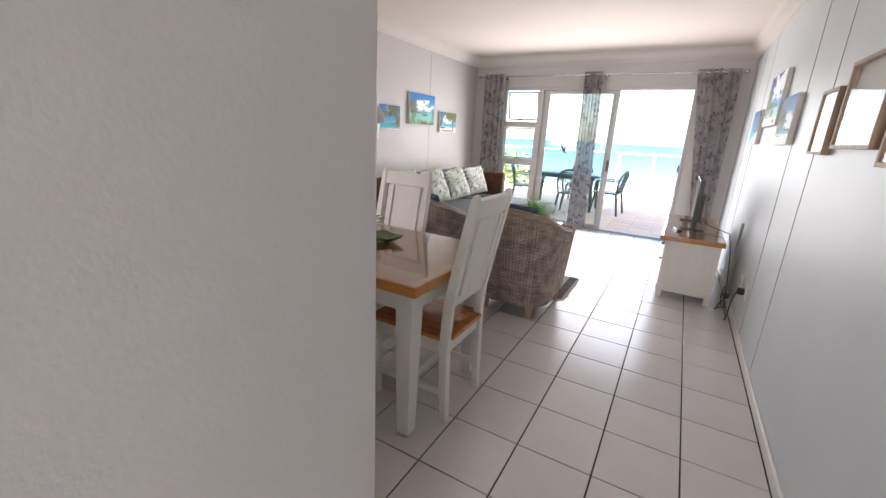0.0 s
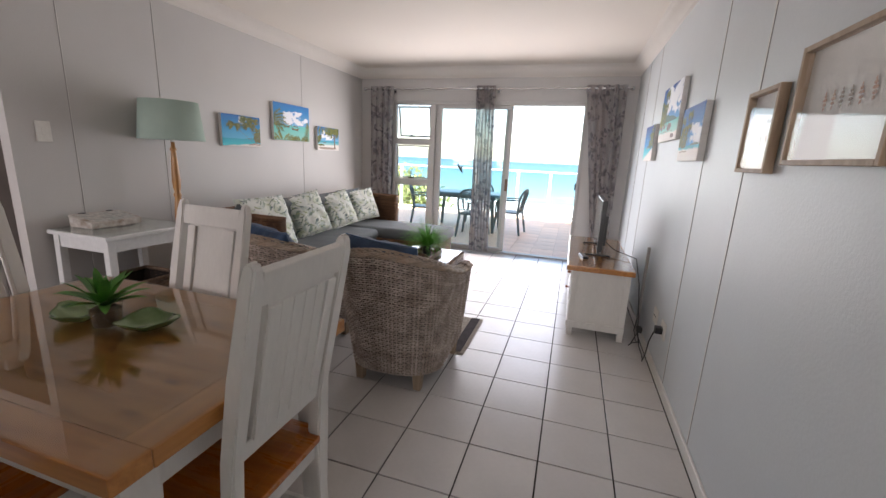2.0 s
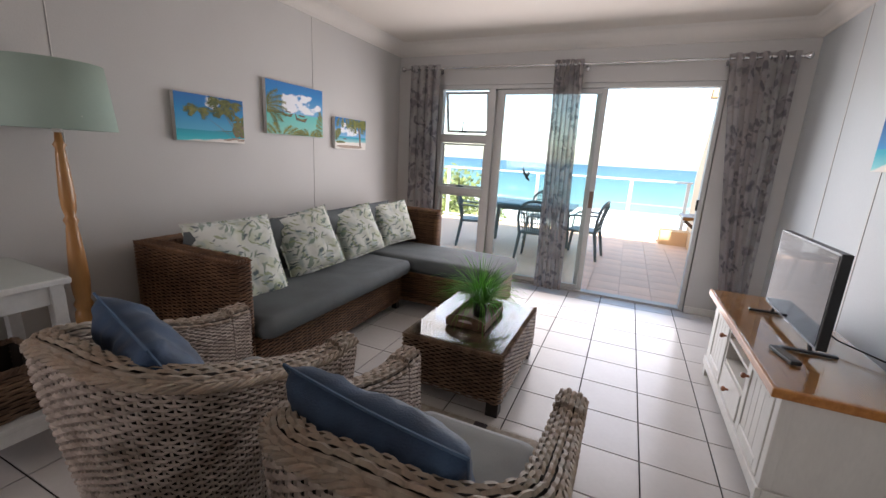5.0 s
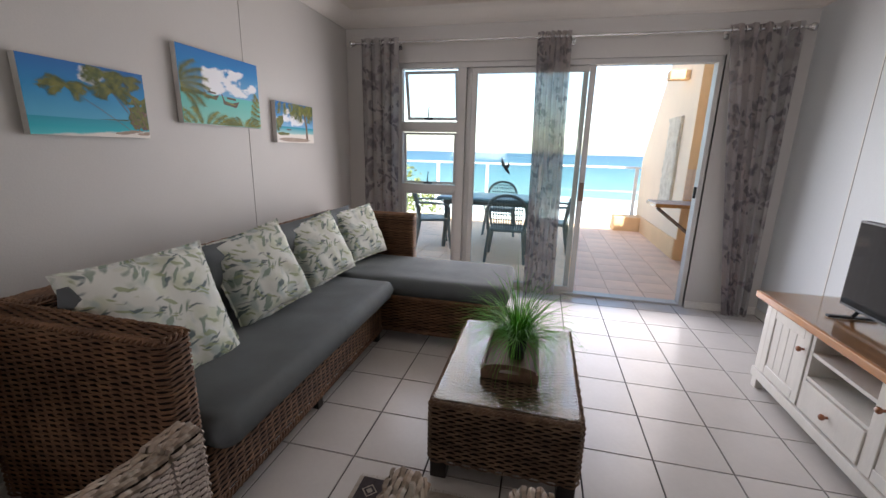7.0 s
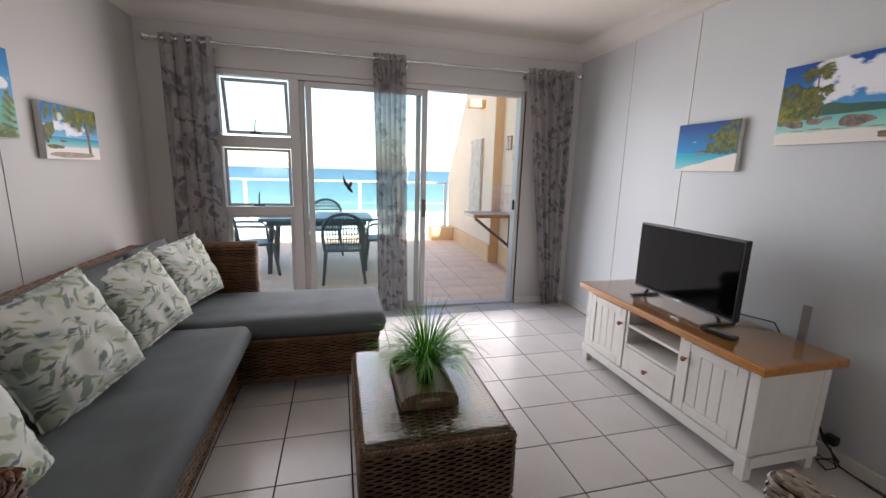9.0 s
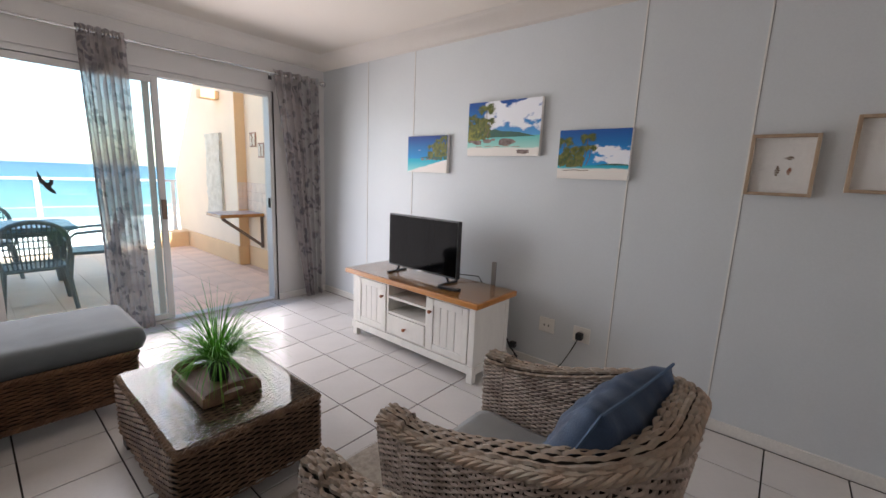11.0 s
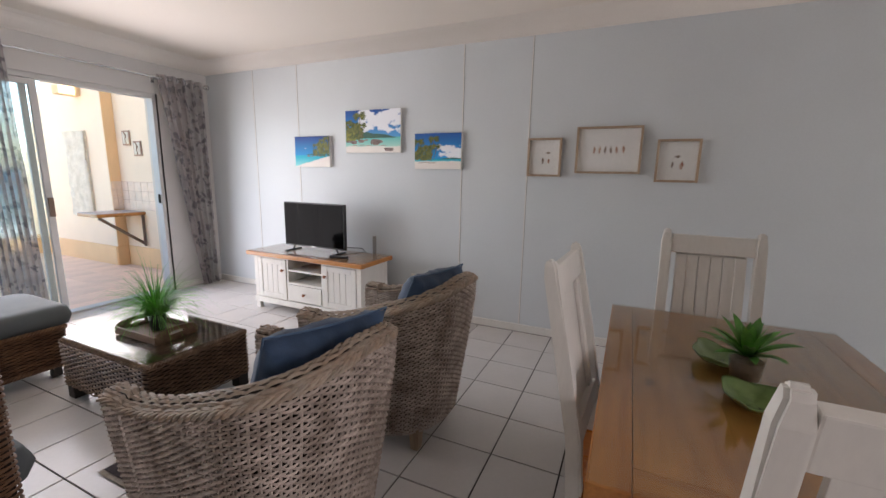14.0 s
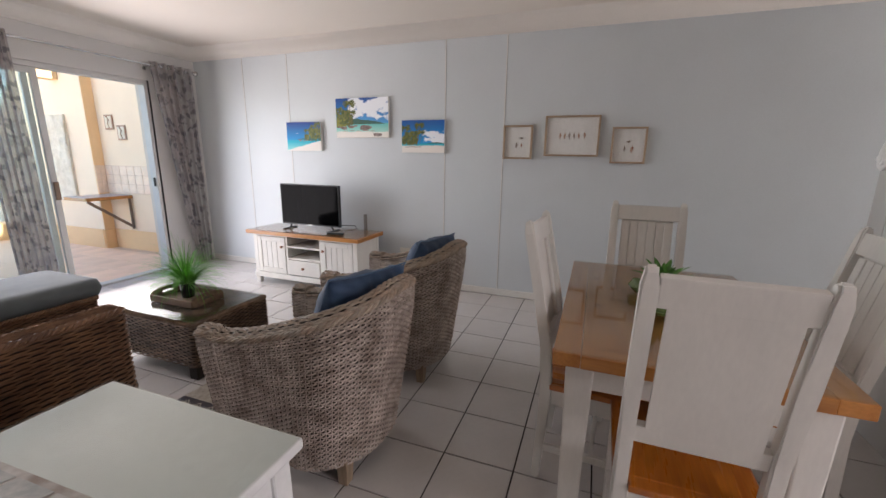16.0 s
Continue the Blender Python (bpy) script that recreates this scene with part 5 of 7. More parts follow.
    part("inner_shell", bm, M["gap_shade_grey"], c)
    # fronts of the arms
    bm = bmesh.new()
    core = bmesh.new()
    for s_, sg in ((0.0, 1), (1.0, -1)):
        def front(u, r, s_=s_, sg=sg):
            z = 0.10 + (top(s_) + 0.012 - 0.10) * r / 44
            o, _ = horseshoe(s_, 0.0, z)
            i, _ = horseshoe(s_, -0.079, z)
            if sg > 0:
                o, i = i, o
            a = u / 3
            return o.lerp(i, a) + Vector((0, 0.016 * math.sin(math.pi * a), 0)), Vector((0, 1, 0))
        weave(bm, front, 3, 44, amp=0.006, half=0.0066, seed=5)
        sheet(core, front, 3, 44, 0.012, 4)
    part("arm_front_weave", bm, M["cane_grey"], c, kind="stuff")
    # dark sheets that paint the shade behind the arm fronts
    part("arm_core", core, M["gap_shade_grey"], c, kind="stuff")
    bm = bmesh.new()
    fs = flat_surf((0.255, 0.765, 0.10), (-0.51, 0, 0), (0, 0, 0.27), (0, 1, 0), 10, 22)
    weave(bm, fs, 10, 22, amp=0.006, half=0.0062, seed=6)
    part("front_weave", bm, M["cane_grey"], c, kind="stuff")
    # block behind the front weave, in the same painted shade colour
    part("base", boxes((-0.16, 0.16, 0.14, 0.36, 0.12, 0.36), (-0.235, 0.235, 0.36, 0.75, 0.12, 0.36), bevel=0.01), M["gap_shade_grey"], c)
    for lx, ly in ((-0.190, 0.17), (0.190, 0.17), (-0.25, 0.70), (0.25, 0.70)):
        bm = bmesh.new()
        vs = box(bm, lx - 0.03, lx + 0.03, ly - 0.028, ly + 0.028, 0.0, 0.125, 0.005)
        for v in vs:
            if v.co.z < 0.01:
                v.co.x, v.co.y = lx + (v.co.x - lx) * 0.78, ly + (v.co.y - ly) * 0.78
        part("foot", bm, M["foot_pale"], c, "pale wooden foot")
    bm = bmesh.new()
    slab_cushion(bm, -0.225, 0.225, 0.19, 0.76, 0.362, 0.470, 0.04, 0.01, 3)
    part("seat_cushion", bm, M["cushion_pale"], c, "pale grey seat cushion", smooth=True)
    return c


ac = armchair(0.0, 2.985, "grey-washed woven wicker armchair with a pale seat cushion")
copy_thing(ac, pose(-0.865, 2.965, 0))
for k, (x, rz) in enumerate(((-0.045, -6), (-0.84, -14))):
    cu = thing("denim_cushion", (x, 3.195, 0.705), "blue denim scatter cushion propped in a wicker armchair", "cushion", "denim cushions", rz)
    bm = bmesh.new()
    pillow(bm, 0.46, 0.42, 0.17, 26, 0.06, 11 + k, pose(0, 0, 0, 115, 3, 0))
    part("cover", bm, M["denim"], cu, smooth=True)
    bm = bmesh.new()
    line = []
    for q in range(48):
        a = 2 * math.pi * q / 48
        u, v = (max(-1, min(1, 1.42 * math.cos(a))), max(-1, min(1, 1.42 * math.sin(a))))
        line.append(Vector((u * 0.23 * (1 - 0.07 * (1 - v * v)), v * 0.22 * (1 - 0.07 * (1 - u * u)), 0)))
    tube(bm, line, 0.004, 5, closed=True)
    bmesh.ops.transform(bm, matrix=pose(0, 0, 0, 115, 3, 0), verts=bm.verts)
    part("piping", bm, M["denim_pipe"], cu, "pale blue piped seam")

# ---- corner sofa ----
so = thing("corner_sofa", (0, 0, 0), "brown woven wicker corner sofa with dark grey seat cushions", "sofa")
woven_block(so, "near_arm", -2.20, -1.365, 3.875, 3.985, 0.07, 0.80, M["cane_brown"], M["gap_shade"], seed=1, along="X", row=0.0100, stake=0.045)
woven_block(so, "far_arm", -2.075, -1.365, 6.265, 6.385, 0.07, 0.815, M["cane_brown"], M["gap_shade"], seed=2, along="X")
woven_block(so, "backrest", -2.20, -2.08, 3.985, 6.385, 0.07, 0.80, M["cane_brown"], M["gap_shade"], seed=3)
woven_block(so, "base", -2.08, -1.385, 3.985, 5.60, 0.085, 0.335, M["cane_brown"], M["gap_shade"], top=False, seed=4)
woven_block(so, "chaise_base", -2.075, -0.535, 5.605, 6.262, 0.085, 0.335, M["cane_brown"], M["gap_shade"], top=False, seed=5)
bm = bmesh.new()
rope(bm, [(-1.38, 3.99, 0.338), (-1.38, 5.60, 0.338), (-0.54, 5.60, 0.338), (-0.54, 6.26, 0.338)], 0.010, 3, 0.06, 0.0065)
rope(bm, [(-1.38, 3.99, 0.088), (-1.38, 5.60, 0.088), (-0.54, 5.60, 0.088), (-0.54, 6.26, 0.088)], 0.009, 3, 0.06, 0.0065)
part("edge_braid", bm, M["cane_brown"], so, kind="stuff")
for x, y in ((-1.42, 3.93), (-1.42, 4.75), (-1.42, 5.56), (-0.60, 5.66), (-0.60, 6.20), (-1.40, 6.33), (-2.14, 3.93), (-2.14, 5.2), (-2.14, 6.33)):
    part("foot", boxes((x - 0.025, x + 0.025, y - 0.025, y + 0.025, 0.0, 0.092), bevel=0.004), M["foot_dark"], so, "dark wooden foot")
bm = bmesh.new()
slab_cushion(bm, -2.07, -1.285, 3.995, 5.60, 0.335, 0.465, 0.045, 0.02, 7)
part("seat_cushion", bm, M["cushion_grey"], so, smooth=True)
bm = bmesh.new()
slab_cushion(bm, -2.07, -0.485, 5.605, 6.255, 0.335, 0.475, 0.045, 0.01, 8)
part("chaise_cushion", bm, M["cushion_grey"], so, smooth=True)
for k, (y, h) in enumerate(((4.26, 0.40), (4.80, 0.42), (5.34, 0.42), (5.88, 0.44))):
    bm = bmesh.new()
    pillow(bm, h + 0.04, 0.56, 0.19, 12, 0.03, 30 + k, Matrix.Translation((-1.955, y, 0.665)) @ pose(0, 0, 0, 0, -74, 0) @ pose(0, 0, 0, 0, 0, 0))
    part("back_cushion", bm, M["cushion_grey"], so, smooth=True)

for k, (x, y, z, yaw, roll, w) in enumerate(((-1.80, 4.265, 0.655, 8, 1, 0.56), (-1.79, 4.87, 0.690, 14, 9, 0.47), (-1.77, 5.455, 0.680, 18, 11, 0.43), (-1.74, 6.02, 0.690, 24, 7, 0.41))):
    cu = thing("leaf_cushion", (x, y, z), "off-white scatter cushion printed with grey-green leaves, leaning on the sofa back", "cushion", "leaf print cushions", -yaw)
    bm = bmesh.new()
    pillow(bm, w, w, 0.17, 18, 0.06, 50 + k, pose(0, 0, 0, roll) @ pose(0, 0, 0, 0, 68, 0))
    part("cover", bm, M["leafy"], cu, smooth=True)
    bm = bmesh.new()
    m = pose(0, 0, 0, roll) @ pose(0, 0, 0, 0, 68, 0)
    prev = None
    first = None
    for q in range(121):
        a = 2 * math.pi * q / 120
        u, v = (max(-1, min(1, 1.42 * math.cos(a))), max(-1, min(1, 1.42 * math.sin(a))))
        base = Vector((u * w / 2 * (1 - 0.06 * (1 - v * v)), v * w / 2 * (1 - 0.06 * (1 - u * u)), 0))
        outp = base + Vector((math.cos(a), math.sin(a), 0)) * 0.012 + Vector((0, 0, 0.004 * math.sin(q * 1.9)))
        pair = (bm.verts.new(m @ (base * 0.995)), bm.verts.new(m @ outp))
        if prev:
            bm.faces.new((prev[0], pair[0], pair[1], prev[1]))
        prev = pair
    part("flange", bm, M["leafy"], cu, "ruffled flange edge")

# ---- coffee table ----
ct = thing("coffee_table", (-0.405, 4.855, 0), "low brown woven wicker coffee table with a glass top", "coffee table")
woven_block(ct, "body", -0.305, 0.305, -0.425, 0.425, 0.085, 0.365, M["cane_mid"], M["gap_shade"], seed=9, row=0.0120, stake=0.034, along="X", amp=0.0055)
for sx in (-1, 1):
    for sy in (-1, 1):
        part("foot", boxes((sx * 0.262 - 0.035, sx * 0.262 + 0.035, sy * 0.378 - 0.035, sy * 0.378 + 0.035, 0.0, 0.088), bevel=0.005), M["foot_dark"], ct, "dark wooden foot")
g = part("glass_top", boxes((-0.288, 0.288, -0.408, 0.408, 0.377, 0.384), bevel=0.002), M["table_glass"], ct, "clear glass sheet")
g.visible_shadow = False

tr = thing("wooden_tray", (-0.405, 4.845, 0.3845), "small grey-brown wooden tray with cut-out handles on the coffee table", "tray")
part("bottom", boxes((-0.115, 0.115, -0.19, 0.19, 0.0, 0.010), bevel=0.001), M["tray"], tr)
for s in (-1, 1):
    part("side", boxes((s * 0.12 - 0.006, s * 0.12 + 0.006, -0.197, 0.197, 0.0, 0.045), bevel=0.002), M["tray"], tr)
    bm = bmesh.new()
    y0, y1 = s * 0.192 - 0.006, s * 0.192 + 0.006
    out, hole = [], []
    for k in range(25):
        a = math.pi * k / 24
        out.append((0.114 * math.cos(a), 0.052 + 0.024 * math.sin(a)))
        hole.append((0.042 * math.cos(a), 0.040 + 0.012 * math.sin(a)))
    o = out + [(-0.114, 0.0), (0.114, 0.0)]
    hl = hole + [(-0.042, 0.034), (0.042, 0.034)]
    for y, flip in ((y0, False), (y1, True)):
        a = [bm.verts.new((x, y, z)) for x, z in o]
        b = [bm.verts.new((x, y, z)) for x, z in hl]
        for k in range(len(o)):
            q = (k + 1) % len(o)
            bm.faces.new((a[k], a[q], b[q], b[k]) if not flip else (b[k], b[q], a[q], a[k]))
        if not flip:
            a0, b0 = a, b
    for ring0, ring1 in ((a0, a), (b0, b)):
        for k in range(len(ring0)):
            q = (k + 1) % len(ring0)
            bm.faces.new((ring0[k], ring0[q], ring1[q], ring1[k]))
    part("end", bm, M["tray"], tr)

gp = thing("grass_plant", (-0.385, 4.86, 0.3950), "artificial grass plant in a black pot standing in the tray", "potted plant")
bm = bmesh.new()
lathe(bm, [(0.034, 0.0), (0.040, 0.004), (0.050, 0.105), (0.046, 0.105), (0.0, 0.095)], 18, cap=False)
part("pot", bm, M["black"], gp, "black plastic pot", smooth=True)
rnd = random.Random(8)
bm = bmesh.new()
for k in range(640):
    a = rnd.uniform(0, 6.283)
    e = radians(rnd.triangular(8, 88, 56))
    r = rnd.uniform(0, 0.036)
    leaf_strip(bm, (r * math.cos(a), r * math.sin(a), 0.095), (math.cos(a) * math.cos(e), math.sin(a) * math.cos(e), math.sin(e)), rnd.triangular(0.20, 0.44, 0.30), rnd.uniform(0.0028, 0.0050), rnd.uniform(0.9, 2.6), 8, 0.2, tip=1)
part("foliage", bm, M["leaf"], gp, "long thin green blades", kind="stuff")

# ---- television and its cabinet ----
tv = thing("tv_cabinet", (0, 0, 0), "white painted television cabinet with an orange pine top", "tv cabinet")
CX0, CX1, CY0, CY1 = 1.025, 1.455, 4.365, 5.665
part("top", boxes((0.975, 1.475, 4.318, 5.715, 0.553, 0.592), bevel=0.006), M["pine_y"], tv)
g = part("glass_sheet", boxes((0.985, 1.465, 4.328, 5.705, 0.5935, 0.598), bevel=0.0015), M["table_glass"], tv, "clear glass sheet")
g.visible_shadow = False
for y in (CY0 + 0.004, CY1 - 0.022):
    part("side_panel", boxes((CX0 + 0.035, CX1 - 0.035, y, y + 0.018, 0.07, 0.552)), M["white_wood"], tv)
for x0, x1 in ((CX0, CX0 + 0.045), (CX1 - 0.045, CX1)):
    for y0, y1 in ((CY0, CY0 + 0.05), (CY1 - 0.05, CY1)):
        bm = bmesh.new()
        vs = box(bm, x0, x1, y0, y1, 0.0, 0.552, 0.004)
        part("leg", bm, M["white_wood"], tv)
part("plinth", boxes((CX0 - 0.010, CX0 + 0.012, CY0 - 0.008, CY1 + 0.008, 0.07, 0.125), (CX0 + 0.012, CX1, CY0 - 0.012, CY0 + 0.0, 0.07, 0.125), (CX0 + 0.012, CX1, CY1, CY1 + 0.012, 0.07, 0.125), bevel=0.004), M["white_wood"], tv)
part("back_panel", boxes((CX1 - 0.02, CX1 - 0.010, CY0 + 0.022, CY1 - 0.022, 0.07, 0.552)), M["white_wood"], tv)
part("bottom_board", boxes((CX0 + 0.012, CX1 - 0.02, CY0 + 0.022, CY1 - 0.022, 0.10, 0.118)), M["white_wood"], tv)
D0, D1 = CY0 + 0.425, CY1 - 0.425
for y in (D0, D1 - 0.022):
    part("partition", boxes((CX0 + 0.004, CX1 - 0.02, y, y + 0.022, 0.118, 0.552)), M["white_wood"], tv)
part("shelf", boxes((CX0 + 0.006, CX1 - 0.02, D0 + 0.022, D1 - 0.022, 0.425, 0.442)), M["white_wood"], tv)
part("shelf", boxes((CX0 + 0.006, CX1 - 0.02, D0 + 0.022, D1 - 0.022, 0.298, 0.315)), M["white_wood"], tv)
part("top_front_rail", boxes((CX0 + 0.001, CX0 + 0.02, CY0 + 0.05, D0, 0.53, 0.552), (CX0 + 0.001, CX0 + 0.02, D1, CY1 - 0.05, 0.53, 0.552), (CX0 + 0.001, CX0 + 0.02, D0, D1, 0.538, 0.552)), M["white_wood"], tv)
for y0, y1, ky in ((CY0 + 0.054, D0 - 0.003, D0 - 0.035), (D1 + 0.003, CY1 - 0.054, D1 + 0.035)):
    d = part("door", boxes((CX0 - 0.003, CX0 + 0.016, y0, y0 + 0.05, 0.13, 0.527), (CX0 - 0.003, CX0 + 0.016, y1 - 0.05, y1, 0.13, 0.527), (CX0 - 0.003, CX0 + 0.016, y0 + 0.05, y1 - 0.05, 0.13, 0.185), (CX0 - 0.003, CX0 + 0.016, y0 + 0.05, y1 - 0.05, 0.475, 0.527), bevel=0.003), M["white_wood"], tv)
    w = (y1 - y0 - 0.10) / 4
    for k in range(4):
        part("door_slat", boxes((CX0 + 0.003, CX0 + 0.012, y0 + 0.05 + k * w + 0.0015, y0 + 0.05 + (k + 1) * w - 0.0015, 0.185, 0.475), bevel=0.002), M["white_wood"], d)
    bm = bmesh.new()
    lathe(bm, [(0.006, 0.0), (0.007, 0.012), (0.013, 0.018), (0.015, 0.026), (0.010, 0.033), (0.0, 0.034)], 14, cap=False)
    bmesh.ops.transform(bm, matrix=pose(CX0 - 0.003, ky, 0.43, 0, -90), verts=bm.verts)
    part("knob", bm, M["knob"], d, "turned reddish wood knob", smooth=True)
d = part("drawer_front", boxes((CX0 - 0.003, CX0 + 0.016, D0 + 0.026, D1 - 0.026, 0.135, 0.292), bevel=0.004), M["white_wood"], tv)
bm = bmesh.new()
lathe(bm, [(0.006, 0.0), (0.007, 0.012), (0.013, 0.018), (0.015, 0.026), (0.010, 0.033), (0.0, 0.034)], 14, cap=False)
bmesh.ops.transform(bm, matrix=pose(CX0 - 0.003, (D0 + D1) / 2, 0.215, 0, -90), verts=bm.verts)
part("knob", bm, M["knob"], d, "turned reddish wood knob", smooth=True)

te = thing("television", (1.215, 5.045, 0.5985), "black flat-screen television standing on two feet", "television")
part("casing", boxes((-0.012, 0.028, -0.368, 0.368, 0.048, 0.480), (0.028, 0.060, -0.22, 0.22, 0.08, 0.34), bevel=0.004), M["black"], te)
part("screen", boxes((-0.0145, -0.0125, -0.358, 0.358, 0.062, 0.470)), M["screen"], te, "glossy dark screen")
part("chin_strip", boxes((-0.015, -0.0125, -0.03, 0.03, 0.051, 0.056)), M["steel"], te)
for y in (-0.28, 0.28):
    bm = bmesh.new()
    tube(bm, [(0.005, y * 0.9, 0.055), (0.005, y, 0.012)], 0.009, 6)
    box(bm, -0.105, 0.105, y - 0.014, y + 0.014, 0.0, 0.012, 0.003)
    part("foot", bm, M["black"], te)
rc = thing("remote_control", (1.10, 4.66, 0.5985), "black remote control lying by the television", "remote control", rz=12)
part("case", boxes((-0.022, 0.022, -0.085, 0.085, 0.0, 0.018), bevel=0.004), M["black"], rc)
part("buttons", boxes(*[(-0.014 + 0.011 * a, -0.006 + 0.011 * a, -0.06 + 0.014 * b, -0.052 + 0.014 * b, 0.018, 0.0195) for a in range(3) for b in range(8)]), M["grey_board"], rc)

# board leaning in the gap behind the cabinet, sockets and cords
gb = thing("leaning_board", (1.585, 4.60, 0), "narrow grey board standing between the cabinet and the wall", "board")
bm = bmesh.new()
box(bm, -0.010, 0.010, -0.018, 0.018, 0.0, 0.745, 0.003)
part("board", bm, M["grey_board"], gb)
for y, sw, lab in ((4.126, 0, "white double socket plate on the wall"), (3.863, 1, "white switched wall socket with a black plug")):
    k = thing("wall_socket", (XR, y, 0.347), lab, "wall socket", "wall sockets")
    part("plate", boxes((-0.009, 0, -0.060, 0.060, -0.055, 0.055), bevel=0.003), M["socket"], k)
    if sw:
        part("rocker", boxes((-0.013, -0.009, -0.048, -0.026, 0.015, 0.04), bevel=0.002), M["socket"], k)
        part("plug", boxes((-0.055, -0.009, -0.018, 0.026, -0.030, 0.018), bevel=0.008), M["cord"], k, "black mains plug")
    else:
        part("outlet", boxes((-0.011, -0.009, -0.022, -0.012, -0.006, 0.006), (-0.011, -0.009, 0.012, 0.022, -0.006, 0.006)), M["cord"], k)
cd = thing("power_cord", (0, 0, 0), "black mains cord looping from the socket to the cabinet", "cord")
bm = bmesh.new()
tube(bm, [(1.56, 3.866, 0.33), (1.545, 3.90, 0.24), (1.55, 3.96, 0.12), (1.55, 4.03, 0.03), (1.57, 4.12, 0.006), (1.575, 4.2, 0.006), (1.57, 4.32, 0.02), (1.56, 4.38, 0.10), (1.56, 4.46, 0.22), (1.55, 4.58, 0.44), (1.52, 4.70, 0.62), (1.36, 4.90, 0.64), (1.27, 5.0, 0.70)], 0.004, 6)
part("cable", bm, M["cord"], cd)
bm = bmesh.new()
tube(bm, [(1.55, 4.36, 0.10), (1.51, 4.30, 0.04), (1.50, 4.33, 0.006), (1.54, 4.40, 0.006), (1.58, 4.36, 0.03), (1.54, 4.31, 0.06), (1.53, 4.38, 0.12), (1.55, 4.44, 0.20)], 0.004, 6)
part("coiled_cable", bm, M["cord"], cd)
part("adapter", boxes((1.545, 1.585, 4.345, 4.395, 0.11, 0.155), bevel=0.008), M["cord"], cd, "black power adapter")
sw = thing("light_switch", (XL, 2.85, 1.415), "white light switch plate on the grey wall", "light switch")
part("plate", boxes((0, 0.010, -0.040, 0.040, -0.064, 0.064), bevel=0.003), M["socket"], sw)
part("rocker", boxes((0.010, 0.013, -0.012, 0.012, -0.02, 0.02), bevel=0.001), M["socket"], sw)

# ---- side table, box, basket and floor lamp ----
st = thing("side_table", (-1.983, 3.070, 0), "white painted side table with a glass sheet and a low shelf", "side table")
SA, SB = 0.268, 0.304
part("top", boxes((-SA, SA, -SB, SB, 0.775, 0.800), bevel=0.005), M["side_white"], st)
g = part("glass_sheet", boxes((-SA + 0.003, SA - 0.003, -SB + 0.003, SB - 0.003, 0.8012, 0.807), bevel=0.0015), M["table_glass"], st, "clear glass sheet")
g.visible_shadow = False
part("apron", boxes((-SA + 0.04, SA - 0.04, -SB + 0.03, -SB + 0.048, 0.69, 0.775), (-SA + 0.04, SA - 0.04, SB - 0.048, SB - 0.03, 0.69, 0.775), (-SA + 0.03, -SA + 0.048, -SB + 0.05, SB - 0.05, 0.69, 0.775), (SA - 0.048, SA - 0.03, -SB + 0.05, SB - 0.05, 0.69, 0.775), bevel=0.002), M["side_white"], st)
for sx in (-1, 1):
    for sy in (-1, 1):
        bm = bmesh.new()
        a, b = sx * (SA - 0.045), sy * (SB - 0.045)
        vs = box(bm, a - 0.024, a + 0.024, b - 0.024, b + 0.024, 0.0, 0.775, 0.003)
        for v in vs:
            if v.co.z < 0.02:
                v.co.x += sx * 0.012
                v.co.y += sy * 0.014
        part("leg", bm, M["side_white"], st)
part("shelf", boxes((-SA + 0.03, SA - 0.03, -SB + 0.03, SB - 0.03, 0.20, 0.225), bevel=0.003), M["side_white"], st)
part("shelf_rail", boxes((SA - 0.055, SA - 0.035, -SB + 0.06, SB - 0.06, 0.15, 0.20), (-SA + 0.06, SA - 0.06, SB - 0.055, SB - 0.035, 0.15, 0.20), (-SA + 0.06, SA - 0.06, -SB + 0.035, -SB + 0.055, 0.15, 0.20)), M["side_white"], st)
bk = thing("wicker_basket", (-1.985, 3.085, 0.2255), "open brown wicker basket on the side table's shelf", "basket")
bm = bmesh.new()
s1, _ = loop_surf(-0.185, 0.185, -0.235, 0.235, 0.0, 0.20, 28, 15, 0.04)
weave(bm, s1, 28, 15, closed=True, half=0.006, seed=4)
part("weave", bm, M["cane_mid"], bk, kind="stuff")
# sheet and bottom in the shade colour, darkening the basket's gaps and inside
bm = bmesh.new()
sheet(bm, s1, 28, 15, 0.008, 2, closed=True)
box(bm, -0.17, 0.17, -0.22, 0.22, 0.0, 0.01)
part("lining", bm, M["gap_shade"], bk)
bm = bmesh.new()
rope(bm, [(-0.175, -0.225, 0.205), (0.175, -0.225, 0.205), (0.175, 0.225, 0.205), (-0.175, 0.225, 0.205), (-0.175, -0.225, 0.205)], 0.009, 3, 0.05, 0.007)
part("rim", bm, M["cane_mid"], bk)

bx = thing("writing_box", (-2.113, 3.045, 0.8075), "distressed white wooden box with a sloping tiled lid", "box", rz=2)
bm = bmesh.new()
for pts in (((-0.105, -0.165), (0.105, -0.165), (0.105, 0.165), (-0.105, 0.165)),):
    lo = [bm.verts.new((x, y, 0.0)) for x, y in pts]
    hi = [bm.verts.new((x, y, 0.030 if x > 0 else 0.070)) for x, y in pts]
    bm.faces.new(lo[::-1])
    bm.faces.new(hi)
    for k in range(4):
        q = (k + 1) % 4
        bm.faces.new((lo[k], lo[q], hi[q], hi[k]))
bmesh.ops.bevel(bm, geom=list(bm.edges), offset=0.004, segments=2, affect="EDGES")
part("body", bm, M["box_white"], bx)
m = pose(0, 0, 0.0503, 0, 10.8)
bm = bmesh.new()
box(bm, -0.109, 0.111, -0.169, 0.169, 0.0, 0.009, 0.002, m)
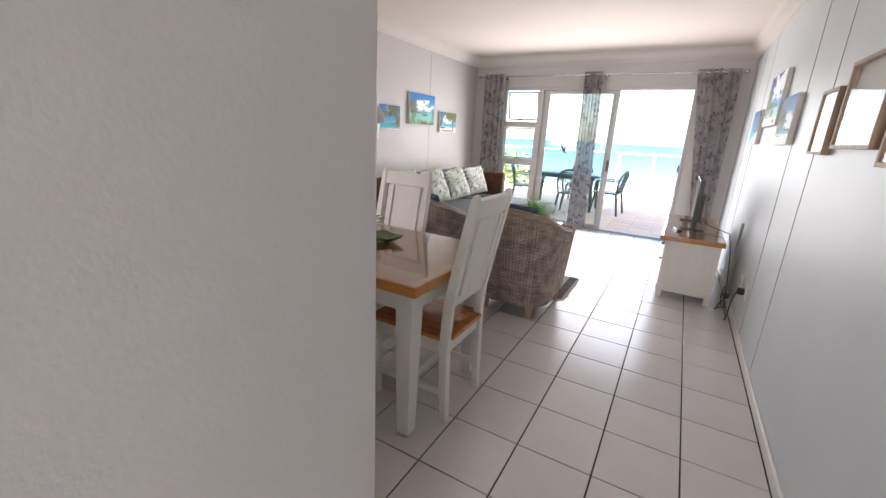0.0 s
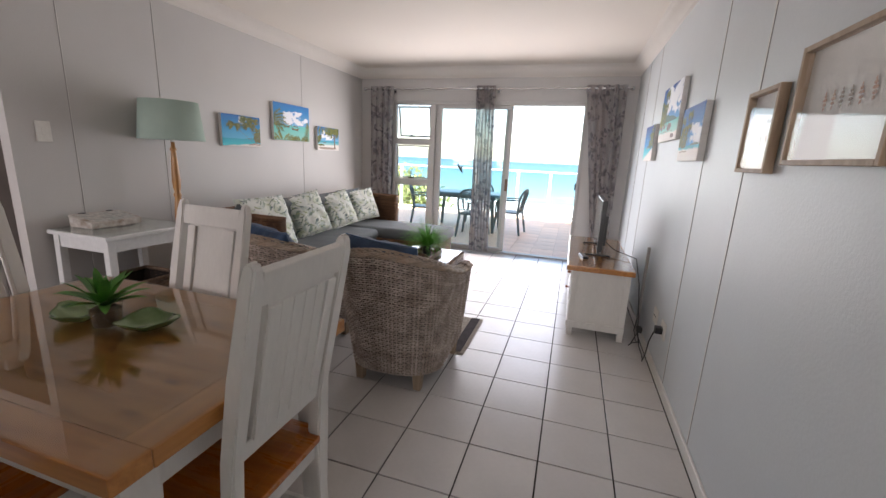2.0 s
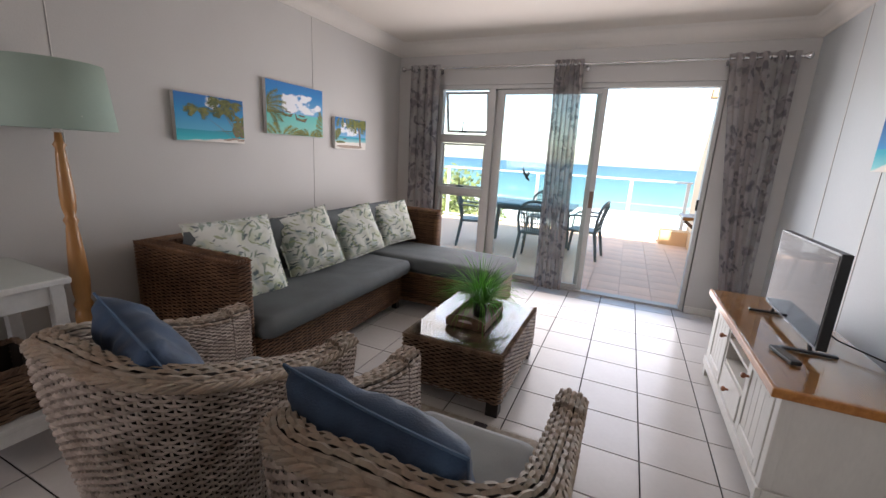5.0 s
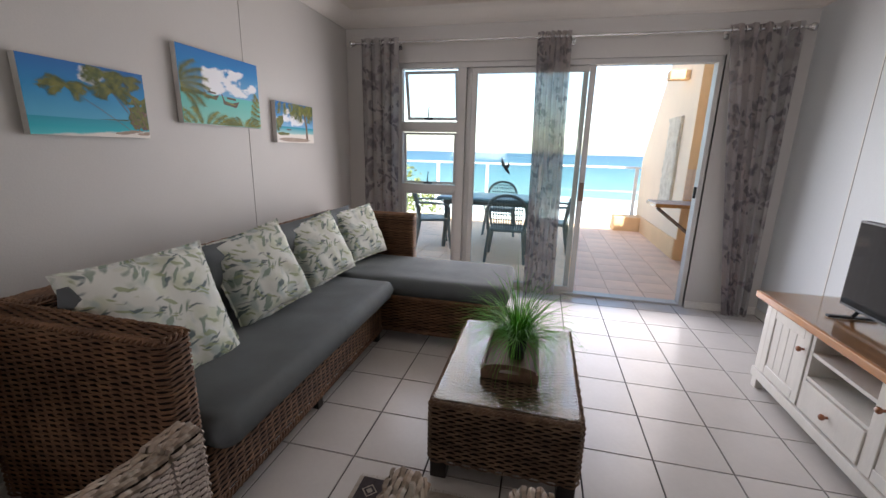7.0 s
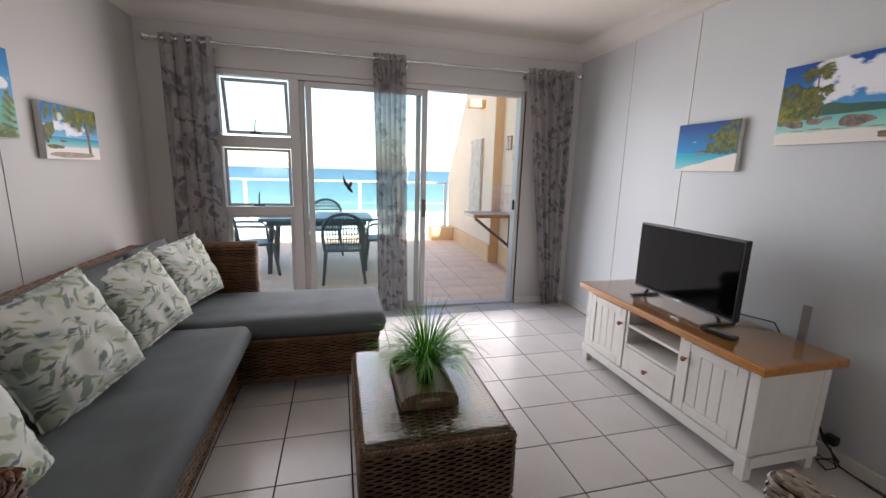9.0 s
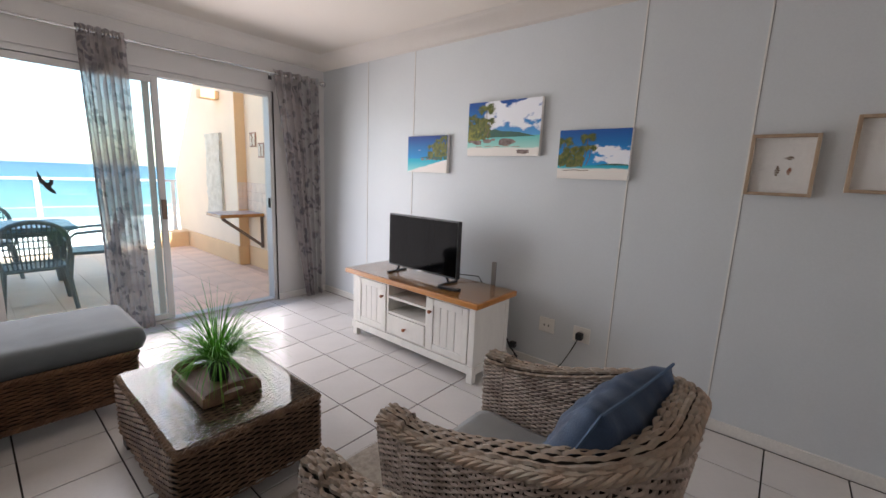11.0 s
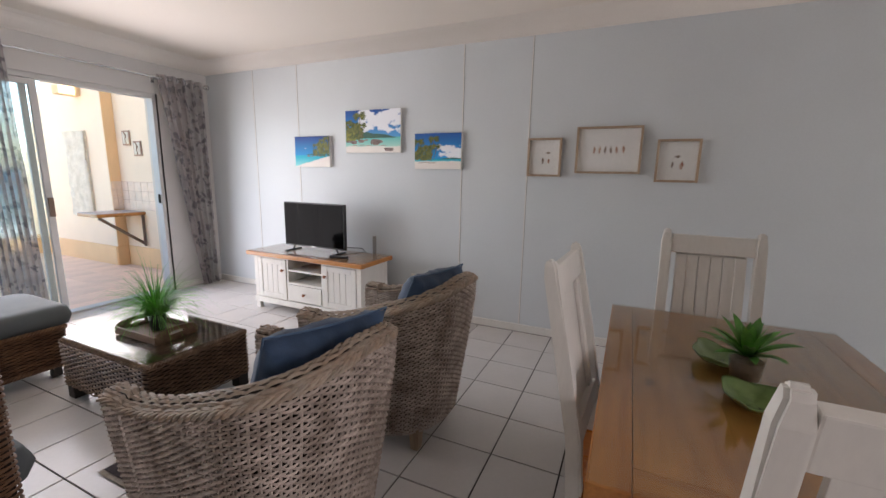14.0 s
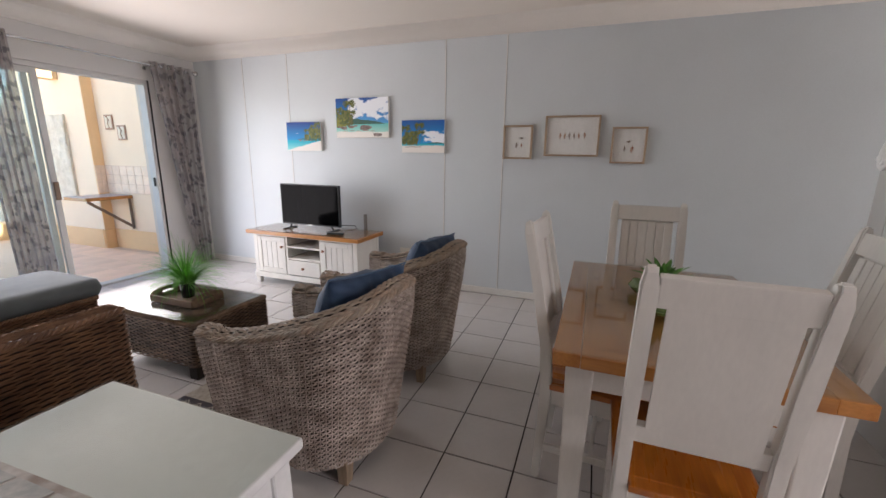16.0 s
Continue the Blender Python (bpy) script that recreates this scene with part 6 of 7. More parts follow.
lid = part("lid", bm, M["box_white"], bx)
for i in range(3):
    for j in range(3):
        bm = bmesh.new()
        box(bm, -0.088 + i * 0.062, -0.030 + i * 0.062, -0.142 + j * 0.098, -0.052 + j * 0.098, 0.009, 0.0112, 0.001, m)
        part("lid_panel", bm, M["box_tile"], lid, "printed lid panel")
for y in (-0.09, 0.09):
    bm = bmesh.new()
    box(bm, -0.106, -0.090, y - 0.02, y + 0.02, 0.0095, 0.0135, 0.001, m)
    part("hinge", bm, M["cord"], lid, "dark metal hinge")
part("drawer_front", boxes((0.104, 0.108, -0.15, -0.003, 0.006, 0.027), (0.104, 0.108, 0.003, 0.15, 0.006, 0.027), bevel=0.001), M["box_white"], bx)

fl = thing("floor_lamp", (-2.04, 3.54, 0), "floor lamp with turned pine post and sage green drum shade", "floor lamp")
bm = bmesh.new()
lathe(bm, [(0.15, 0.0), (0.155, 0.012), (0.15, 0.028), (0.10, 0.036), (0.05, 0.045)], 28)
part("base", bm, M["pine_z"], fl, smooth=False)
bm = bmesh.new()
lathe(bm, [(0.045, 0.044), (0.048, 0.07), (0.034, 0.09), (0.030, 0.11), (0.040, 0.13), (0.040, 0.50), (0.038, 0.52), (0.030, 0.535), (0.040, 0.56), (0.030, 0.585), (0.036, 0.62), (0.040, 0.70), (0.034, 0.82), (0.026, 0.93), (0.022, 0.96), (0.030, 0.985), (0.020, 1.005), (0.028, 1.04), (0.031, 1.10), (0.026, 1.20), (0.020, 1.29), (0.018, 1.32), (0.026, 1.335), (0.016, 1.35), (0.012, 1.40)], 18)
part("post", bm, M["pine_z"], fl, smooth=True)
bm = bmesh.new()
lathe(bm, [(0.224, 1.405), (0.194, 1.69), (0.191, 1.69), (0.221, 1.405), (0.224, 1.405)], 44, cap=False)
part("shade", bm, M["shade"], fl, "sage green fabric drum shade", smooth=True)
bm = bmesh.new()
lathe(bm, [(0.018, 1.39), (0.018, 1.45), (0.030, 1.49), (0.030, 1.53), (0.0, 1.56)], 16, cap=False)
for k in range(3):
    a = k * 2.094
    tube(bm, [(0, 0, 1.46), (0.220 * math.cos(a), 0.220 * math.sin(a), 1.462)], 0.002, 4)
part("bulb_holder", bm, M["socket"], fl)

# ---- rug ----
rg = thing("rug", (0, 0, 0), "flat woven beige rug with dark patterned bands", "rug")
bm = bmesh.new()
RX0, RX1, RY0, RY1 = -0.985, 0.335, 3.69, 4.36
n1, n2 = 60, 26
g = [[bm.verts.new((RX0 + (RX1 - RX0) * i / n1, RY0 + (RY1 - RY0) * j / n2 + 0.004 * noise.noise((i * 0.3, 0, 0)), 0.0075 + 0.003 * noise.noise((i * 0.4, j * 0.4, 1)))) for j in range(n2 + 1)] for i in range(n1 + 1)]
for i in range(n1):
    for j in range(n2):
        bm.faces.new((g[i][j], g[i + 1][j], g[i + 1][j + 1], g[i][j + 1]))
part("field", bm, M["rug"], rg)
for x0, x1 in ((0.235, 0.31), (-0.965, -0.86), (-0.20, -0.13)):
    bm = bmesh.new()
    n2 = 26
    g = [[bm.verts.new((x, RY0 + 0.004 + (RY1 - RY0 - 0.008) * j / n2, 0.0125)) for j in range(n2 + 1)] for x in (x0, (x0 + x1) / 2, x1)]
    for i in range(2):
        for j in range(n2):
            bm.faces.new((g[i][j], g[i + 1][j], g[i + 1][j + 1], g[i][j + 1]))
    part("dark_band", bm, M["rug_dark"], rg)
for k in range(7):
    bm = bmesh.new()
    y = RY0 + 0.06 + k * 0.09
    for x, w in ((-0.913, 0.042),):
        for r0, r1 in ((0.8, 0.62), (0.35, 0.0)):
            o = [(x + w * r0 * dx, y + 0.042 * r0 * dy, 0.0145) for dx, dy in ((1, 0), (0, 1), (-1, 0), (0, -1))]
            q = [(x + w * r1 * dx, y + 0.042 * r1 * dy, 0.0145) for dx, dy in ((1, 0), (0, 1), (-1, 0), (0, -1))]
            for i in range(4):
                j = (i + 1) % 4
                if r1:
                    quad(bm, [o[i], o[j], q[j], q[i]])
            if not r1:
                quad(bm, o)
    part("diamond", bm, M["rug"], rg)
bm = bmesh.new()
rnd = random.Random(5)
for k in range(150):
    x = RX0 + (RX1 - RX0) * (k + 0.5) / 150
    for y, s in ((RY1, 1), (RY0, -1)):
        dx = rnd.uniform(-0.004, 0.004)
        quad(bm, [(x - 0.0015, y, 0.006), (x + 0.0015, y, 0.006), (x + dx + 0.0012, y + s * 0.02, 0.003), (x + dx - 0.0012, y + s * 0.02, 0.003)])
part("fringe", bm, M["rug"], rg, kind="stuff")

# ---- mirror on the dividing wall ----
mi = thing("wall_mirror", (0.285, 0.825, 1.68), "mirror in a carved white scrollwork frame on the dividing wall", "mirror")
part("mirror_plate", boxes((-0.17, 0.17, 0.004, 0.010, -0.25, 0.25)), M["mirror"], mi, "silvered mirror glass")
bm = bmesh.new()
line = []
for q in range(96):
    a = 2 * math.pi * q / 96
    u, v = (max(-1, min(1, 1.3 * math.cos(a))), max(-1, min(1, 1.3 * math.sin(a))))
    r = 1 + 0.10 * math.cos(8 * a) + 0.05 * math.cos(16 * a + 0.6)
    line.append((u * 0.215 * r, 0.020, v * 0.295 * r))
tube(bm, line, [0.018 + 0.005 * math.sin(q * 0.9) for q in range(96)], 8, closed=True, up=(0, 1, 0))
line = [(x * 0.86, 0.018, z * 0.88) for x, y, z in line]
tube(bm, line, 0.016, 6, closed=True, up=(0, 1, 0))
for a in range(8):
    b = a * math.pi / 4
    cx, cz = 0.235 * max(-1, min(1, 1.3 * math.cos(b))), 0.31 * max(-1, min(1, 1.3 * math.sin(b)))
    tube(bm, [(cx + 0.035 * math.cos(t) * (1 - t / 9), 0.026, cz + 0.035 * math.sin(t) * (1 - t / 9)) for t in [k * 0.5 for k in range(14)]], 0.010, 6, up=(0, 1, 0))
part("frame", bm, M["carved_white"], mi, smooth=True)

# ---- pictures ----


def paint(name, sky_top, sky_low, horizon, sea_a, sea_b, shore, sand, clouds=0.5, seed=0.0, slope=0.0, bank=(0.5, 0.7, 0.6, 0.3)):
    """A printed beach view over the unit square of generated coordinates: y across, z up."""
    m = bpy.data.materials.new(name)
    m.use_nodes = True
    n, l = m.node_tree.nodes, m.node_tree.links
    p = n["Principled BSDF"]
    p.inputs["Roughness"].default_value = 0.6
    tc, sep = n.new("ShaderNodeTexCoord"), n.new("ShaderNodeSeparateXYZ")
    l.new(tc.outputs["Generated"], sep.inputs[0])

    def mixed(a, b, fac):
        x = n.new("ShaderNodeMix")
        x.data_type = "RGBA"
        for i, v in ((6, a), (7, b)):
            if isinstance(v, tuple):
                x.inputs[i].default_value = (*v, 1)
            else:
                l.new(v, x.inputs[i])
        l.new(fac, x.inputs[0])
        return x.outputs[2]

    def ramp(src, a, b):
        r = n.new("ShaderNodeMapRange")
        r.inputs["From Min"].default_value, r.inputs["From Max"].default_value = a, b
        l.new(src, r.inputs["Value"])
        return r.outputs[0]

    z = sep.outputs["Z"]
    nz = n.new("ShaderNodeTexNoise")
    mp = n.new("ShaderNodeMapping")
    mp.inputs["Location"].default_value = (seed, seed * 2, seed)
    mp.inputs["Scale"].default_value = (1, 4.2, 5.5)
    l.new(tc.outputs["Generated"], mp.inputs[0])
    l.new(mp.outputs[0], nz.inputs["Vector"])
    nz.inputs["Scale"].default_value, nz.inputs["Detail"].default_value = 1.0, 8
    sky_ = mixed(sky_low, sky_top, ramp(z, horizon, 1.0))
    # the cloud bank: its middle and half sizes across and up
    far = []
    for axis, mid, half in (("Y", bank[0], bank[2]), ("Z", bank[1], bank[3])):
        d = n.new("ShaderNodeMath")
        d.operation = "SUBTRACT"
        d.inputs[1].default_value = mid
        l.new(sep.outputs[axis], d.inputs[0])
        q = n.new("ShaderNodeMath")
        q.operation = "MULTIPLY"
        q.inputs[1].default_value = 1 / half
        l.new(d.outputs[0], q.inputs[0])
        sq = n.new("ShaderNodeMath")
        sq.operation = "POWER"
        sq.inputs[1].default_value = 2.0
        ab = n.new("ShaderNodeMath")
        ab.operation = "ABSOLUTE"
        l.new(q.outputs[0], ab.inputs[0])
        l.new(ab.outputs[0], sq.inputs[0])
        far.append(sq.outputs[0])
    both = n.new("ShaderNodeMath")
    both.operation = "ADD"
    l.new(far[0], both.inputs[0])
    l.new(far[1], both.inputs[1])
    puff = n.new("ShaderNodeMath")
    puff.operation = "MULTIPLY_ADD"
    puff.inputs[1].default_value = -0.22
    l.new(both.outputs[0], puff.inputs[0])
    l.new(nz.outputs["Fac"], puff.inputs[2])
    sky_ = mixed(sky_, (0.84, 0.86, 0.90), ramp(puff.outputs[0], 0.50 - 0.22 * clouds, 0.57 - 0.22 * clouds))
    water = mixed(sea_b, sea_a, ramp(z, shore, horizon))
    w2 = mixed(water, sand, ramp(nz.outputs["Fac"], 0.60, 0.66))
    edge = n.new("ShaderNodeMath")
    edge.operation = "MULTIPLY_ADD"
    edge.inputs[1].default_value = 0.10
    l.new(nz.outputs["Fac"], edge.inputs[0])
    l.new(z, edge.inputs[2])
    tilt = n.new("ShaderNodeMath")
    tilt.operation = "MULTIPLY_ADD"
    tilt.inputs[1].default_value = slope
    l.new(sep.outputs["Y"], tilt.inputs[0])
    l.new(edge.outputs[0], tilt.inputs[2])
    body = mixed(sand, water, ramp(tilt.outputs[0], shore + 0.05, shore + 0.075))
    out = mixed(body, sky_, ramp(z, horizon, horizon + 0.006))
    hs = n.new("ShaderNodeHueSaturation")
    hs.inputs["Saturation"].default_value, hs.inputs["Value"].default_value = 1.15, 1.0
    l.new(out, hs.inputs["Color"])
    l.new(hs.outputs[0], p.inputs["Base Color"])
    return m


INK = {k: mat("print_" + k, c, 0.6, spread=0.5, scale=40, grain=150, bump=0.0, color2=c2) for k, c, c2 in (
    ("palm", (0.07, 0.11, 0.02), (0.30, 0.29, 0.04)), ("dark_palm", (0.045, 0.08, 0.015), (0.20, 0.20, 0.04)), ("trunk", (0.22, 0.15, 0.10), (0.10, 0.06, 0.04)),
    ("hill", (0.03, 0.10, 0.10), (0.05, 0.14, 0.07)), ("rock", (0.13, 0.09, 0.08), (0.30, 0.23, 0.20)), ("boat", (0.07, 0.05, 0.035), (0.15, 0.11, 0.07)), ("shade", (0.30, 0.22, 0.17), (0.42, 0.34, 0.27)))}


def blob(bm, cx, cz, rx, rz, seed=0, n=26, lump=0.25):
    pts = []
    for k in range(n):
        a = 2 * math.pi * k / n
        f = 1 + lump * noise.noise((math.cos(a) * 1.7, math.sin(a) * 1.7, seed))
        pts.append((0, cx + rx * f * math.cos(a), cz + rz * f * math.sin(a)))
    quad(bm, pts)


def frond(bm, cx, cz, ang, ln, sag, w, seed=0):
    """A feathered palm leaf, flat in the picture's plane."""
    rnd = random.Random(seed)
    x, z, a = cx, cz, ang
    n = 12
    for i in range(n):
        t = i / n
        x2, z2 = x + ln / n * math.cos(a), z + ln / n * math.sin(a)
        for s in (-1, 1):
            b = a + s * 1.05
            l_ = w * (0.4 + math.sin(math.pi * (0.15 + 0.8 * t))) * rnd.uniform(0.7, 1.1)
            quad(bm, [(0, x, z), (0, x2, z2), (0, x2 + l_ * math.cos(b), z2 + l_ * math.sin(b) - 0.2 * l_)])
        x, z = x2, z2
        a -= sag / n * (1 if math.cos(ang) > 0 else -1)


def palm(bm_t, bm_l, x0, z0, x1, z1, size, count=9, seed=0, tw=0.004):
    mx, mz = (x0 + x1) / 2 + 0.02, (z0 + z1) / 2
    pts = [(x0, z0), (mx, mz - 0.01), (x1, z1)]
    for (a, b), (c, d) in zip(pts, pts[1:]):
        quad(bm_t, [(0, a - tw, b), (0, a + tw, b), (0, c + tw * 0.8, d), (0, c - tw * 0.8, d)])
    rnd = random.Random(seed)
    for k in range(count):
        ang = -0.5 + (math.pi + 1.0) * (k + 0.5) / count + rnd.uniform(-0.15, 0.15)
        frond(bm_l, x1, z1, ang, size * rnd.uniform(0.8, 1.1), 1.6, size * 0.24, seed * 9 + k)


def picture(name_label, side, y0, y1, z0, z1, material, draw):
    """A printed canvas on the east (side -1) or west (side 1) wall."""
    x = XR if side < 0 else XL
    w, h = y1 - y0, z1 - z0
    pc = thing("canvas_picture", (x, (y0 + y1) / 2, (z0 + z1) / 2), name_label, "picture", "beach canvas prints", 180 if side < 0 else 0)
    part("canvas", boxes((0.004, 0.036, -w / 2, w / 2, -h / 2, h / 2), bevel=0.002), M["canvas_side"], pc)
    part("print", boxes((0.0364, 0.0374, -w / 2 + 0.001, w / 2 - 0.001, -h / 2 + 0.001, h / 2 - 0.001)), material, pc, "printed beach view")
    layers = {}
    # the print's own axes: u to the right of one who faces it, v up, both 0 to 1
    fx = lambda bm: bmesh.ops.transform(bm, matrix=Matrix(((0, 0, 0, 0), (0, w, 0, -w / 2), (0, 0, h, -h / 2), (0, 0, 0, 1))), verts=bm.verts)

    def layer(key):
        if key not in layers:
            layers[key] = bmesh.new()
        return layers[key]
    draw(layer)
    for i, (key, bm) in enumerate(layers.items()):
        bm.verts.index_update()
        for v in bm.verts:
            v.co = Vector((0.0376 + 0.0002 * i + 0.000003 * (v.index // 4), -w / 2 + w * min(0.995, max(0.005, v.co.y)), -h / 2 + h * min(0.993, max(0.007, v.co.z))))
        part("printed_" + key, bm, INK[key], pc, kind="stuff")
    return pc


# with rz = 180 on the east wall the local y axis points towards -y, so u runs to the right there; on the west wall it runs to the right as well
def bushes(bm, x0, x1, z0, z1, count, r, seed):
    """Many small leafy clumps that fill a stretch."""
    rnd = random.Random(seed)
    for k in range(count):
        x = rnd.uniform(x0, x1)
        z = rnd.uniform(z0, z1)
        blob(bm, x, z, r * rnd.uniform(0.6, 1.2), r * rnd.uniform(0.8, 1.5), seed + k, 9, 0.8)


def draw_a(L):      # leaning palms over a turquoise shore
    quad(L("hill"), [(0, 0.50, 0.25), (0, 0.80, 0.25), (0, 0.80, 0.275), (0, 0.66, 0.265)])
    bushes(L("dark_palm"), 0.84, 1.0, 0.16, 0.60, 60, 0.035, 4)
    bushes(L("trunk"), 0.84, 1.0, 0.14, 0.40, 26, 0.025, 5)
    for x0, z0, x1, z1, size, sd in ((0.84, 0.08, 0.30, 0.66, 0.20, 1), (0.90, 0.10, 0.68, 0.66, 0.20, 2), (0.94, 0.12, 0.62, 0.88, 0.20, 3), (0.97, 0.12, 0.80, 0.84, 0.19, 4)):
        palm(L("trunk"), L("dark_palm"), x0, z0, x1, z1, size, 11, sd, 0.005)
        palm(L("trunk"), L("palm"), x1, z1 - 0.01, x1, z1, size * 0.7, 7, sd + 20, 0.005)
    for k in range(5):
        blob(L("shade"), 0.72 + 0.07 * k, 0.06 + 0.02 * (k % 3), 0.07, 0.018, 5 + k)


def draw_b(L):      # two long boats on green water behind fronds
    quad(L("hill"), [(0, 0.0, 0.40), (0, 0.30, 0.40), (0, 0.28, 0.425), (0, 0.12, 0.45), (0, 0.0, 0.46)])
    for cx, cz, s in ((0.34, 0.40, 0.8), (0.58, 0.34, 1.0)):
        quad(L("boat"), [(0, cx - 0.12 * s, cz + 0.14 * s), (0, cx - 0.095 * s, cz - 0.03 * s), (0, cx + 0.07 * s, cz - 0.06 * s), (0, cx + 0.12 * s, cz + 0.04 * s), (0, cx + 0.02 * s, cz + 0.0 * s), (0, cx - 0.075 * s, cz + 0.02 * s)])
        quad(L("boat"), [(0, cx - 0.05 * s, cz + 0.055 * s), (0, cx + 0.07 * s, cz + 0.045 * s), (0, cx + 0.07 * s, cz + 0.075 * s), (0, cx - 0.05 * s, cz + 0.085 * s)])
        quad(L("palm"), [(0, cx - 0.06 * s, cz - 0.005), (0, cx + 0.06 * s, cz - 0.03), (0, cx + 0.07 * s, cz - 0.015), (0, cx - 0.05 * s, cz + 0.008)])
    for k in range(7):
        frond(L("dark_palm"), 0.0, 0.56 - 0.02 * k, 1.45 - 0.34 * k, 0.34, 1.0, 0.05, 20 + k)
    for k in range(8):
        frond(L("palm"), 0.02 + 0.06 * k, -0.02, 2.3 - 0.24 * k, 0.26, 0.8, 0.05, 40 + k)
        frond(L("palm"), 0.62 + 0.03 * k, -0.03, 2.2 - 0.2 * k, 0.20, 0.8, 0.04, 140 + k)
    for k in range(5):
        frond(L("palm"), 1.0, 0.40 - 0.07 * k, 2.4 + 0.2 * k, 0.16, -0.8, 0.04, 60 + k)


def draw_c(L):      # a palm's shade at the water
    blob(L("dark_palm"), 0.08, 0.52, 0.10, 0.09, 3)
    palm(L("trunk"), L("dark_palm"), 0.80, 0.05, 0.74, 0.82, 0.40, 11, 7, 0.030)
    for k in range(10):
        frond(L("palm"), 0.02 + 0.11 * k, 1.0, -2.2 + 0.2 * k, 0.30, 0.5, 0.07, 70 + k)
    bushes(L("dark_palm"), 0.0, 0.16, 0.30, 0.62, 26, 0.035, 71)
    blob(L("shade"), 0.45, 0.08, 0.45, 0.05, 8)
    blob(L("dark_palm"), 0.16, 0.22, 0.14, 0.04, 9)
    blob(L("boat"), 0.30, 0.33, 0.06, 0.02, 9)


def draw_d(L):      # a wooded headland under a deep sky
    quad(L("hill"), [(0, 0.30, 0.395), (0, 0.52, 0.395), (0, 0.52, 0.44), (0, 0.42, 0.425)])
    bushes(L("hill"), 0.55, 1.0, 0.38, 0.50, 60, 0.035, 10)
    bushes(L("dark_palm"), 0.68, 1.0, 0.46, 0.78, 90, 0.035, 11)
    bushes(L("dark_palm"), 0.54, 0.66, 0.42, 0.56, 24, 0.025, 12)
    for i, (x, z) in enumerate(((0.62, 0.70), (0.80, 0.84), (0.92, 0.92))):
        palm(L("trunk"), L("dark_palm"), x + 0.03, 0.42, x, z, 0.11, 11, 95 + i, 0.004)
    for x, z, q in ((0.40, 0.36, 0.045), (0.50, 0.35, 0.03), (0.58, 0.37, 0.04), (0.70, 0.36, 0.03)):
        blob(L("rock"), x, z, q, q * 0.6, x * 7)


def draw_e(L):      # palms and boulders before a green hill
    quad(L("hill"), [(0, 0.30, 0.34), (0, 0.95, 0.345), (0, 0.85, 0.38), (0, 0.74, 0.42), (0, 0.62, 0.44), (0, 0.50, 0.45), (0, 0.40, 0.49), (0, 0.30, 0.46)])
    bushes(L("dark_palm"), 0.02, 0.32, 0.34, 0.62, 80, 0.035, 22)
    bushes(L("palm"), 0.0, 0.20, 0.28, 0.44, 46, 0.028, 23)
    for i, (x, z, q) in enumerate(((0.27, 0.86, 0.13), (0.19, 0.66, 0.10), (0.05, 0.70, 0.11), (0.31, 0.64, 0.09))):
        palm(L("trunk"), L("dark_palm"), x - 0.02, 0.34, x, z, q, 12, 30 + i, 0.006)
    for x, z, q in ((0.15, 0.25, 0.075), (0.06, 0.27, 0.04), (0.57, 0.25, 0.12), (0.30, 0.28, 0.06), (0.38, 0.30, 0.04), (0.80, 0.08, 0.08)):
        blob(L("rock"), x, z, q, q * 0.55, x * 9, 16, 0.5)
    for k in range(5):
        blob(L("shade"), 0.18 + 0.13 * k, 0.17 + 0.01 * (k % 2), 0.06, 0.008, k)


def draw_f(L):      # palms at the left over white sand
    quad(L("hill"), [(0, 0.55, 0.285), (0, 1.0, 0.285), (0, 1.0, 0.305), (0, 0.85, 0.325), (0, 0.70, 0.315)])
    bushes(L("dark_palm"), 0.0, 0.36, 0.28, 0.52, 90, 0.035, 42)
    bushes(L("trunk"), 0.02, 0.36, 0.26, 0.36, 22, 0.02, 43)
    for i, (x, z, q) in enumerate(((0.08, 0.76, 0.15), (0.30, 0.60, 0.12), (0.42, 0.84, 0.14), (0.18, 0.58, 0.13), (0.47, 0.62, 0.10))):
        palm(L("trunk"), L("dark_palm"), x - 0.05, 0.28, x, z, q, 12, 50 + i, 0.006)
    for k in range(5):
        blob(L("shade"), 0.14 + 0.07 * k, 0.17 + 0.008 * (k % 3), 0.06, 0.009, 6 + k)


SAND = (0.80, 0.76, 0.71)
picture("printed canvas of leaning palms over a turquoise shore", 1, 4.215, 4.715, 1.385, 1.680, paint("beach_print_a", (0.0, 0.13, 0.42), (0.14, 0.42, 0.60), 0.24, (0.0, 0.30, 0.42), (0.14, 0.55, 0.58), -0.02, SAND, 0.4, 1.0, -0.12, (0.52, 0.88, 0.28, 0.22)), draw_a)
picture("printed canvas of two longtail boats on green water", 1, 4.925, 5.562, 1.475, 1.878, paint("beach_print_b", (0.0, 0.16, 0.48), (0.22, 0.45, 0.66), 0.42, (0.16, 0.52, 0.48), (0.42, 0.68, 0.56), -0.4, SAND, 0.75, 4.0, 0.0, (0.55, 0.62, 0.45, 0.20)), draw_b)
picture("small printed canvas of a palm's shade on the beach", 1, 5.733, 6.232, 1.388, 1.682, paint("beach_print_c", (0.0, 0.14, 0.45), (0.25, 0.48, 0.70), 0.40, (0.02, 0.30, 0.42), (0.40, 0.62, 0.60), 0.22, SAND, 0.7, 7.0, 0.0, (0.4, 0.62, 0.5, 0.2)), draw_c)
picture("printed canvas of a wooded headland under a deep blue sky", -1, 5.130, 5.595, 1.425, 1.738, paint("beach_print_d", (0.0, 0.03, 0.22), (0.03, 0.28, 0.60), 0.38, (0.02, 0.38, 0.52), (0.30, 0.66, 0.66), 0.0, SAND, 0.0, 11.0, -0.34, (0.2, 0.62, 0.2, 0.05)), draw_d)
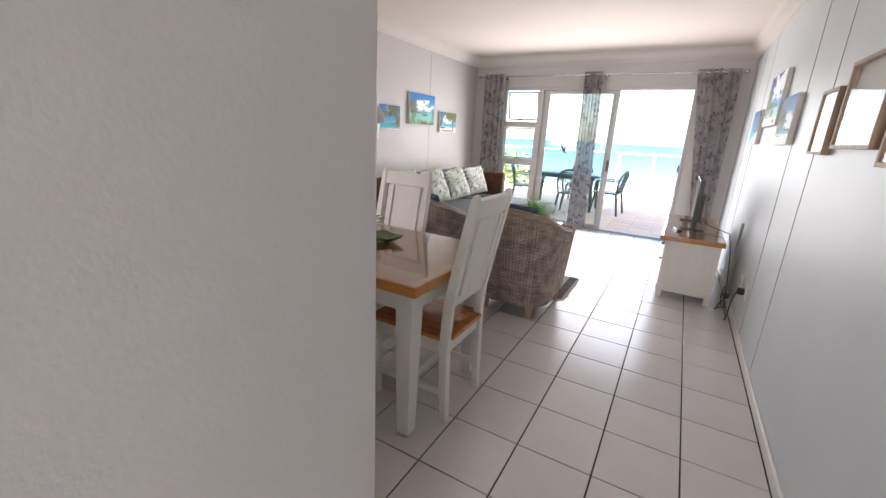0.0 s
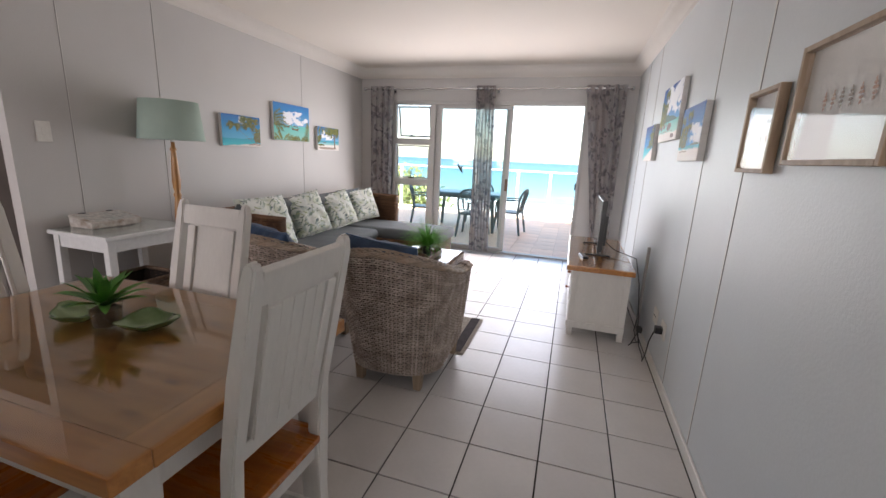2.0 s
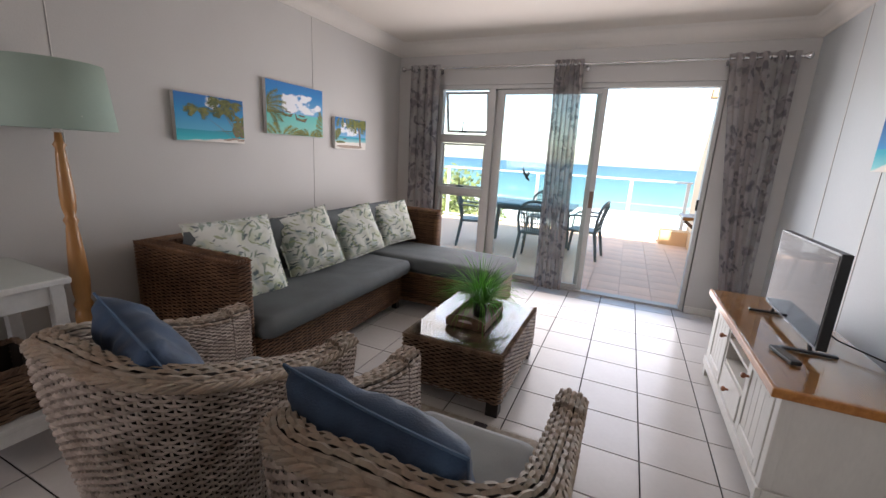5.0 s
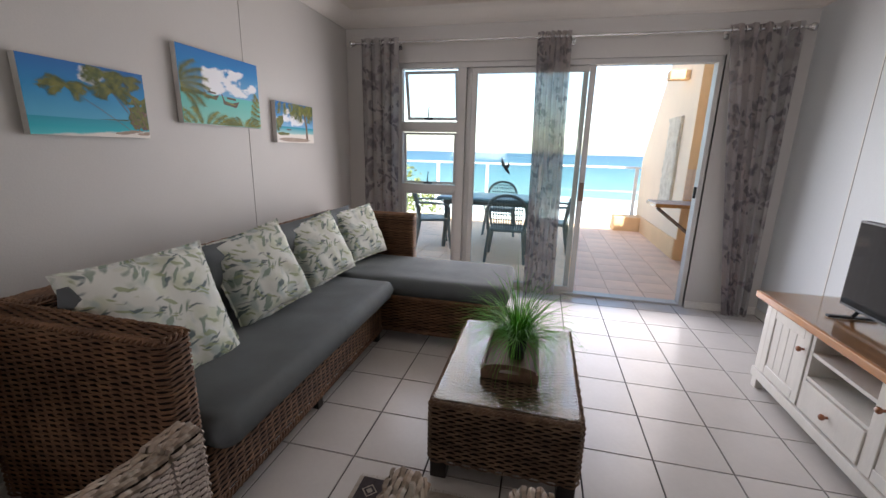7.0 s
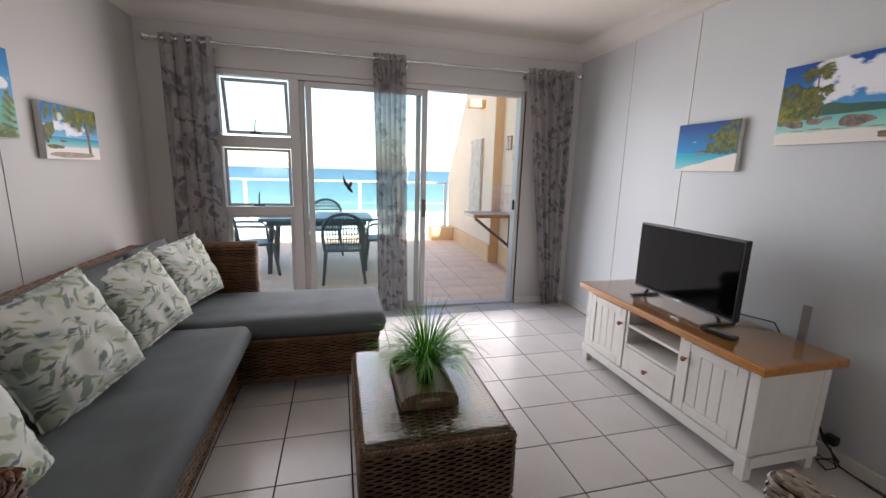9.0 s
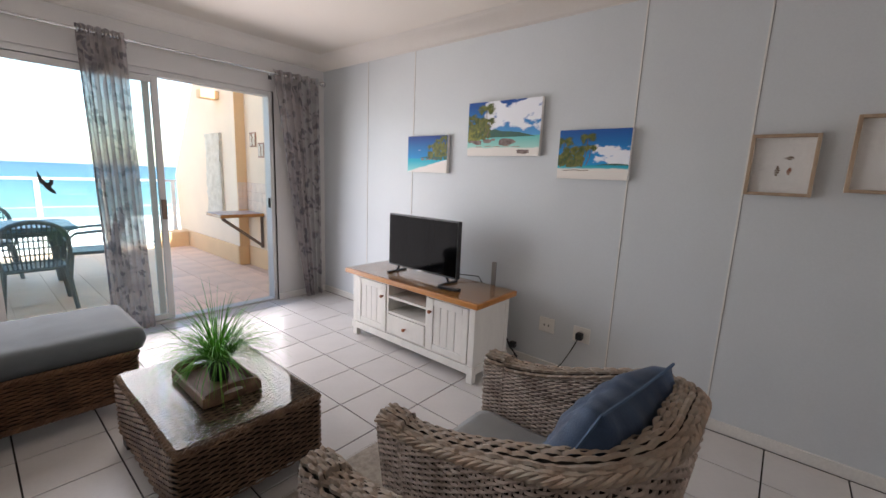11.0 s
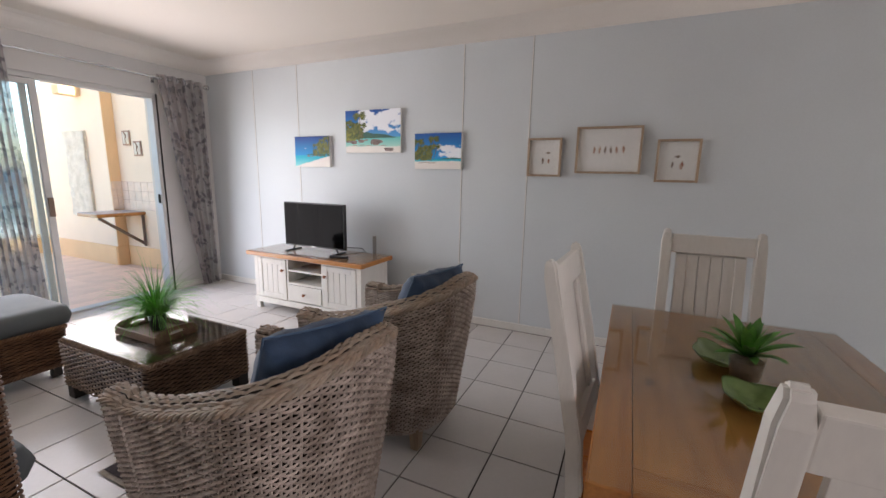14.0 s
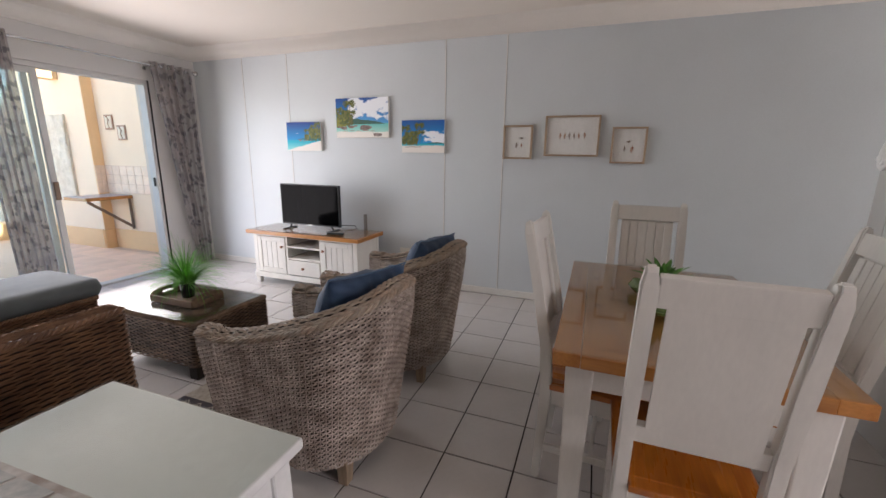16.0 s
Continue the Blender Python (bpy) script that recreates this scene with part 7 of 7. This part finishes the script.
picture("large printed canvas of palms and boulders before a green hill", -1, 4.289, 4.922, 1.567, 1.970, paint("beach_print_e", (0.0, 0.06, 0.30), (0.16, 0.38, 0.66), 0.36, (0.16, 0.48, 0.46), (0.42, 0.68, 0.60), 0.14, SAND, 0.9, 15.0, 0.0, (0.72, 0.76, 0.55, 0.30)), draw_e)
picture("printed canvas of palms on white sand under clouds", -1, 3.673, 4.139, 1.418, 1.736, paint("beach_print_f", (0.0, 0.08, 0.34), (0.06, 0.32, 0.64), 0.28, (0.03, 0.34, 0.46), (0.2, 0.55, 0.58), 0.20, SAND, 0.75, 19.0, 0.0, (0.85, 0.48, 0.45, 0.24)), draw_f)


def shell(bm, y, z, w, h, seed):
    """A small cone shell: tapering whorls with a pointed tail."""
    for k, (r, t) in enumerate(((0.28, 0.48), (0.62, 0.30), (0.95, 0.10), (0.78, -0.12), (0.42, -0.34))):
        pts = [(0, y + w / 2 * r * math.cos(a) + 0.06 * w * math.sin(seed + k), z + h * (t + 0.10 * math.sin(a))) for a in [2 * math.pi * q / 10 for q in range(10)]]
        quad(bm, [(-0.0004 * k,) + p[1:] for p in pts])
    quad(bm, [(0, y - w * 0.1, z - h * 0.38), (0, y + w * 0.12, z - h * 0.38), (0, y + w * 0.05, z - h * 0.52)])


def framed(label, y0, y1, z0, z1, shells):
    w, h = y1 - y0, z1 - z0
    fr = thing("framed_picture", (XR, (y0 + y1) / 2, (z0 + z1) / 2), label, "picture", "framed shell pictures", 180)
    t = 0.016
    part("frame", boxes((0.002, 0.034, -w / 2, -w / 2 + t, -h / 2, h / 2), (0.002, 0.034, w / 2 - t, w / 2, -h / 2, h / 2), (0.002, 0.034, -w / 2 + t, w / 2 - t, -h / 2, -h / 2 + t), (0.002, 0.034, -w / 2 + t, w / 2 - t, h / 2 - t, h / 2), bevel=0.0015), M["timber_frame"], fr, "pale timber box frame")
    part("mat_board", boxes((0.003, 0.008, -w / 2 + t, w / 2 - t, -h / 2 + t, h / 2 - t)), M["paper"], fr, "white mat board")
    for k, (y, z, sw, sh_, m) in enumerate(shells):
        bm = bmesh.new()
        shell(bm, y, z, sw, sh_, k)
        bmesh.ops.transform(bm, matrix=Matrix.Translation((0.0105, 0, 0)), verts=bm.verts)
        part("shell_drawing", bm, M[m], fr, "small painted seashell")
    g = part("glass", boxes((0.026, 0.0275, -w / 2 + t, w / 2 - t, -h / 2 + t, h / 2 - t)), M["frame_glass"], fr, "clear picture glass")
    g.visible_shadow = False


framed("pale timber framed picture of three small seashells", 2.815, 3.085, 1.37, 1.675, [(-0.012, -0.03, 0.026, 0.05, "shell_b"), (0.035, -0.03, 0.026, 0.035, "shell_a"), (0.03, 0.035, 0.05, 0.018, "shell_b")])
framed("large pale timber framed picture of six seashells in a row", 2.237, 2.705, 1.40, 1.752, [(-0.10 + 0.040 * k, 0.0, 0.024, 0.052, "shell_a" if k in (0, 1, 4) else "shell_b") for k in range(5)] + [(0.108, 0.004, 0.026, 0.055, "shell_a")])
framed("pale timber framed picture of three coral-like shells", 1.860, 2.138, 1.345, 1.65, [(-0.03, -0.03, 0.022, 0.045, "shell_b"), (0.03, -0.035, 0.036, 0.055, "shell_a"), (0.0, 0.03, 0.05, 0.02, "shell_b")])

# ---- patio tiles ----
patio = bpy.data.objects["patio"]


def tile_mesh(x0, x1, y0, y1, top, thick, lip, material, name):
    """A tile with softly sloped edges."""
    bm = bmesh.new()
    lo = [bm.verts.new((x, y, top - thick)) for x, y in ((x0, y0), (x1, y0), (x1, y1), (x0, y1))]
    mid = [bm.verts.new((x, y, top - lip * 0.6)) for x, y in ((x0, y0), (x1, y0), (x1, y1), (x0, y1))]
    hi = [bm.verts.new((x, y, top)) for x, y in ((x0 + lip, y0 + lip), (x1 - lip, y0 + lip), (x1 - lip, y1 - lip), (x0 + lip, y1 - lip))]
    for a, b in ((lo, mid), (mid, hi)):
        for k in range(4):
            q = (k + 1) % 4
            bm.faces.new((a[k], a[q], b[q], b[k]))
    bm.faces.new(hi)
    return emit(name, bm, material, data_only=True)


def lay(parent, x0, x1, y0, y1, gx, gy, size, gap, top, thick, lip, material, name, blocks=()):
    """Tiles on a grid, cut where the floor ends; whole tiles share one mesh."""
    whole = tile_mesh(-size / 2 + gap / 2, size / 2 - gap / 2, -size / 2 + gap / 2, size / 2 - gap / 2, 0, thick, lip, material, name)
    i0, i1 = math.floor((x0 - gx) / size), math.ceil((x1 - gx) / size)
    j0, j1 = math.floor((y0 - gy) / size), math.ceil((y1 - gy) / size)
    rnd = random.Random(12)
    for i in range(i0, i1):
        for j in range(j0, j1):
            a, b, c, d = gx + i * size, gx + (i + 1) * size, gy + j * size, gy + (j + 1) * size
            ca, cb, cc, cd_ = max(a, x0), min(b, x1), max(c, y0), min(d, y1)
            if cb - ca < 0.02 or cd_ - cc < 0.02:
                continue
            if any(bx0 < (ca + cb) / 2 < bx1 and by0 < (cc + cd_) / 2 < by1 for bx0, bx1, by0, by1 in blocks):
                continue
            dz = rnd.uniform(-0.0004, 0.0)
            if (ca, cb, cc, cd_) == (a, b, c, d):
                ob = new(name, whole)
                ob.parent = parent
                ob.location = ((a + b) / 2, (c + d) / 2, top + dz)
            else:
                mx, my = (ca + cb) / 2, (cc + cd_) / 2
                me = tile_mesh(ca - mx + (gap / 2 if ca == a else 0), cb - mx - (gap / 2 if cb == b else 0), cc - my + (gap / 2 if cc == c else 0), cd_ - my - (gap / 2 if cd_ == d else 0), 0, thick, lip, material, name)
                ob = new(name, me)
                ob.parent = parent
                ob.location = (mx, my, top + dz)


lay(patio, -3.6, 1.50, YW + 0.172, 11.45, 0.10, 7.4, 0.333, 0.004, -0.0205, 0.007, 0.002, M["patio_tile"], "patio_tile")
# ---- floor tiles ----
lay(floor_bed, -4.6, XR, -3.0, YW + 0.098, TX, TY, TS, 0.0072, 0.0, 0.006, 0.0012, M["tile"], "floor_tile", blocks=((-4.7, -2.30, 4.3, 9),))
